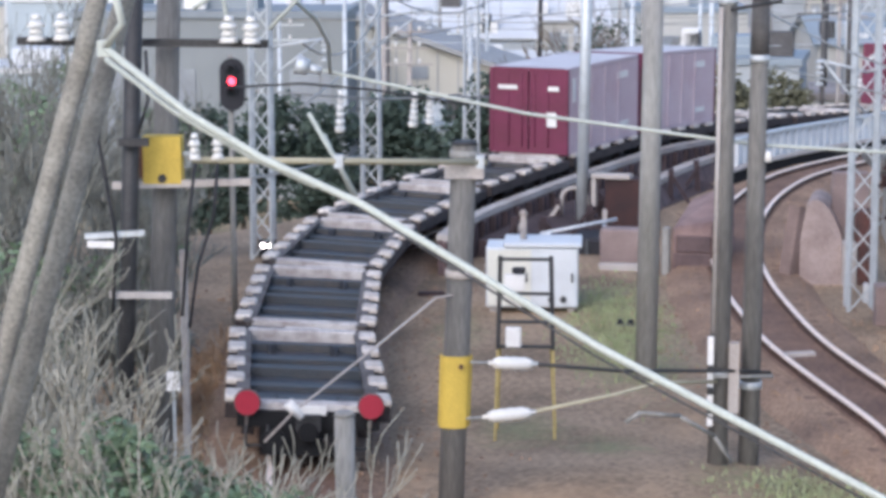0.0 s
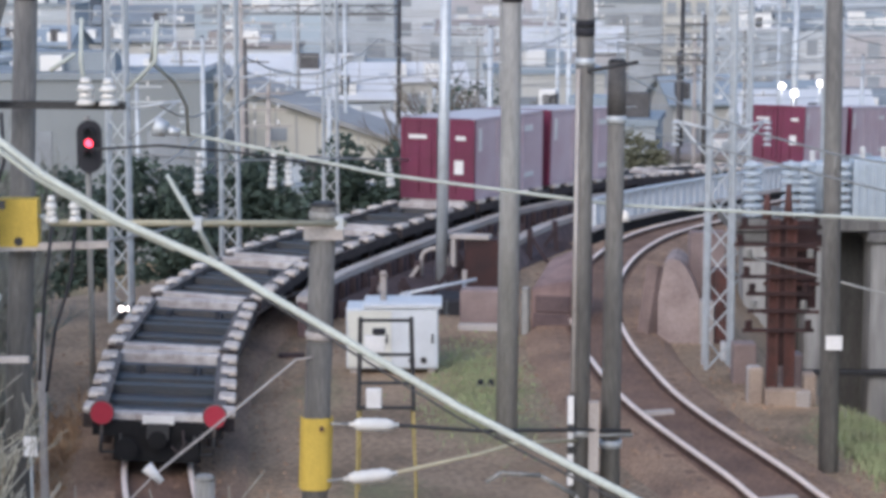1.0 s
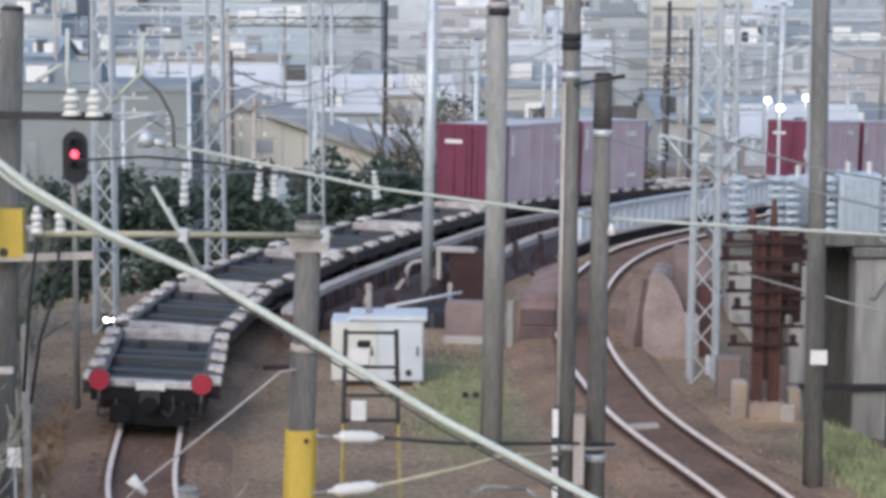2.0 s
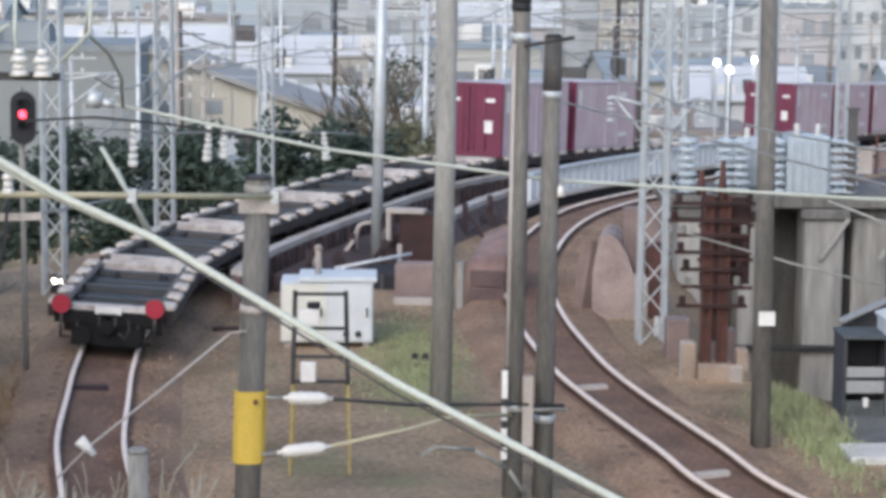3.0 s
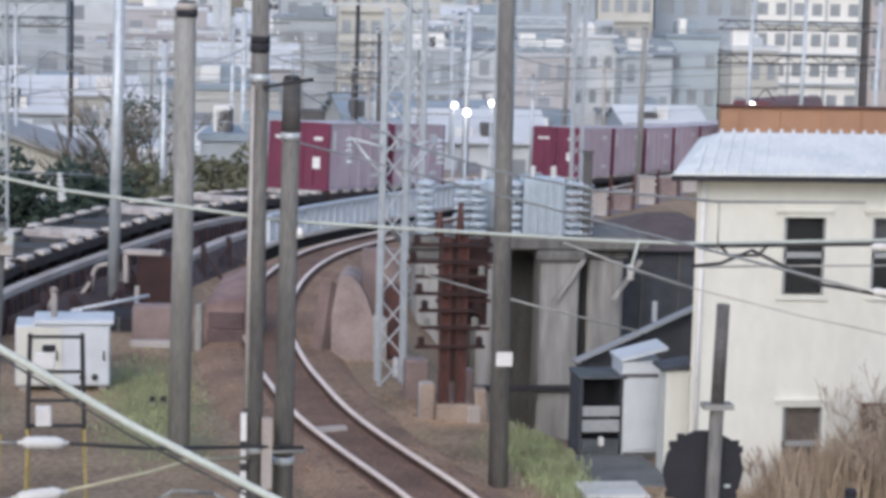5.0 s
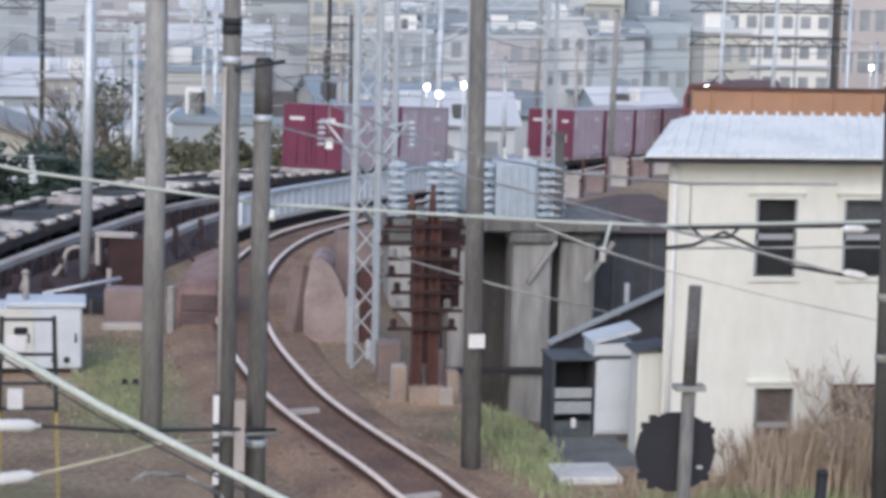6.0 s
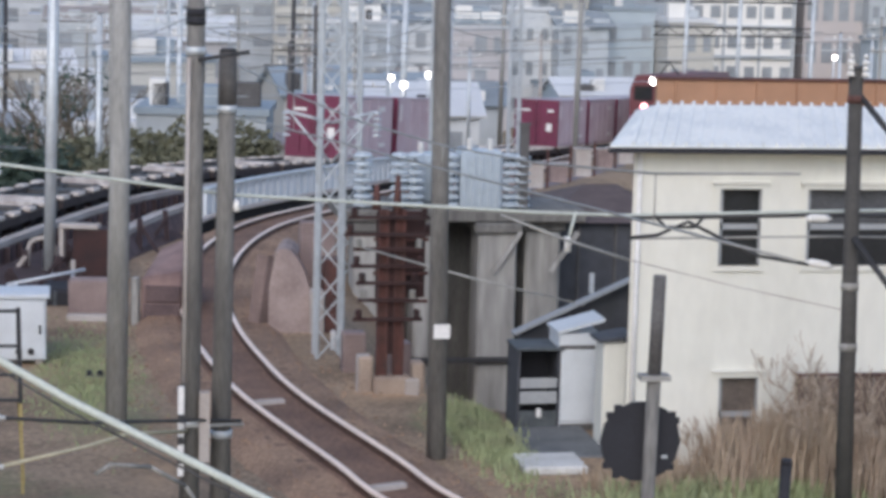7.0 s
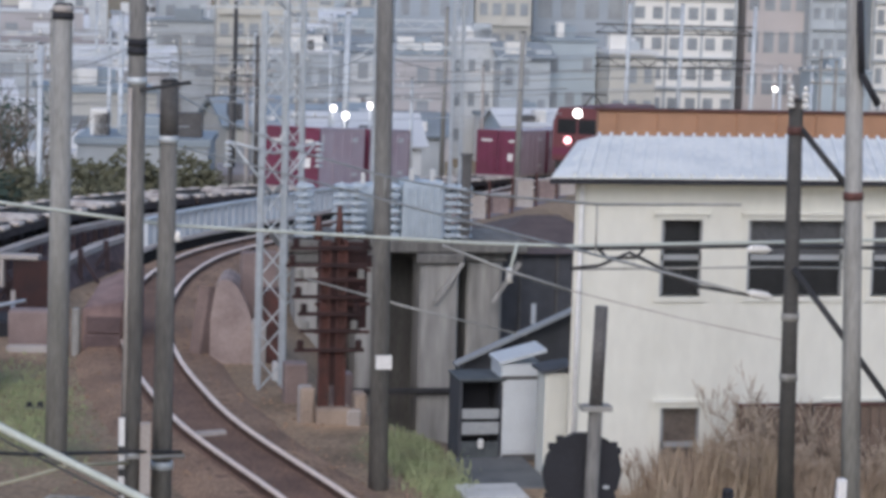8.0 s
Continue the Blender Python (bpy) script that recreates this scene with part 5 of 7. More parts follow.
for px in ((3.93, 40.18, -0.40), (0.90, 46.86, -0.40), (-5.99, 37.66, -0.35)):
    e = thing("track_marker", *px, "pair of small dark track marker lamps", "marker lamp")
    for sx in (-1, 1):
        part("lamp", bbox(sx * 0.11 - 0.06, sx * 0.11 + 0.06, -0.06, 0.06, 0.0, 0.13, 0.02), M_BLACK, e)
    part("base", bbox(-0.2, 0.2, -0.08, 0.08, -0.1, 0.03, 0.01), M_CONC_DARK, e)

# ---------------------------------------------------------------- rust red steel frame


M_TANSTONE = mat("tan_stone", (0.40, 0.315, 0.255), 0.9, var=0.3, scale=1.8, second=(0.29, 0.225, 0.185))


def build_rust_frame():
    x, y = 6.86, 45.2
    b = gz(x, y)
    e = thing("switchgear_rack", x, y, b, "rust-red steel switch frame with crossarms and insulators", "switchgear frame")
    for sx in (-1, 1):
        bm = bmesh.new()
        prof = [(-0.105, -0.12), (-0.075, -0.12), (-0.075, -0.015), (0.075, -0.015), (0.075, -0.12), (0.105, -0.12), (0.105, 0.12), (0.075, 0.12), (0.075, 0.015), (-0.075, 0.015), (-0.075, 0.12), (-0.105, 0.12)]
        rows = [[bm.verts.new((sx * 0.17 + px, py, pz)) for px, py in prof] for pz in (-0.3, 3.35 - b)]
        for i in range(12):
            bm.faces.new((rows[0][i], rows[0][(i + 1) % 12], rows[1][(i + 1) % 12], rows[1][i]))
        bm.faces.new(rows[1])
        part("column", bm, M_RUST, e, "rust-red steel column")
    for k, (z, w) in enumerate(((1.1, 0.72), (1.5, 0.62), (1.85, 0.66), (2.2, 0.78), (2.55, 0.74), (2.85, 0.92), (3.2, 0.84))):
        bm = bmesh.new()
        box(bm, -w - 0.08, w - 0.08, -0.19, -0.122, z - b - 0.035, z - b + 0.035)
        a = part("crossarm", bm, M_RUSTDARK, e, "dark rusty crossarm")
        for sx in (-1, 1):
            bm = bmesh.new()
            for i in range(3):
                tube(bm, (sx * (w - 0.12) - 0.08, -0.155, z - b + 0.04 + 0.06 * i), (sx * (w - 0.12) - 0.08, -0.155, z - b + 0.09 + 0.06 * i), 0.085, 0.05, 10)
            part("insulator", bm, M_CONC if k % 3 == 1 else M_RUSTDARK, a)
    part("web_plate", bbox(-0.065, 0.065, -0.02, 0.02, 0.35 - b, 3.3 - b, 0.005), M_RUSTDARK, e)
    part("base_block", bbox(-0.34, 0.42, -0.3, 0.25, -0.3, 0.34, 0.04), M_TANSTONE, e, "tan concrete base block")
    for px, w, h in ((-0.5, 0.3, 0.75), (0.6, 0.26, 0.62)):
        part("side_block", bbox(px - w / 2, px + w / 2, -0.16, 0.3, -0.3, h, 0.04), M_TANSTONE, e)
    for x0, z0, z1 in ((-0.33, 3.35, 3.85), (0.1, 3.3, 4.05)):
        bm = bmesh.new()
        tube(bm, (x0, 0, z0 - b), (x0, 0, z1 - b), 0.1, 0.05, 10)
        part("cap_insulator", bm, M_RUST, e)
    # added dark panel, stands in for the shadow behind the columns
    part("panel", bbox(-0.3, 0.72, 0.13, 0.2, 1.5 - b, 3.3 - b, 0.01), M_RUSTDARK, e, "dark back panel added as shadow behind the frame")
    for z in (1.4, 1.98, 2.68):
        part("panel_rail", bbox(-0.36, 0.78, 0.06, 0.125, z - b, z - b + 0.07, 0.01), M_RUST, e)


build_rust_frame()

# ---------------------------------------------------------------- raised switch yard on piers


M_PIER = mat("streaked_pier", (0.39, 0.38, 0.36), 0.9, var=0.2, scale=2.0, fine=5, second=(0.23, 0.225, 0.215), streak=0.16)


def build_yard():
    b = -6.0
    e = thing("switch_yard_deck", 12.5, 60, b, "grey concrete deck raised on heavy piers", "viaduct")
    for x0, x1, yy in ((-2.75, -2.1, 0.0), (-1.0, 0.08, 0.0), (0.42, 1.4, 0.5), (-4.4, -3.5, 0.2)):
        p = part("pier", bbox(x0, x1, yy, yy + 1.2, -1.4, 7.1, 0.06), M_PIER, e, "streaked concrete pier")
        part("pier_cap", bbox(x0 - 0.12, x1 + 0.12, yy - 0.15, yy + 1.35, 6.85, 7.14, 0.05), M_CONC_DARK, p)
    part("deck", bbox(-4.8, 2.0, -0.05, 3.0, 7.145, 7.5, 0.05), M_CONC_DARK, e, "dark deck slab")
    part("low_beam", bbox(-3.0, 0.3, -0.2, 0.0, 3.28, 3.42, 0.02), M_STEEL_DARK, e)
    part("back_wall", bbox(-3.4, 1.9, 2.6, 2.95, -1.2, 7.14, 0.03), M_CONC_DARK, e)
    for x in (-0.4, 1.2):
        bm = bmesh.new()
        beam(bm, (x + 0.55, -0.1, 6.9), (x - 0.2, -0.1, 5.8), 0.12, 0.12)
        part("knee_brace", bm, M_PIER, e)
    return e


build_yard()


M_PORCBLUE = mat("blue_grey_porcelain", (0.47, 0.54, 0.60), 0.35, var=0.12, scale=3, bump=0)


def stack(x, y, z, n, r, label):
    e = thing("insulator_stack", x, y, z, label, "insulator", "insulator stacks on the raised deck")
    bm = bmesh.new()
    tube(bm, (0, 0, 0), (0, 0, n * 0.22), 0.06, 0.06, 8)
    part("core", bm, M_STEEL, e)
    for k in range(n):
        bm = bmesh.new()
        tube(bm, (0, 0, 0.06 + 0.22 * k), (0, 0, 0.17 + 0.22 * k), r, r * 0.7, 12)
        part("disc", bm, M_PORCBLUE, e)


for p in ((9.34, 59.50, 1.03), (9.76, 59.50, 1.04), (10.74, 59.50, 1.24), (12.32, 59.50, 1.36), (12.69, 59.50, 1.41), (8.33, 59.50, 0.87)):
    stack(p[0], 60.35, 1.5, 7, 0.3, "stack of pale blue porcelain insulator discs")


def transformer(x, y, z, w, h, label):
    e = thing("transformer_tank", x, y, z, label, "transformer")
    part("tank", bbox(-w / 2, w / 2, 0, 0.9, 0, h, 0.05), M_PORCBLUE, e)
    for k in range(5):
        xx = -w / 2 + w * (k + 0.5) / 5
        part("fin", bbox(xx - 0.025, xx + 0.025, -0.1, -0.002, 0.1, h - 0.15, 0.008), M_PORCBLUE, e)
    for xx in (-w / 4, w / 4):
        bm = bmesh.new()
        for i in range(4):
            tube(bm, (xx, 0.4, h + 0.08 * i), (xx, 0.4, h + 0.06 + 0.08 * i), 0.1, 0.06, 10)
        part("bushing", bm, M_INSUL, e)


transformer((11.55, 60.00, 2.28)[0], 60, 1.5, 1.15, 1.6, "pale blue transformer tank with cooling fins")
transformer((10.39, 61.50, 2.10)[0], 61.5, 1.5, 0.9, 1.35, "pale blue transformer tank with cooling fins")
for p in ((12.74, 60.00, 2.64),):
    e = thing("steel_stanchion", p[0], 60.2, 1.5, "dark steel stanchion on the raised deck", "stanchion")
    part("stanchion", bbox(-0.12, 0.12, -0.1, 0.1, 0, 2.3, 0.01), M_SLEEVE, e)
    part("cap_plate", bbox(-0.16, 0.16, -0.12, 0.12, 2.302, 2.36, 0.01), M_SLEEVE, e)

# ---------------------------------------------------------------- small sheds below the bank


def shed(name, x0, x1, y0, y1, z0, z1, m_wall, m_roof, label, rise=0.5, over=0.15):
    e = thing(name, x0, y0, z0, label, "shed")
    w, d, h = x1 - x0, y1 - y0, z1 - z0
    part("wall", bbox(0, w, 0, d, -0.3, h, 0.02), m_wall, e)
    bm = bmesh.new()
    v = [(-over, -over, h), (w + over, -over, h + rise), (w + over, d + over, h + rise), (-over, d + over, h)]
    lo = [bm.verts.new(p) for p in v]
    hi = [bm.verts.new((p[0], p[1], p[2] + 0.06)) for p in v]
    bm.faces.new(lo[::-1])
    bm.faces.new(hi)
    for k in range(4):
        bm.faces.new((lo[k], lo[(k + 1) % 4], hi[(k + 1) % 4], hi[k]))
    part("roof", bm, m_roof, e)
    return e


sh = shed("pale_shed", 9.58, 10.42, 41.5, 42.4, -0.6, 1.42, M_BLUEWHITE, M_BLUEWHITE, "narrow pale blue sheet metal shed beside the building", 0.24, 0.04)
part("door", bbox(0.04, 0.74, -0.03, -0.002, 0.32, 1.72, 0.01), M_BLUEWHITE, sh, "flat pale door")
part("head_rail", bbox(0.0, 0.82, -0.05, -0.002, 1.74, 1.80, 0.01), M_SLEEVE, sh)
# no opening here: a dark panel paints the shade of a gap
part("base_gap", bbox(0.06, 0.78, -0.03, -0.002, -0.2, 0.27, 0.01), M_SLEEVE, sh, "dark panel painted as the gap's shade under the door")
sh = shed("cream_annex", 10.05, 10.5, 39.9, 40.5, -0.6, 1.55, M_CREAM, M_DARKROOF, "small cream rendered annex with a dark roof", 0.1, 0.1)
def dark_house():
    l, r, ap = (14.23, 63.50, 0.71), (18.07, 63.50, 0.73), (15.85, 66.00, 1.54)
    b = -6.0
    w, h = r[0] - l[0], l[2] - b
    e = thing("dark_house", l[0], 63.5, b, "dark sheet-clad house with a brown hipped roof below the line", "house")
    part("wall", bbox(0, w, 0, 5, -1.3, h, 0.03), M_DARKROOF, e, "dark blue-grey cladding")
    bm = bmesh.new()
    c = [(-0.3, -0.3, h + 0.004), (w + 0.3, -0.3, h + 0.004), (w + 0.3, 5.3, h + 0.004), (-0.3, 5.3, h + 0.004), (ap[0] - l[0], 2.5, ap[2] - b), (w - 1.2, 2.5, ap[2] - b)]
    v = [bm.verts.new(p) for p in c]
    for f in ((0, 1, 5, 4), (1, 2, 5), (2, 3, 4, 5), (3, 0, 4), (3, 2, 1, 0)):
        bm.faces.new([v[k] for k in f])
    part("roof", bm, mat("brown_tile_roof", (0.125, 0.095, 0.09), 0.8, var=0.3, scale=2), e, "dark brown tiled roof")
    for x in (0.9, 2.0, 3.0):
        part("batten", bbox(x - 0.04, x + 0.04, -0.05, -0.002, 0, h - 0.05, 0.01), M_SLEEVE, e)
    part("pale_pane", bbox(1.25, 1.4, -0.05, -0.002, h - 2.1, h - 1.5, 0.01), M_BLUEWHITE, e)


dark_house()
lo_a, lo_b = (9.31, 43.80, 1.07), (11.56, 43.80, 2.11)
hut = thing("lean_to", lo_a[0], 43.8, -1.4, "dark lean-to with a grey slanting eave below the bank", "shed")
bm = bmesh.new()
w, h0, h1 = lo_b[0] - lo_a[0], lo_a[2] + 1.4, lo_b[2] + 1.4
vs = [bm.verts.new(p) for p in ((0, 0, 0), (w, 0, 0), (w, 0, h1), (0, 0, h0), (0, 0.3, 0), (w, 0.3, 0), (w, 0.3, h1), (0, 0.3, h0))]
for f in ((0, 1, 2, 3), (5, 4, 7, 6), (4, 0, 3, 7), (1, 5, 6, 2), (3, 2, 6, 7), (4, 5, 1, 0)):
    bm.faces.new([vs[i] for i in f])
part("wall", bm, M_DARKROOF, hut)
bm = bmesh.new()
beam(bm, (-0.2, -0.15, h0 - 0.02), (w + 0.1, -0.15, h1 + 0.1), 0.32, 0.05)
part("eave", bm, M_GREY, hut, "grey slanting eave")
M_SLATE = mat("slate_sheet", (0.10, 0.115, 0.125), 0.8, var=0.3, scale=2, second=(0.06, 0.07, 0.08))
op = thing("open_store", 8.78, 41.5, -0.5, "dark lean-to store closed with dull grey boards", "shed")
part("back", bbox(0, 0.85, 0.9, 1.0, -0.3, 1.6, 0.01), M_BLACK, op)
for sx in (0, 0.79):
    part("upright", bbox(sx, sx + 0.06, 0, 0.9, -0.3, 1.6, 0.01), M_DARKROOF, op)
for z0, z1, m in ((-0.25, 0.42, M_SLATE), (0.56, 0.80, M_GREY), (0.86, 1.06, M_GREY)):
    part("front_board", bbox(0.062, 0.788, 0.02, 0.06, z0, z1, 0.01), m, op, "dull grey front board")
part("top_board", bbox(-0.04, 0.9, -0.05, 0.95, 1.602, 1.66, 0.01), M_SLATE, op)
part("white_pail", bbox(0.38, 0.48, -0.08, 0.019, 0.3, 0.48, 0.02), M_WHITE, op, "small white pail hung on the board")
# clutter between the parapet and the cabinet
bin_ = thing("steel_bin", *(1.04, 59.31, -0.42), "dark steel bin beside the parapet", "bin", rz=-15)
part("body", bbox(-0.5, 0.55, 0, 0.9, -0.2, 1.45, 0.03), M_RUSTDARK, bin_)
part("rim", bbox(-0.85, 0.2, -0.1, 0.3, 1.452, 1.58, 0.02), M_CONC_PALE, bin_, "pale rim plate")
part("side_leg", bbox(-0.85, -0.72, -0.08, 0.1, 0.7, 1.45, 0.02), M_CONC_PALE, bin_)
crate = thing("sheeted_crate", 0.15, 55.9, -0.42, "black sheeted crate under a pale pipe", "crate", rz=-10)
part("body", bbox(-0.55, 0.5, 0, 1.4, -0.2, 0.42, 0.08), M_BLACK, crate)
for xx in (-0.4, -0.05, 0.32):
    part("batten", bbox(xx - 0.04, xx + 0.04, -0.05, -0.003, -0.1, 0.38, 0.01), M_SLATE, crate)
rail_ = thing("guard_rail", *(-0.90, 58.83, -0.42), "pale blue tubular guard rail beside the parapet", "guard rail")
fit_part("top_tube", lambda bm: tube(bm, (-1.07, 56.00, 0.09), (0.85, 57.00, 0.32), 0.045, 0.045, 8), M_BLUEWHITE, rail_)
for p in ((-0.86, 56.00, 0.13), (0.54, 57.00, 0.23)):
    fit_part("stanchion", lambda bm: tube(bm, (p[0], p[1], -0.6), (p[0], p[1], p[2] + 0.02), 0.05, 0.05, 8), M_BLUEWHITE, rail_)
arch = thing("arched_pipe", *(-0.24, 60.01, -0.42), "pale arched steel pipe beside the parapet", "pipe")
ap = (-0.24, 60.01, -0.42)
fit_part("arch", lambda bm: sweep(bm, [(ap[0] + 0.36 * math.cos(math.pi * k / 10), ap[1], -0.5 + 0.9 * min(1, 3 * math.sin(math.pi * k / 10)) + 0.3 * math.sin(math.pi * k / 10)) for k in range(11)], 0.06, 8), M_CONC_PALE, arch)
post_ = thing("marker_post", *(0.55, 57.25, -0.42), "pale slim marker post beside the parapet", "post")
part("post", bbox(-0.06, 0.06, -0.06, 0.06, -0.2, 0.95, 0.015), M_CONC_PALE, post_)
for p in ((-1.90, 59.93, -0.42), (-0.95, 62.00, -0.42), (-0.01, 60.03, -0.42)):
    e = thing("sleeper_pile", *p, "small pile of dark old sleepers beside the parapet", "timber pile", rz=rng_pile.uniform(-40, 20))
    for k in range(5):
        part("old_sleeper", bbox(-0.9, 0.9, (k % 3) * 0.24, (k % 3) * 0.24 + 0.21, (k // 3) * 0.16, (k // 3) * 0.16 + 0.15, 0.012), M_BUTT, e)
for p, w, m, lab, rz in (((-5.50, 42.61, -0.12), 0.34, M_BUTT, "dark plate lying between the rails", 5), ((4.17, 42.81, -0.12), 0.3, M_CONC_PALE, "pale plate lying between the rails", 18), ((5.49, 36.00, -0.12), 0.32, M_CONC_PALE, "pale plate lying between the rails", 22), ((-3.98, 38.16, -0.30), 0.2, M_CONC_PALE, "pale concrete peg beside the track", 0), ((-4.34, 56.15, -0.35), 0.3, M_BUTT, "dark plank beside the track", 0), ((-3.42, 50.20, -0.38), 0.3, M_BUTT, "dark plank lying on the earth", 8)):
    e = thing("track_plate", *p, lab, "track plate", rz=rz)
    part("plate", bbox(-w, w, -0.09, 0.09, -0.1, 0.05, 0.015), m, e)
# dwarf signal with two white lights left of the freight track
dw = thing("dwarf_signal", *(-7.86, 55.18, -0.35), "low dwarf signal with two lit white lamps", "railway signal")
part("case", bbox(-0.22, 0.22, 0, 0.18, -0.1, 0.36, 0.03), M_BLACK, dw)
for sx in (-0.1, 0.1):
    bm = bmesh.new()
    tube(bm, (sx, -0.03, 0.22), (sx, -0.003, 0.22), 0.065, 0.065, 14)
    part("lens", bm, M_HEAD, dw, "lit white lamp")
yard = thing("hardstand", 9.3, 40.2, -0.5, "dull slate-grey concrete hardstand before the sheds", "paving", kind="structure")
part("slab", bbox(-0.85, 0.75, -1.25, 1.25, -0.4, 0.14, 0.03), mat("slate_concrete", (0.17, 0.18, 0.185), 0.85, var=0.35, scale=1.6, second=(0.11, 0.118, 0.125)), yard)
slab = thing("paving_slab", *(8.77, 38.31, -0.40), "pale concrete slab lying in the grass", "slab")
part("slab", bbox(-0.6, 0.55, -0.55, 0.55, -0.02, 0.14, 0.03), mat("bleached_slab", (0.62, 0.62, 0.60), 0.9, var=0.2, scale=1.5), slab)
part("footing", bbox(-0.5, 0.45, -0.45, 0.45, -0.3, -0.022, 0.02), M_CONC_DARK, slab)


# ---------------------------------------------------------------- catenary over both lines


def catenary(way, s_list, off, label):
    for a, b in zip(s_list, s_list[1:]):
        pa, pb = way.at(a) + way.side(a) * off, way.at(b) + way.side(b) * off
        e = thing("catenary_span", *pa, label, "overhead wire", "catenary spans")
        up = Vector((0, 0, 1))
        lowp = [pa.lerp(pb, k / 6) + up * 5.0 for k in range(7)]
        high = sag(pa + up * 6.1, pb + up * 6.1, 0.7, 6)
        for name, pts in (("contact_strand", lowp), ("messenger_strand", high)):
            fit_part(name, lambda bm: sweep(bm, pts, 0.02, 6), M_WIRE, e)
        for k in (1, 3, 5):
            fit_part("dropper", lambda bm: tube(bm, lowp[k], high[k], 0.012, 0.012, 5), M_WIRE, e)


f0 = FREIGHT.near(-5.5, 47)[1]
catenary(FREIGHT, [f0 - 8, f0 + 8, f0 + 18, f0 + 34, f0 + 52, f0 + 75], 0.1, "thin overhead catenary span above the freight line")
b0 = BRANCH.near(3.7, 50)[1]
catenary(BRANCH, [b0 - 24, b0 - 2, b0 + 13, b0 + 34, b0 + 56], 0.1, "thin overhead catenary span above the branch track")

# white hanging weights, droppers and loops above the freight line
span = cable("support_wire", [(-8.59, 58.00, 3.47), (-5.78, 62.00, 2.87), (-3.35, 66.00, 2.55), (-0.75, 70.00, 2.10)], 0.03, M_WIRE, "grey cross-span wire above the freight line", "overhead wire")
for a, b in (((-6.60, 61.00, 3.20), (-6.64, 61.00, 2.01)), ((-4.80, 64.00, 2.89), (-4.88, 64.00, 1.84)), ((-4.40, 64.00, 2.89), (-4.37, 64.00, 1.93)), ((-1.67, 68.40, 2.30), (-1.58, 68.40, 1.42))):
    e = thing("hanging_insulator", *a, "white insulator string hanging from a cross-span wire", "insulator", "hanging insulators")
    a, b = Vector(a), Vector(b)
    for k in range(6):
        fit_part("disc", lambda bm: tube(bm, a.lerp(b, k / 6), a.lerp(b, (k + 0.8) / 6), 0.09 + 0.012 * k, 0.06 + 0.012 * k, 10), M_INSUL, e)
for pts in ([(-4.62, 29.00, 7.97), (-4.64, 29.00, 7.40), (-4.59, 29.00, 6.98)], [(-3.71, 29.40, 7.90), (-3.74, 29.40, 7.39), (-4.12, 29.40, 7.00)], [(-3.71, 29.40, 7.90), (-3.87, 30.00, 7.35), (-3.69, 31.00, 7.03), (-3.75, 33.00, 6.54), (-3.96, 35.00, 5.95)], [(-5.04, 29.00, 7.29), (-4.71, 29.00, 7.51)]):
    cable("jumper_loop", pts, 0.028, M_CABLE, "pale jumper cable looping between wires", "cable")
brc = cable("stay_strut", [(-6.88, 56.00, 3.11), (-5.66, 56.00, 0.95)], 0.06, M_CABLE, "pale slanting stay strut of a catenary mast", "strut")
fit_part("second_strut", lambda bm: tube(bm, (-6.54, 56.40, 2.53), (-5.84, 56.40, 0.96), 0.045, 0.045, 8), M_CABLE, brc)

# ---------------------------------------------------------------- scrub and grass
M_TWIG = mat("bare_twig", (0.43, 0.415, 0.35), 0.9, var=0.3, scale=2, second=(0.28, 0.26, 0.205))
M_THICKET = mat("grey_green_bark", (0.23, 0.235, 0.205), 0.9, var=0.3, scale=2, second=(0.15, 0.15, 0.13))
M_STRAW = mat("dry_straw", (0.44, 0.35, 0.26), 0.9, var=0.3, scale=1.2, second=(0.33, 0.25, 0.18))
M_BROWNGRASS = mat("dead_brown_grass", (0.46, 0.36, 0.275), 0.9, var=0.3, scale=1.6, second=(0.33, 0.25, 0.19))
M_OCHRE = mat("ochre_straw", (0.50, 0.34, 0.21), 0.9, var=0.3, scale=1.2, second=(0.34, 0.21, 0.13))
M_LEAF = mat("shrub_leaf", (0.22, 0.31, 0.19), 0.7, var=0.35, scale=3, second=(0.12, 0.185, 0.105))
M_HEDGE = mat("hedge_leaf", (0.07, 0.108, 0.085), 0.75, var=0.4, scale=1, second=(0.038, 0.062, 0.05))
M_BLADE = mat("grass_blade", (0.36, 0.41, 0.22), 0.75, var=0.35, scale=1.5, second=(0.29, 0.31, 0.18))
rng = random.Random(11)


def twig(bm, a, d, length, r, depth):
    b = a + d * length
    mid = a.lerp(b, 0.5) + Vector((rng.uniform(-1, 1), rng.uniform(-1, 1), rng.uniform(-0.5, 0.5))) * length * 0.13
    sweep(bm, (a, mid, b), r * 0.85, 5)
    if depth == 0:
        return
    for k in range(rng.choice((2, 3, 3))):
        u = rng.uniform(0.45, 1.0)
        nd = (d + Vector((rng.uniform(-0.6, 0.6), rng.uniform(-0.6, 0.6), rng.uniform(-0.1, 0.45)))).normalized()
        twig(bm, a.lerp(mid, 2 * u) if u < 0.5 else mid.lerp(b, 2 * u - 1), nd, length * rng.uniform(0.5, 0.8), max(r * 0.6, 0.007), depth - 1)


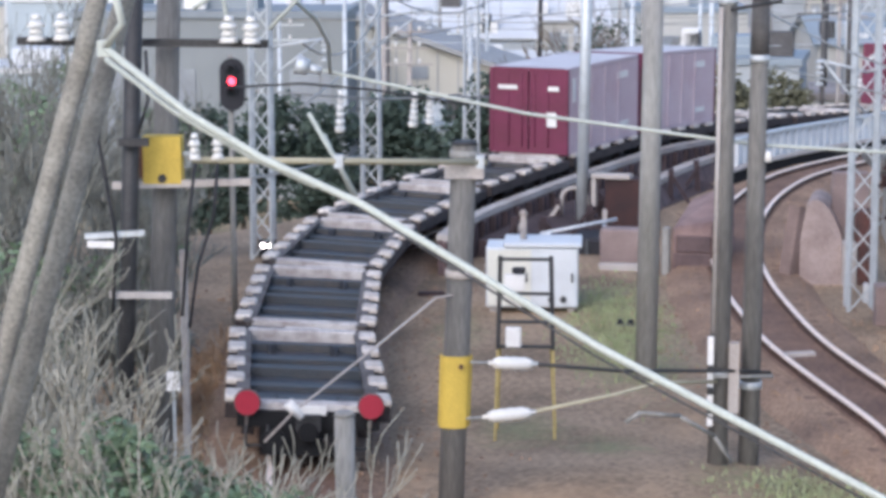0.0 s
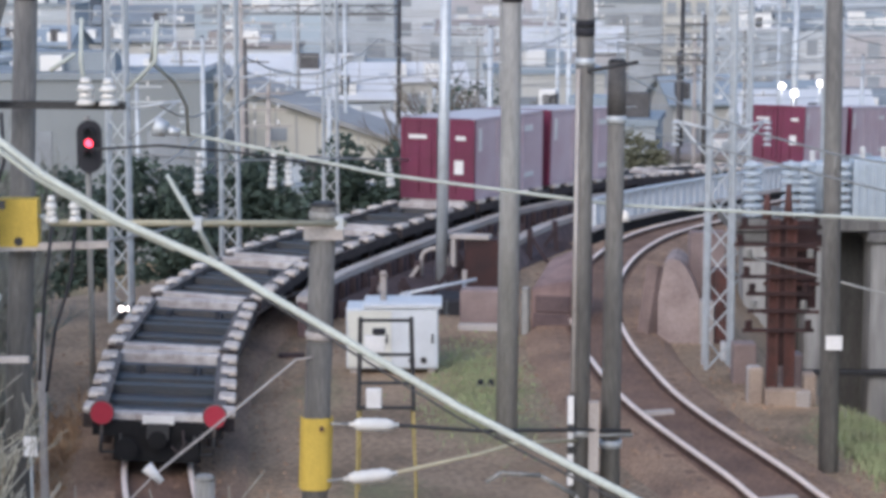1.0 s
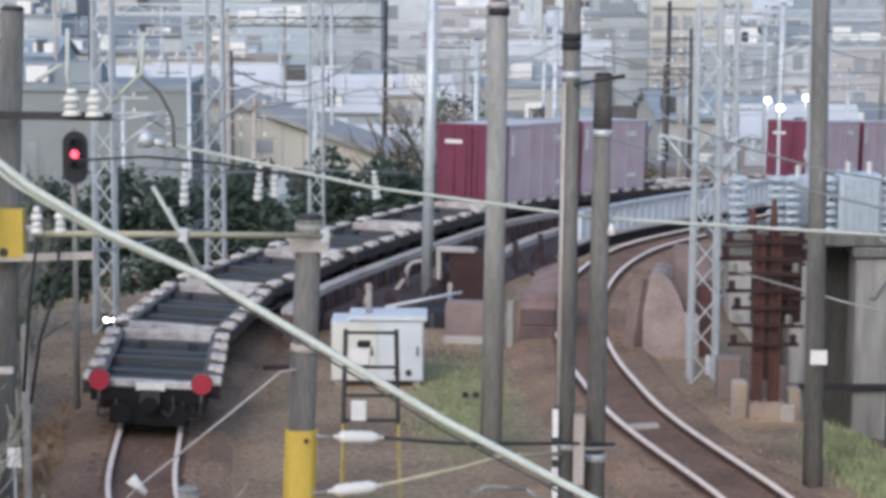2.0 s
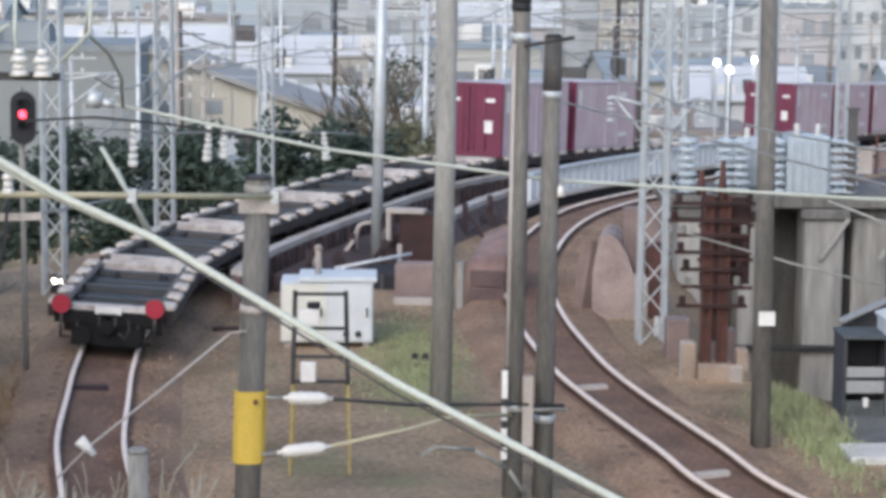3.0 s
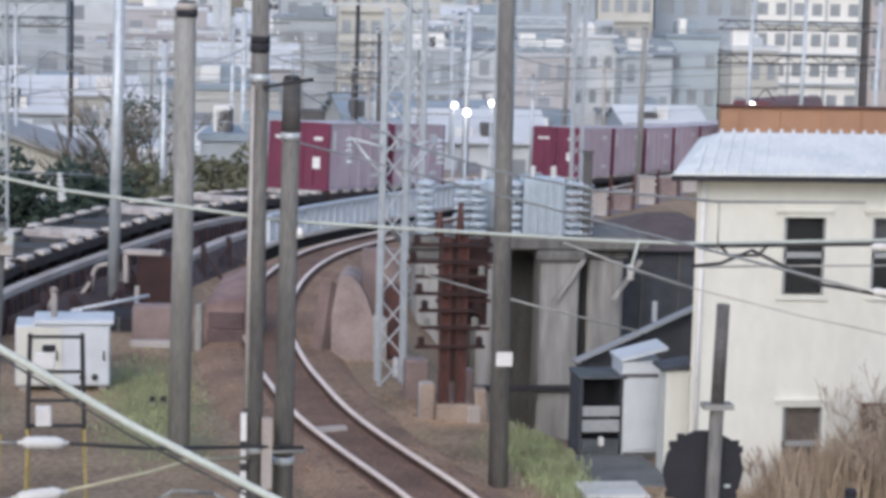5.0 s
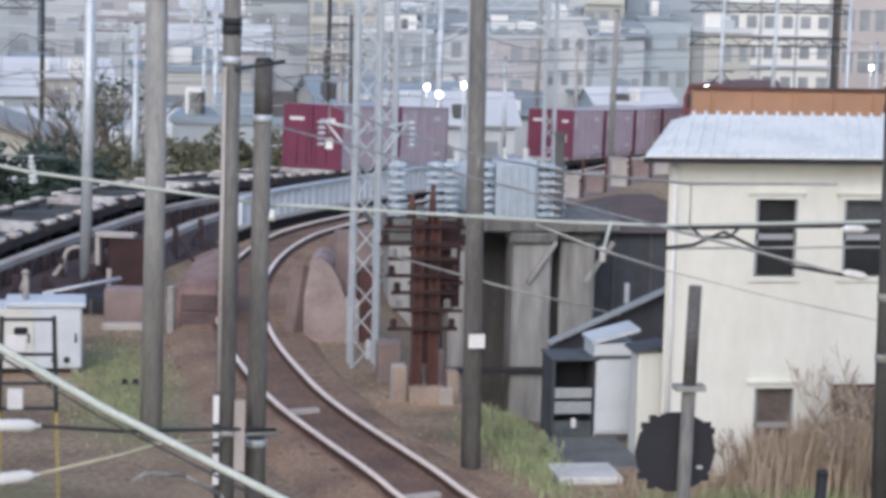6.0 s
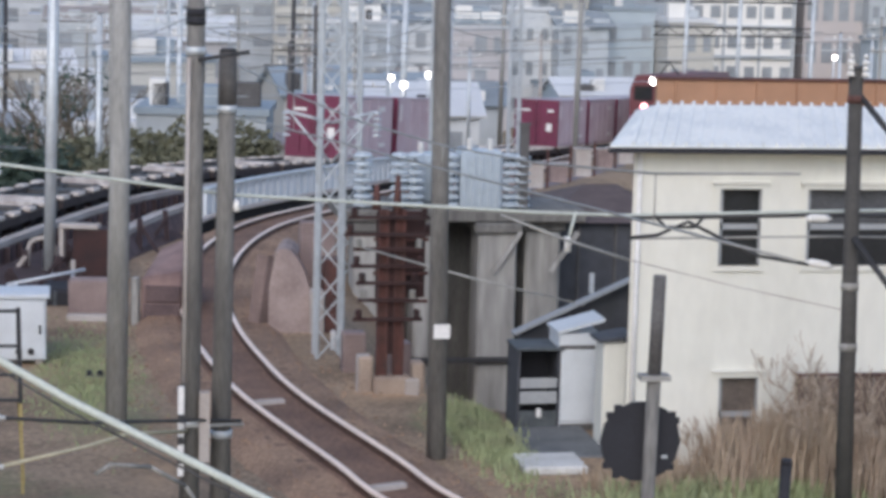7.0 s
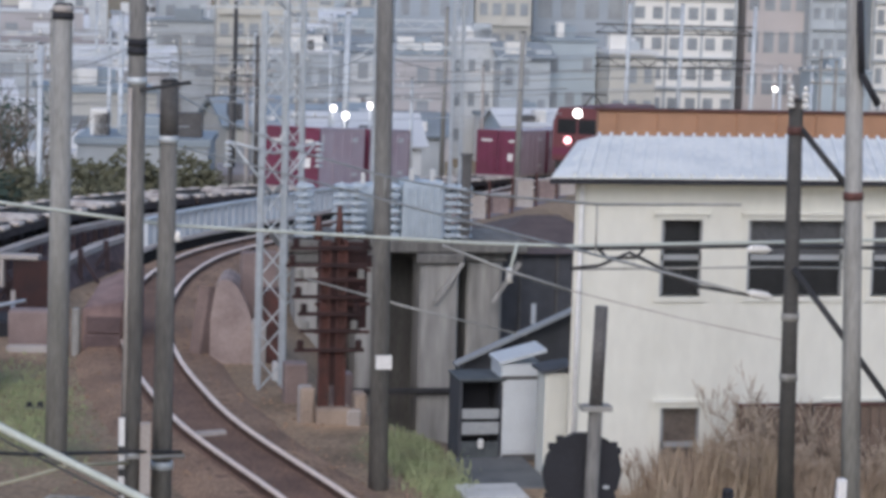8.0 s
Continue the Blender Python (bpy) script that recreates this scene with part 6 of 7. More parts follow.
def leaf_cloud(bm, centre, rx, ry, rz, n, size):
    for _ in range(n):
        v = Vector((rng.gauss(0, 1), rng.gauss(0, 1), rng.gauss(0, 1))).normalized() * rng.uniform(0.45, 1.0)
        v *= 1 + 0.35 * noise.noise(v * 2.3 + centre)
        c = centre + Vector((v.x * rx, v.y * ry, v.z * rz))
        a = Vector((rng.uniform(-1, 1), rng.uniform(-1, 1), rng.uniform(-0.6, 0.6))).normalized() * size * rng.uniform(0.6, 1.4)
        b = a.cross(Vector((rng.uniform(-1, 1), rng.uniform(-1, 1), rng.uniform(-1, 1)))).normalized() * size * 0.55
        q = [bm.verts.new(p) for p in (c - a, c + b, c + a, c - b)]
        bm.faces.new(q)


def shrub(x, y, h, leaves, label, bark=None, stems=7, thick=0.038):
    b = gz(x, y)
    e = thing("shrub", x, y, b, label, "shrub", "scrub beside the line")
    for k in range(stems):
        bm = bmesh.new()
        d = Vector((rng.uniform(-0.35, 0.35), rng.uniform(-0.3, 0.3), 1)).normalized()
        twig(bm, Vector((rng.uniform(-0.4, 0.4), rng.uniform(-0.2, 0.2), -0.1)), d, h * rng.uniform(0.4, 0.6), thick, 4)
        part("branch", bm, bark or M_TWIG, e)
    if leaves:
        bm = bmesh.new()
        for _ in range(7):
            leaf_cloud(bm, Vector((rng.uniform(-0.6, 0.6), rng.uniform(-0.4, 0.4), h * rng.uniform(0.45, 0.95))), 0.42, 0.4, 0.3, leaves // 7, 0.06)
        part("foliage", bm, M_LEAF, e, "small dull green leaves")


for x, y, h, lv, lab in ((-6.6, 24.5, 4.6, 0, "tall bare grey-brown shrub"), (-6.5, 25.2, 3.4, 0, "tall bare grey-brown shrub"), (-5.6, 24, 2.0, 900, "bare shrub with a few green leaves"),
                         (-5.2, 25, 1.9, 1700, "low shrub with dull green leaves"), (-4.75, 24.3, 2.5, 1700, "low shrub with dull green leaves"), (-4.35, 25.5, 2.3, 1500, "low shrub with dull green leaves"),
                         (-4.6, 27.0, 1.6, 0, "bare straw-coloured shrub beside the track"), (-5.5, 27.2, 1.4, 60, "bare grey-brown shrub"), (-7.1, 26.5, 3.6, 0, "tall bare grey-brown shrub"),
                         (-6.3, 23.2, 3.2, 60, "tall bare grey-brown shrub"), (-5.0, 23.4, 2.1, 1500, "low shrub with dull green leaves"), (-4.0, 24.4, 2.0, 900, "low shrub with dull green leaves"), (-3.7, 26.2, 1.3, 200, "low bare shrub beside the track"), (-6.2, 22.2, 3.2, 500, "tall shrub with sparse leaves"), (-5.7, 22.8, 2.4, 900, "shrub with dull green leaves"), (-6.9, 25.8, 4.0, 0, "tall bare grey-brown shrub"), (-6.0, 26.6, 1.7, 0, "tall bare grey-brown shrub"), (-4.9, 26.3, 1.7, 300, "straggly half-bare shrub"), (-5.3, 22.0, 2.3, 1200, "shrub with dull green leaves"), (-4.5, 22.6, 2.4, 1100, "low shrub with dull green leaves")):
    shrub(x, y, h, lv, lab + " in the trackside scrub")


for x, y, top_z in ((-4.75, 21.3, 3.5), (-4.3, 21.2, 3.45), (-3.9, 21.4, 3.3), (-3.55, 21.3, 3.0), (-4.5, 21.7, 3.5), (-5.1, 21.5, 3.6), (-4.1, 22.4, 3.1), (-3.3, 22.0, 2.7)):
    shrub(x, y, top_z - gz(x, y), 1500, "leafy green bramble in the trackside scrub", None, 4)


for x, y, h in ((-8.2, 31, 3.6), (-9.0, 33, 4.2), (-7.9, 34.5, 3.4), (-9.6, 37, 4.6), (-8.6, 39.5, 4.0), (-10.4, 41, 5.0), (-9.2, 44, 4.2), (-11.5, 45, 5.2), (-10.2, 49, 4.6), (-12.4, 52, 5.4), (-9.9, 54, 4.0), (-8.3, 42, 2.8), (-7.3, 37.5, 2.2)):
    shrub(x, y, h, rng.choice((0, 500, 900)), "tall grey-green thicket shrub beyond the freight track", M_THICKET, 8, 0.055)
for x, y, h in ((12.75, 36.9, 1.6), (13.1, 36.7, 1.55), (13.7, 36.6, 1.25), (14.5, 36.9, 1.2), (15.4, 36.7, 1.3)):
    shrub(x, y, h, 0, "dry brown bush before the cream building", M_STUMP, 9)

for x, y, h in ((12.95, 37.2, 1.9), (14.0, 37.3, 2.2), (14.5, 37.1, 2.0), (11.1, 37.4, 1.1)):
    shrub(x, y, h, 0, "thin bare saplings before the cream building", M_STUMP, 3, 0.014)

# low brown board fence along the foot of the cream building
M_BOARD = mat("brown_fence_board", (0.20, 0.145, 0.115), 0.9, var=0.3, scale=3, second=(0.135, 0.10, 0.08), island=0.22)
fence = thing("board_fence", 13.1, 37.85, -0.5, "low weathered brown board fence behind dead grass", "fence")
fit = bbox(0.0, 0.17, 0.0, 0.025, 0.0, 1.78, 0.006)
slat = part("board", fit, M_BOARD, fence)
for k in range(38):
    ob = slat if k == 0 else new("board", slat.data)
    ob.parent = fence
    ob.location = (k * 0.18, rng.uniform(-0.006, 0.006), rng.uniform(-0.02, 0.02))
bm = bmesh.new()
box(bm, -0.02, 6.9, -0.03, 0.06, 1.79, 1.84)
part("capping_rail", bm, M_RUST, fence, "dark rust-brown capping rail")
for k in range(5):
    bm = bmesh.new()
    box(bm, 0.02 + k * 1.68, 0.12 + k * 1.68, 0.03, 0.13, -0.1, 1.785)
    part("post", bm, M_WOOD, fence)


def blades(name, n, region, h, material, label, lean=0.25):
    verts, faces = [], []
    for _ in range(n):
        x, y = region()
        z = gz(x, y) - 0.03
        hh = h * rng.uniform(0.45, 1.1)
        w = rng.uniform(0.012, 0.03)
        a = rng.uniform(0, math.pi)
        dx, dy = math.cos(a) * w, math.sin(a) * w
        lx, ly = rng.gauss(0, lean) * hh, rng.gauss(0, lean) * hh
        k = len(verts)
        verts += [(x - dx, y - dy, z), (x + dx, y + dy, z), (x + lx * 0.4 + dx * 0.7, y + ly * 0.4 + dy * 0.7, z + hh * 0.6), (x + lx * 0.4 - dx * 0.7, y + ly * 0.4 - dy * 0.7, z + hh * 0.6), (x + lx, y + ly, z + hh)]
        faces += [(k, k + 1, k + 2, k + 3), (k + 3, k + 2, k + 4)]
    me = bpy.data.meshes.new(name)
    me.from_pydata(verts, [], faces)
    me.materials.append(material)
    tagged(new(name, me), label, "grass", kind="stuff")


def oval(cx, cy, sx, sy):
    return lambda: (rng.gauss(cx, sx), rng.gauss(cy, sy))


def clump(cx, cy, sx, sy, n):
    pts = [(rng.gauss(cx, sx), rng.gauss(cy, sy)) for _ in range(n)]
    return lambda: (lambda p: (rng.gauss(p[0], 0.16), rng.gauss(p[1], 0.16)))(rng.choice(pts))


blades("green_grass", 4200, oval(8.02, 40.7, 0.26, 1.5), 0.24, M_BLADE, "bright green grass on the bank beside the branch track")
blades("green_grass", 6000, oval(9.7, 32.8, 0.9, 1.4), 0.3, M_BLADE, "green grass before the cream building")
blades("green_grass", 6000, oval(11.5, 33, 1.5, 1.5), 0.3, M_BLADE, "green grass before the cream building")
blades("green_grass", 5000, oval(13.4, 36.1, 1.5, 0.22), 0.38, M_BLADE, "green grass at the foot of the dead stalks")
blades("green_grass", 3500, oval(0.7, 47, 0.6, 2.6), 0.13, M_BLADE, "thin green grass between the tracks")
blades("green_grass", 1200, oval(3.6, 32.8, 0.7, 0.9), 0.12, M_BLADE, "thin green grass beside the poles")
blades("dry_grass", 4200, clump(13.2, 36.9, 0.9, 0.4, 46), 1.15, M_BROWNGRASS, "tall dry brown grass before the cream building", 0.16)
blades("dry_grass", 700, clump(11.1, 36.8, 0.6, 0.3, 22), 0.6, M_STRAW, "tall dry brown grass before the cream building", 0.2)
blades("dry_grass", 1100, clump(12.2, 37.0, 0.35, 0.35, 26), 0.95, M_BROWNGRASS, "tall dead brown grass under the lower window", 0.14)
blades("dry_grass", 1500, clump(12.9, 36.7, 0.45, 0.35, 30), 1.45, M_STRAW, "tall pale straw stalks among the dead grass", 0.12)
blades("dry_grass", 2600, clump(15.6, 36.5, 1.0, 0.35, 30), 1.0, M_BROWNGRASS, "tall dry brown grass before the cream building", 0.16)
blades("dry_grass", 4500, oval(-6.6, 33.5, 0.7, 3.5), 0.35, M_STRAW, "dry straw on the bank beside the freight track", 0.4)
blades("dry_grass", 5000, oval(-6.6, 39.5, 0.6, 2.6), 0.3, M_OCHRE, "ochre straw on the shoulder of the freight track", 0.5)
blades("dry_grass", 3500, oval(-4.75, 28.4, 0.5, 1.4), 0.6, M_OCHRE, "dry orange-brown straw beside the freight track", 0.5)

# loose stones on the ballast shoulders and the earth between the lines
verts, faces = [], []
for _ in range(9000):
    way = rng.choice((FREIGHT, BRANCH))
    s = rng.uniform(14, 75)
    o = rng.choice((-1, 1)) * abs(rng.gauss(1.4, 0.9)) if rng.random() < 0.6 else rng.uniform(-1.1, 1.1)
    p = way.at(s) + way.side(s) * o
    z = max(gz(p.x, p.y), way.at(s).z - 0.2 if abs(o) < 1.4 else -9)
    r = rng.uniform(0.025, 0.06)
    k = len(verts)
    a = rng.uniform(0, 6.28)
    verts += [(p.x + r * math.cos(a + i * 1.57) * rng.uniform(0.7, 1.3), p.y + r * math.sin(a + i * 1.57), z) for i in range(4)] + [(p.x, p.y, z + r * rng.uniform(0.7, 1.2))]
    faces += [(k, k + 1, k + 4), (k + 1, k + 2, k + 4), (k + 2, k + 3, k + 4), (k + 3, k, k + 4)]
me = bpy.data.meshes.new("loose_stones")
me.from_pydata(verts, [], faces)
me.materials.append(M_BALLAST)
tagged(new("loose_stones", me), "loose brown ballast stones along the tracks", "stones", kind="stuff")


def hedge(x, y, w, h, label, leaf=None):
    b = gz(x, y)
    e = thing("hedge_shrub", x, y, b, label, "hedge", "dark hedge behind the freight line")
    bm = bmesh.new()
    tube(bm, (0, 0, -0.3), (0.1, 0, h * 0.6), 0.15, 0.08, 7)
    part("trunk", bm, M_WOOD, e)
    bm = bmesh.new()
    for _ in range(11):
        leaf_cloud(bm, Vector((rng.uniform(-w / 2, w / 2), rng.uniform(-0.7, 0.7), h * rng.uniform(0.4, 0.95))), 0.9, 0.7, 0.75, 140, 0.17)
    part("crown", bm, leaf or M_HEDGE, e, "dense small leaves")


for k in range(13):
    x = -15.5 + 1.25 * k
    hedge(x, 84 + rng.uniform(-1.5, 1.5), 1.8, (0.7 - gz(x, 84)) + rng.uniform(-0.3, 0.3), "dark evergreen hedge shrub behind the railway")

M_OLIVEBUSH = mat("olive_bush", (0.20, 0.20, 0.13), 0.8, var=0.4, scale=1, second=(0.12, 0.125, 0.08))
for x, y in ((2.2, 93), (3.6, 95), (5.0, 97), (6.2, 98), (1.0, 96), (7.4, 101), (4.4, 101), (-0.6, 92), (9.5, 106)):
    hedge(x, y, 2.0, (rng.uniform(-1.0, 0.4) - gz(x, y)), "olive scrub bush on the bank behind the freight line", M_OLIVEBUSH)

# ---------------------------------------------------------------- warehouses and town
# distance haze is mixed into these pale bluish walls, roofs and windows
HAZED_WALLS = [mat("town_wall_white", (0.62, 0.65, 0.67), 0.8, var=0.15, scale=0.5), mat("town_wall_grey", (0.46, 0.50, 0.53), 0.8, var=0.16, scale=0.5), mat("town_wall_beige", (0.53, 0.52, 0.48), 0.8, var=0.12, scale=0.3),
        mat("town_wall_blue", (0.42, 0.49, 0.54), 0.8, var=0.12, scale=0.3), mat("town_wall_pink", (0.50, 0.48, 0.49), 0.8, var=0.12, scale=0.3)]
HAZED_ROOFS = [mat("town_roof_pale", (0.66, 0.68, 0.70), 0.6, var=0.12, scale=0.3), mat("town_roof_slate", (0.27, 0.31, 0.34), 0.7, var=0.2, scale=0.3), mat("town_roof_blue", (0.30, 0.36, 0.41), 0.6, var=0.15, scale=0.3), mat("town_roof_brown", (0.33, 0.30, 0.29), 0.8, var=0.2, scale=0.3)]
M_TOWNGLASS = mat("hazed_town_window", (0.33, 0.36, 0.39), 0.35, var=0.3, scale=0.5, bump=0)
LOWLAND = -7.0
M_BLOCKWHITE = mat("bright_block_wall", (0.80, 0.79, 0.76), 0.8, var=0.1, scale=0.3)
M_BLOCKPINK = mat("pinkish_block_wall", (0.50, 0.465, 0.46), 0.85, var=0.1, scale=0.3)
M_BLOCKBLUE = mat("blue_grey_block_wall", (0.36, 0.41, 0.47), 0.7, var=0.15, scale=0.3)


rng_roof = random.Random(21)


def town_house(x, y, w, d, h, wall, roof, kind, rz, label, rows=0, cols=0, name="town_building"):
    h += 1.0
    e = thing(name, x, y, LOWLAND, label, "building", "buildings of the town", rz=rz)
    bm = bmesh.new()
    if kind == "gable":      # ridge runs along x
        pr = [(-d / 2, -0.3), (d / 2, -0.3), (d / 2, h), (0, h + d * 0.22), (-d / 2, h)]
        a = [bm.verts.new((-w / 2, py, pz)) for py, pz in pr]
        b = [bm.verts.new((w / 2, py, pz)) for py, pz in pr]
        bm.faces.new(a)
        bm.faces.new(b[::-1])
        for k in range(5):
            bm.faces.new((a[k], b[k], b[(k + 1) % 5], a[(k + 1) % 5]))
        bmesh.ops.recalc_face_normals(bm, faces=bm.faces)
    else:
        box(bm, -w / 2, w / 2, -d / 2, d / 2, -0.3, h)
    wl = part("wall", bm, wall, e)
    bm = bmesh.new()
    if kind == "gable":
        r = d * 0.22
        for sy in (-1, 1):
            beam(bm, (0, sy * (d / 2 + 0.4), h - 0.14), (0, 0, h + r + 0.06), w + 0.8, 0.16)
    else:
        box(bm, -w / 2 - 0.15, w / 2 + 0.15, -d / 2 - 0.15, d / 2 + 0.15, h + 0.004, h + 0.35)
        box(bm, -w / 5, w / 6, -d / 5, d / 5, h + 0.35, h + 1.3)
    part("roof", bm, roof, e)
    if name == "town_building":
        for k in range(rng_roof.choice((1, 2, 3))):
            cx, cw, ch = rng_roof.uniform(-0.38, 0.38) * w, rng_roof.uniform(0.3, 0.9), rng_roof.uniform(0.5, 1.5)
            base = h + (0.354 if kind != "gable" else 0.02)
            yy = -d * 0.46 if kind == "gable" else -d * 0.3
            part("roof_unit", bbox(cx - cw, cx + cw, yy, yy + 0.9, base - (0.1 if kind == "gable" else 0), base + ch, 0.04), rng_roof.choice((M_BLOCKWHITE, M_BLOCKWHITE, HAZED_WALLS[1], M_SLEEVE)), e, "boxy rooftop unit")
    uw, uh = rng.uniform(0.18, 0.33), rng.uniform(0.16, 0.26)
    for i in range(rows if rows >= 8 else 0):
        cz = h - (h / (rows + 0.3)) * (i + 1.1)
        bm = bmesh.new()
        box(bm, -w / 2 + 0.1, w / 2 - 0.1, -d / 2 - 0.35, -d / 2 - 0.004, cz - 0.12, cz + 0.12)
        for j in range(0, cols + 1, 2):
            cx = max(-w / 2 + 0.2, min(w / 2 - 0.2, -w / 2 + w * j / cols))
            box(bm, cx - 0.1, cx + 0.1, -d / 2 - 0.2, -d / 2 - 0.004, cz + 0.121, cz + h / (rows + 0.3) - 0.14)
        part("floor_ledge", bm, HAZED_WALLS[1] if wall is M_BLOCKWHITE else wall, wl)
    for i in range(rows):
        for j in range(cols):
            if name == "town_building" and rng.random() < 0.3:
                continue
            cx = -w / 2 + w * (j + 0.5) / cols
            cz = h - (h / (rows + 0.3)) * (i + 0.62)
            ww, hh = uw * w / cols, uh * h / rows
            bm = bmesh.new()
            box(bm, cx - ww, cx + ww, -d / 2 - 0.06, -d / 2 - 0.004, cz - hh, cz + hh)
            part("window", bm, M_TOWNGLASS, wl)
    return e


M_SHEDROOF = mat("shed_roof_grey", (0.36, 0.365, 0.365), 0.75, var=0.15, scale=0.4)


# long shed with its gable towards the line
def gable_shed():
    x, y = -12.8, 120
    e = thing("warehouse", x, y, LOWLAND + 1, "large pale beige warehouse with a grey pitched roof", "warehouse")
    bm = bmesh.new()
    pr = [(-11, -1.3), (11.5, -1.3), (11.5, 3.6), (0, 7.5), (-11, 3.7)]
    a = [bm.verts.new((px, 0, pz)) for px, pz in pr]
    b = [bm.verts.new((px, 9, pz)) for px, pz in pr]
    bm.faces.new(a)
    bm.faces.new(b[::-1])
    for k in range(5):
        bm.faces.new((a[k], b[k], b[(k + 1) % 5], a[(k + 1) % 5]))
    bmesh.ops.recalc_face_normals(bm, faces=bm.faces)
    part("wall", bm, mat("warehouse_wall", (0.60, 0.58, 0.51), 0.85, var=0.1, scale=0.3), e)
    for sx, ex, ez in ((1, 11.9, 3.5), (-1, -11.4, 3.6)):
        bm = bmesh.new()
        q = [(0, 7.6), (ex, ez), (ex, ez + 0.25), (0, 7.9)]
        f = [bm.verts.new((px, -0.5, pz)) for px, pz in q]
        g = [bm.verts.new((px, 9.5, pz)) for px, pz in q]
        bm.faces.new(f)
        bm.faces.new(g[::-1])
        for k in range(4):
            bm.faces.new((f[k], g[k], g[(k + 1) % 4], f[(k + 1) % 4]))
        bmesh.ops.recalc_face_normals(bm, faces=bm.faces)
        part("roof", bm, M_SHEDROOF, e)
    for k in range(10):
        px = 0.6 + k * 1.1
        bm = bmesh.new()
        box(bm, px - 0.03, px + 0.03, -0.05, -0.003, 0, 7.3 - px * 0.34)
        part("cladding_seam", bm, M_GREY, e)
    for px in (1.2, 3.4):
        bm = bmesh.new()
        box(bm, px, px + 1.1, -0.07, -0.004, 4.2, 4.9)
        part("window", bm, M_TOWNGLASS, e)


gable_shed()
town_house(-18.6, 114, 13.5, 6, 8.0, mat("dark_clad_wall", (0.255, 0.28, 0.29), 0.8, var=0.12, scale=0.3), HAZED_ROOFS[1], "flat", 0, "dark grey clad industrial building beside the warehouse", 1, 4)
town_house(-8.9, 152, 11, 5.5, 4.4, HAZED_WALLS[1], HAZED_ROOFS[0], "gable", 0, "low warehouse with a white metal roof")
town_house(-4.0, 136, 6, 4, 3.5, HAZED_WALLS[1], HAZED_ROOFS[0], "gable", 0, "low shed with a white metal roof")
town_house(-16, 170, 16, 5, 5.0, HAZED_WALLS[1], HAZED_ROOFS[0], "gable", 0, "low warehouse with a white metal roof")
town_house(-5.5, 106, 6.5, 5, 3.3, mat("green_grey_wall", (0.40, 0.46, 0.45), 0.8, var=0.12, scale=0.3), HAZED_ROOFS[2], "flat", 0, "low green-grey lean-to beside the warehouse", 1, 3)

rng = random.Random(5)
# colour words follow the haze-lightened walls
words = {0: "white", 1: "grey", 2: "beige", 3: "pale blue", 4: "pinkish grey"}
made = []
tries = 0
while len(made) < 230 and tries < 5000:
    tries += 1
    y = 112 + 330 * rng.random() ** 1.25
    x = y * math.tan(radians(rng.uniform(-14.5, 25)))
    w, d = rng.uniform(4.0, 8.5) * (1 + y / 800), rng.uniform(4, 7.5)
    if y < 230 and (abs(FREIGHT.near(x, y)[0]) < w * 0.75 + 5 or abs(BRANCH.near(x, y)[0]) < w * 0.75 + 5):
        continue
    if -31 < x < 4 and y < 180:
        continue
    if any(abs(x - a) < (w + c) * 0.52 and abs(y - b) < (d + f) * 0.6 for a, b, c, f in made):
        continue
    if 186 < y < 215 and x > 12:
        continue
    made.append((x, y, w, d))
    h = rng.choice((3.6, 5.5, 6.2, 6.8)) if y < 200 else rng.choice((5.8, 6.5, 8.5, 10))
    if x > 0.05 * y and 120 < y < 190:
        h = rng.choice((2.8, 3.2, 3.8))
    wi = rng.randrange(5)
    kind = "gable" if rng.random() < 0.55 and h < 7 else "flat"
    rows = 1 if h < 4 else 2 if h < 8 else 3
    town_house(x, y, w, d, h, HAZED_WALLS[wi], rng.choice(HAZED_ROOFS + [HAZED_ROOFS[0]]), kind, rng.uniform(-9, 9), f"{words[wi]} town building with {'a pitched' if kind == 'gable' else 'a flat'} roof", rows, max(2, int(w / 2.6)))

# low pale buildings before the tall blocks
for x, y, w, h, m, r, lab in ((24.5, 183, 5.5, 7.4, 1, 0, "grey"), (29.5, 185, 4.5, 7.8, 0, 1, "white"), (34.2, 182, 4.6, 7.6, 4, 2, "pinkish grey"), (38.6, 185, 3.8, 8.6, 0, 0, "white"), (42.8, 183, 4.2, 7.6, 1, 1, "grey"), (47.2, 185, 4.4, 8.8, 3, 2, "white"), (51.6, 182, 4.0, 8.0, 2, 0, "beige"), (71.0, 184, 4.6, 6.6, 3, 2, "pale blue")):
    town_house(x, y, w, 5, h, HAZED_WALLS[m], HAZED_ROOFS[r], "flat" if r % 2 == 0 else "gable", rng.uniform(-6, 6), f"low {lab} town building before taller blocks", 3, 3)

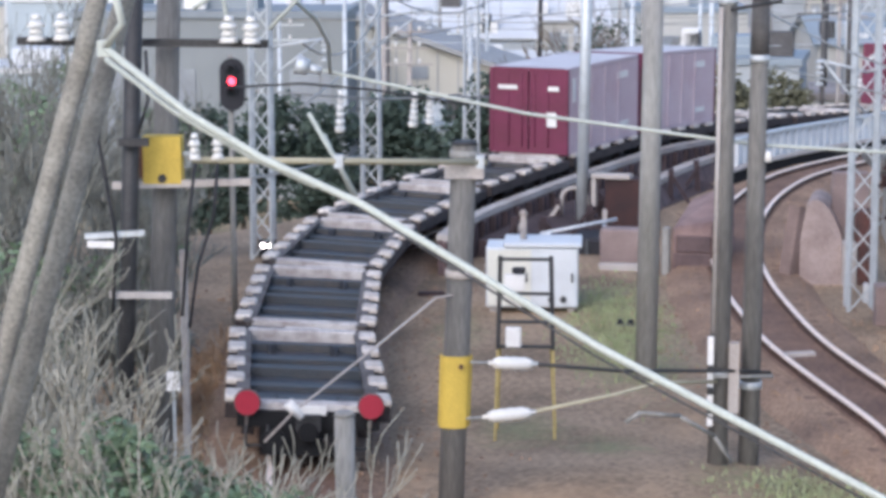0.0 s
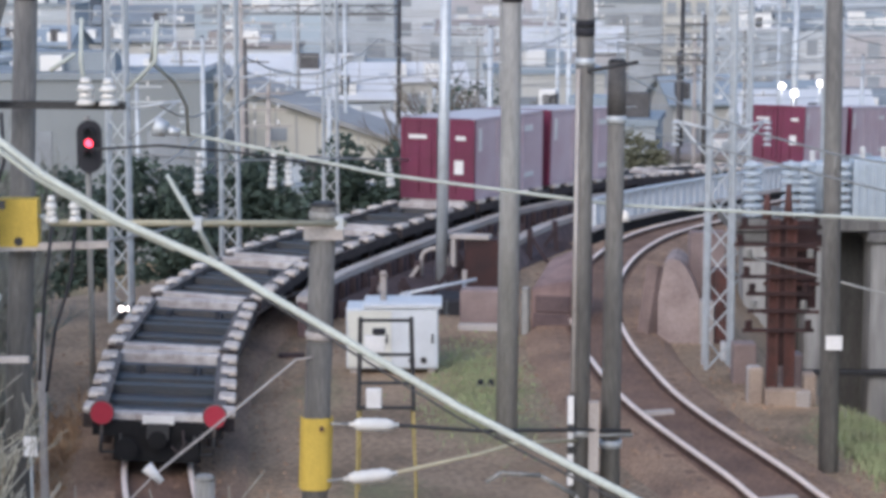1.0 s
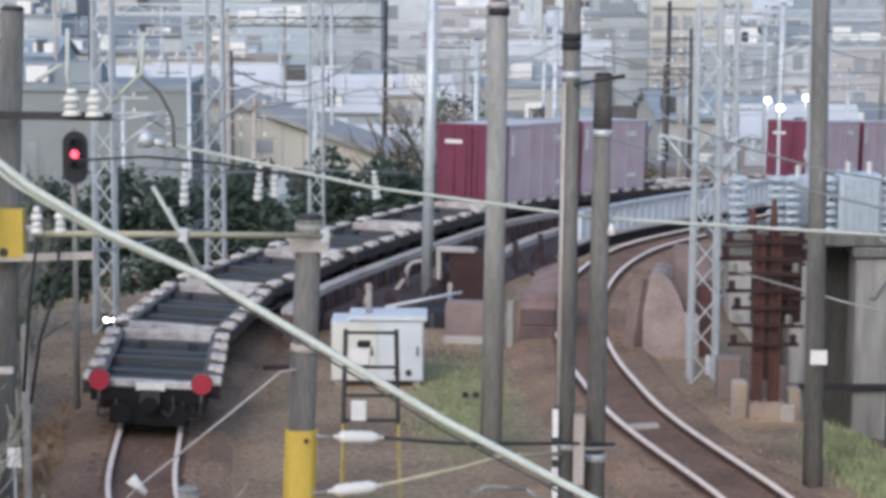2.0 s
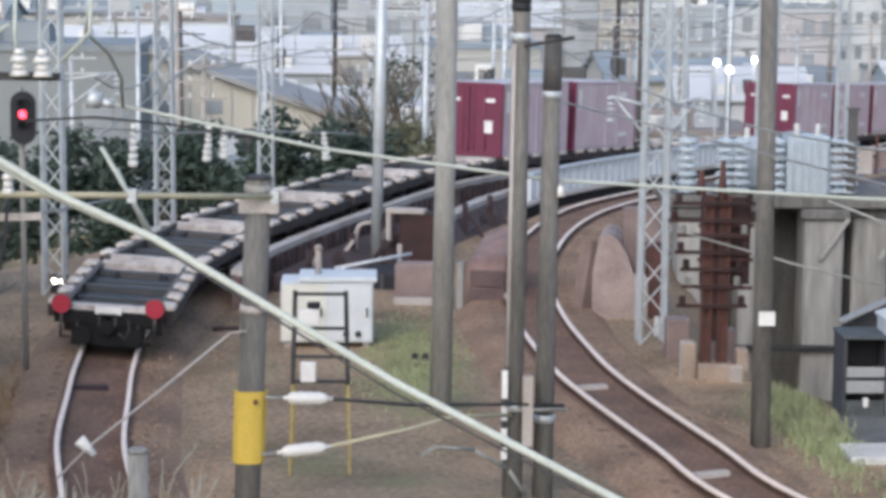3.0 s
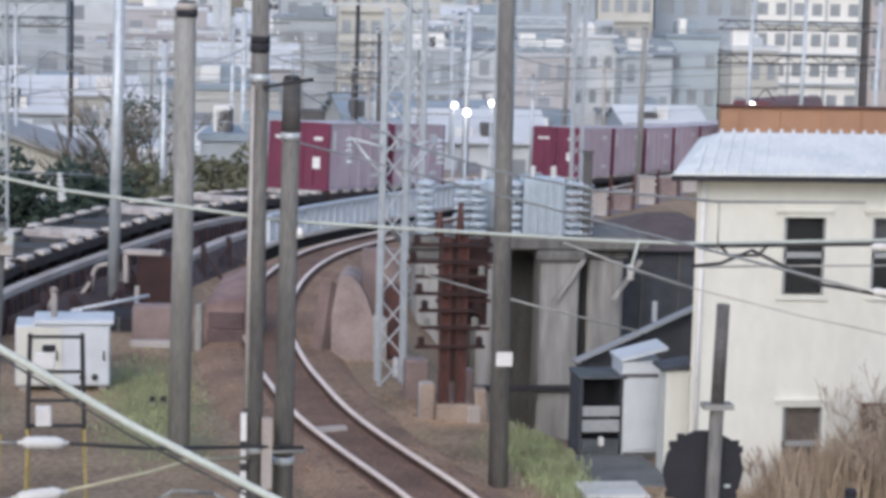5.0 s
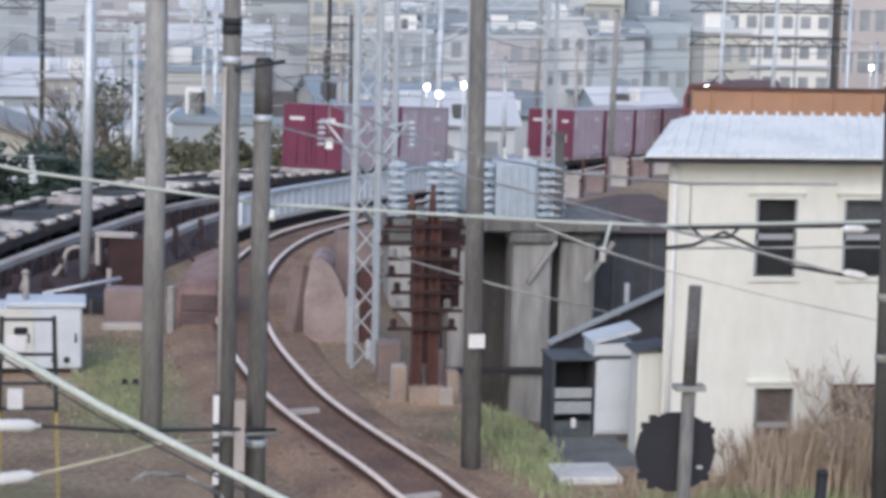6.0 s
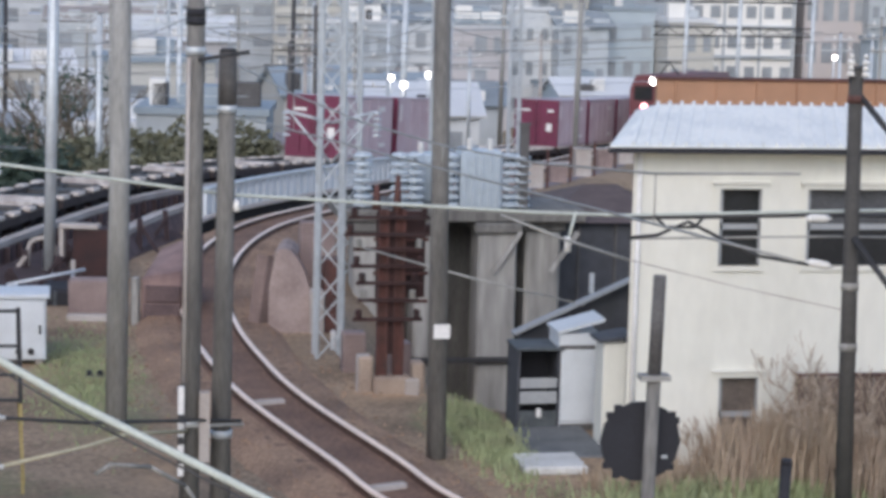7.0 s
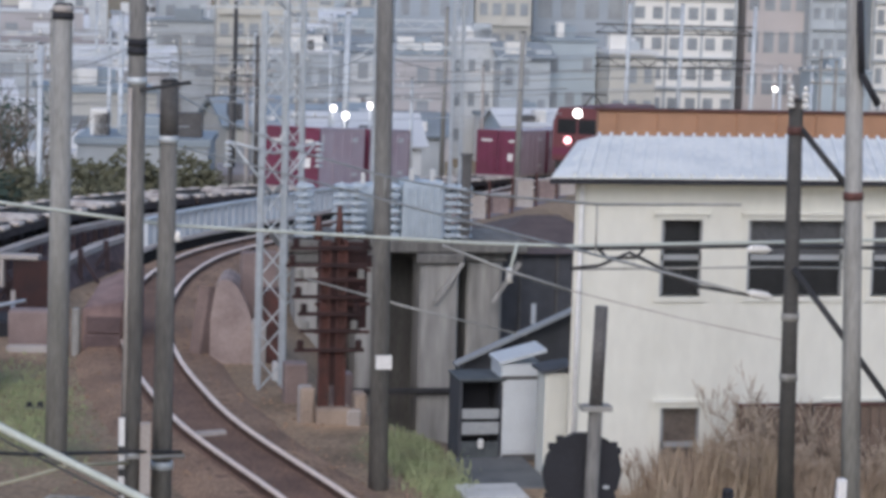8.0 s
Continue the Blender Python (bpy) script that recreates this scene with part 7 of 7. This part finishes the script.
# taller blocks at the back
for (p, q, h, wi, rows, cols, lab) in (((54.56, 193.00, 0.30), (64.04, 193.00, 0.48), 26, 0, 10, 6, "tall white apartment block with rows of windows"), ((65.33, 194.00, 0.45), (70.92, 194.00, 0.55), 26, 4, 7, 4, "tall pinkish-grey apartment block"),
                                       ((70.45, 192.00, 0.65), (75.24, 192.00, 0.74), 24, 1, 9, 4, "tall grey apartment block"), ((33.81, 193.00, -0.09), (40.55, 193.00, 0.04), 24, 3, 5, 4, "tall blue-grey office block"),
                                       ((19.06, 197.00, -0.57), (25.48, 197.00, -0.45), 24, 2, 9, 5, "tall beige apartment block"), ((46.56, 196.00, -0.00), (54.88, 196.00, 0.15), 24, 3, 5, 4, "tall blue-grey office block"),
                                       ((77.91, 196.00, 0.58), (87.85, 196.00, 0.77), 26, 0, 10, 6, "tall white apartment block with rows of windows"), ((40.59, 192.00, 0.09), (45.36, 192.00, 0.18), 26, 2, 10, 4, "tall cream apartment block")):
    town_house((p[0] + q[0]) / 2, p[1], q[0] - p[0], 7, h, {0: M_BLOCKWHITE, 3: M_BLOCKBLUE, 4: M_BLOCKPINK}.get(wi, HAZED_WALLS[wi]), HAZED_ROOFS[1], "flat", -4, lab, rows, cols, "apartment_block")

# ---------------------------------------------------------------- orange girder, lamps and far masts
def orange_wall():
    p, q, b = (28.36, 104.00, 2.28), (47.34, 104.00, 2.43), (28.42, 104.00, 0.91)
    w, h = q[0] - p[0], p[2] - b[2]
    e = thing("orange_girder", p[0], 104, b[2], "long orange painted girder wall behind the cream building", "girder bridge")
    part("web", bbox(0, w, 0, 0.4, 0, h, 0.03), M_ORANGE, e)
    for z in (-0.1, h - 0.02):
        part("flange", bbox(-0.1, w + 0.1, -0.15, 0.55, z, z + 0.12, 0.02), M_RUST, e)
    for k in range(9):
        part("stiffener", bbox(0.9 + k * 2, 1.0 + k * 2, -0.1, -0.002, 0.03, h - 0.03, 0.01), M_ORANGE, e)
    for k in range(4):
        part("bearing_pier", bbox(1 + k * 5.2, 2.2 + k * 5.2, -0.1, 1.0, LOWLAND - b[2] - 0.3, -0.12, 0.05), M_CONC_DARK, e)


orange_wall()
for p in ((16.80, 112.00, 1.64), (18.69, 112.00, 1.78), (15.25, 98.00, 2.25), (49.97, 140.00, 1.49)):
    e = thing("yard_lamp", p[0], p[1], LOWLAND, "lit white yard lamp on a slim mast", "street lamp", "yard lamps")
    hh = p[2] - LOWLAND
    bm = bmesh.new()
    tube(bm, (0, 0.2, -0.3), (0, 0.2, hh), 0.08, 0.06, 8)
    part("mast", bm, M_STEEL, e)
    bm = bmesh.new()
    bmesh.ops.create_uvsphere(bm, u_segments=14, v_segments=10, radius=0.15)
    bmesh.ops.translate(bm, vec=(0, 0, hh), verts=bm.verts)
    part("lamp_head", bm, M_HEAD, e, "lit white lamp")

for t_x, y, z1, r in ((0.02, 96, 5.2, 0.12), (0.055, 118, 6, 0.13), (-0.02, 130, 6, 0.12), (0.105, 128, 6.5, 0.12), (0.155, 108, 6.5, 0.14), (0.235, 100, 6, 0.12), (0.2, 128, 6.5, 0.12), (0.285, 130, 7, 0.12), (0.31, 130, 7, 0.12), (0.345, 130, 7, 0.12), (-0.09, 135, 6, 0.12), (-0.15, 120, 7, 0.12), (0.175, 99, 5.5, 0.13)):
    x = t_x * y
    pole("far_mast", (x, y, gz(x, y) if y < 300 else LOWLAND), (x + 0.1, y, z1), r * 1.2, r, rng.choice((M_STEEL, M_CONC, M_STEEL_DARK)), "slim distant line mast", "utility pole", ())
for k in range(56):
    y = rng.uniform(84, 150)
    x = y * rng.uniform(-0.2, 0.42)
    if abs(FREIGHT.near(x, y)[0]) < 2.6 or abs(BRANCH.near(x, y)[0]) < 2.6 or (x > 9 and y < 100):
        continue
    m = rng.choice((M_STEEL, M_STEEL, M_CONC, M_CONC_PALE, M_SLEEVE))
    b = gz(x, y)
    h = rng.uniform(2.0, 6.5)
    e = pole("far_mast", (x, y, b), (x + rng.uniform(-0.1, 0.1), y, h), 0.13, 0.09, m, "slim distant line mast with crossarms", "utility pole")
    for i in range(rng.choice((1, 2, 3))):
        z = h - b - 0.4 - 0.7 * i
        bm = bmesh.new()
        beam(bm, (-rng.uniform(0.5, 1.4), -0.14, z), (rng.uniform(0.5, 1.4), -0.14, z), 0.07, 0.07)
        arm_ = part("crossarm", bm, m, e)
        for xx in (-0.5, 0.5):
            bm = bmesh.new()
            tube(bm, (xx, -0.14, z + 0.04), (xx, -0.14, z + 0.24), 0.07, 0.05, 8)
            part("insulator", bm, M_INSUL, arm_)
for xa, xb, y, z in ((0.27, 0.345, 130, 5.2), (0.27, 0.345, 130, 3.2), (0.09, 0.16, 120, 6.4), (0.0, 0.075, 118, 3.8), (0.12, 0.2, 128, 5.2), (-0.1, -0.02, 132, 4.5), (0.16, 0.24, 104, 4.6), (-0.15, -0.05, 125, 5.4)):
    e = thing("gantry_beam", xa * y, y, z, "dark steel gantry beam between distant masts", "gantry")
    bm = bmesh.new()
    w = (xb - xa) * y
    for dz in (0, 0.5):
        beam(bm, (0, 0, dz), (w, 0, dz), 0.09, 0.09)
    n = int(w / 0.8)
    for k in range(n):
        beam(bm, (w * k / n, 0, 0.5 * (k % 2)), (w * (k + 1) / n, 0, 0.5 * ((k + 1) % 2)), 0.05, 0.05)
    part("truss", bm, rng.choice((M_STEEL_DARK, M_STEEL)), e)
for k in range(26):
    y = rng.uniform(90, 150)
    xa, xb = y * rng.uniform(-0.2, 0.05), y * rng.uniform(0.12, 0.4)
    z = rng.uniform(0.8, 4.8)
    if k == 17:
        continue
    cable("town_wire", [(xa, y, z), ((xa + xb) / 2, y + 4, z - 0.5), (xb, y + 8, z + 0.3)], 0.022, rng.choice((M_WIRE, M_STEEL)), "thin distant overhead wire", "overhead wire")


def bare_tree(x, y, h):
    e = thing("bare_tree", x, y, LOWLAND, "dark straggly bare tree behind the tracks", "tree")
    bm = bmesh.new()
    tube(bm, (0, 0, -0.3), (0.1, 0, h * 0.4), 0.22, 0.15, 8)
    part("trunk", bm, M_WOOD, e)
    for k in range(5):
        bm = bmesh.new()
        twig(bm, Vector((0.1 * k / 5, 0, h * (0.2 + 0.05 * k))), Vector((rng.uniform(-0.5, 0.5), rng.uniform(-0.4, 0.4), 1)).normalized(), h * 0.3, 0.1, 4)
        part("limb", bm, M_WOOD, e)
    bm = bmesh.new()
    for _ in range(9):
        leaf_cloud(bm, Vector((rng.uniform(-1.2, 1.2), rng.uniform(-1, 1), h * rng.uniform(0.4, 1.0))), 0.7, 0.7, 0.5, 28, 0.13)
    part("foliage", bm, M_HEDGE, e, "sparse dark leaves")


for p in ((0.04, 104.00, 1.10), (-0.32, 100.00, 0.15), (2.01, 110.00, 1.33)):
    bare_tree(p[0], p[1], p[2] - LOWLAND + 1.2)


# ---------------------------------------------------------------- everything that moves
def motions():
    for ob, r, a, b, z in MOVERS:
        walk(ob, [(t, along(FREIGHT, TAIL0 + SPEED * t + r, a, b, z)) for t in TIMES])
    rows = []
    for t in TIMES:
        s = LOCO0 + 4.7 * (8 - t)
        p, q = BRANCH.at(s), BRANCH.at(s + 10)
        d = (q - p).normalized()
        right = Vector((d.y, -d.x, 0)).normalized()
        rows.append((t, Matrix.Translation(p) @ Matrix((right, d, right.cross(d))).transposed().to_4x4()))
    walk(loco, rows)


motions()
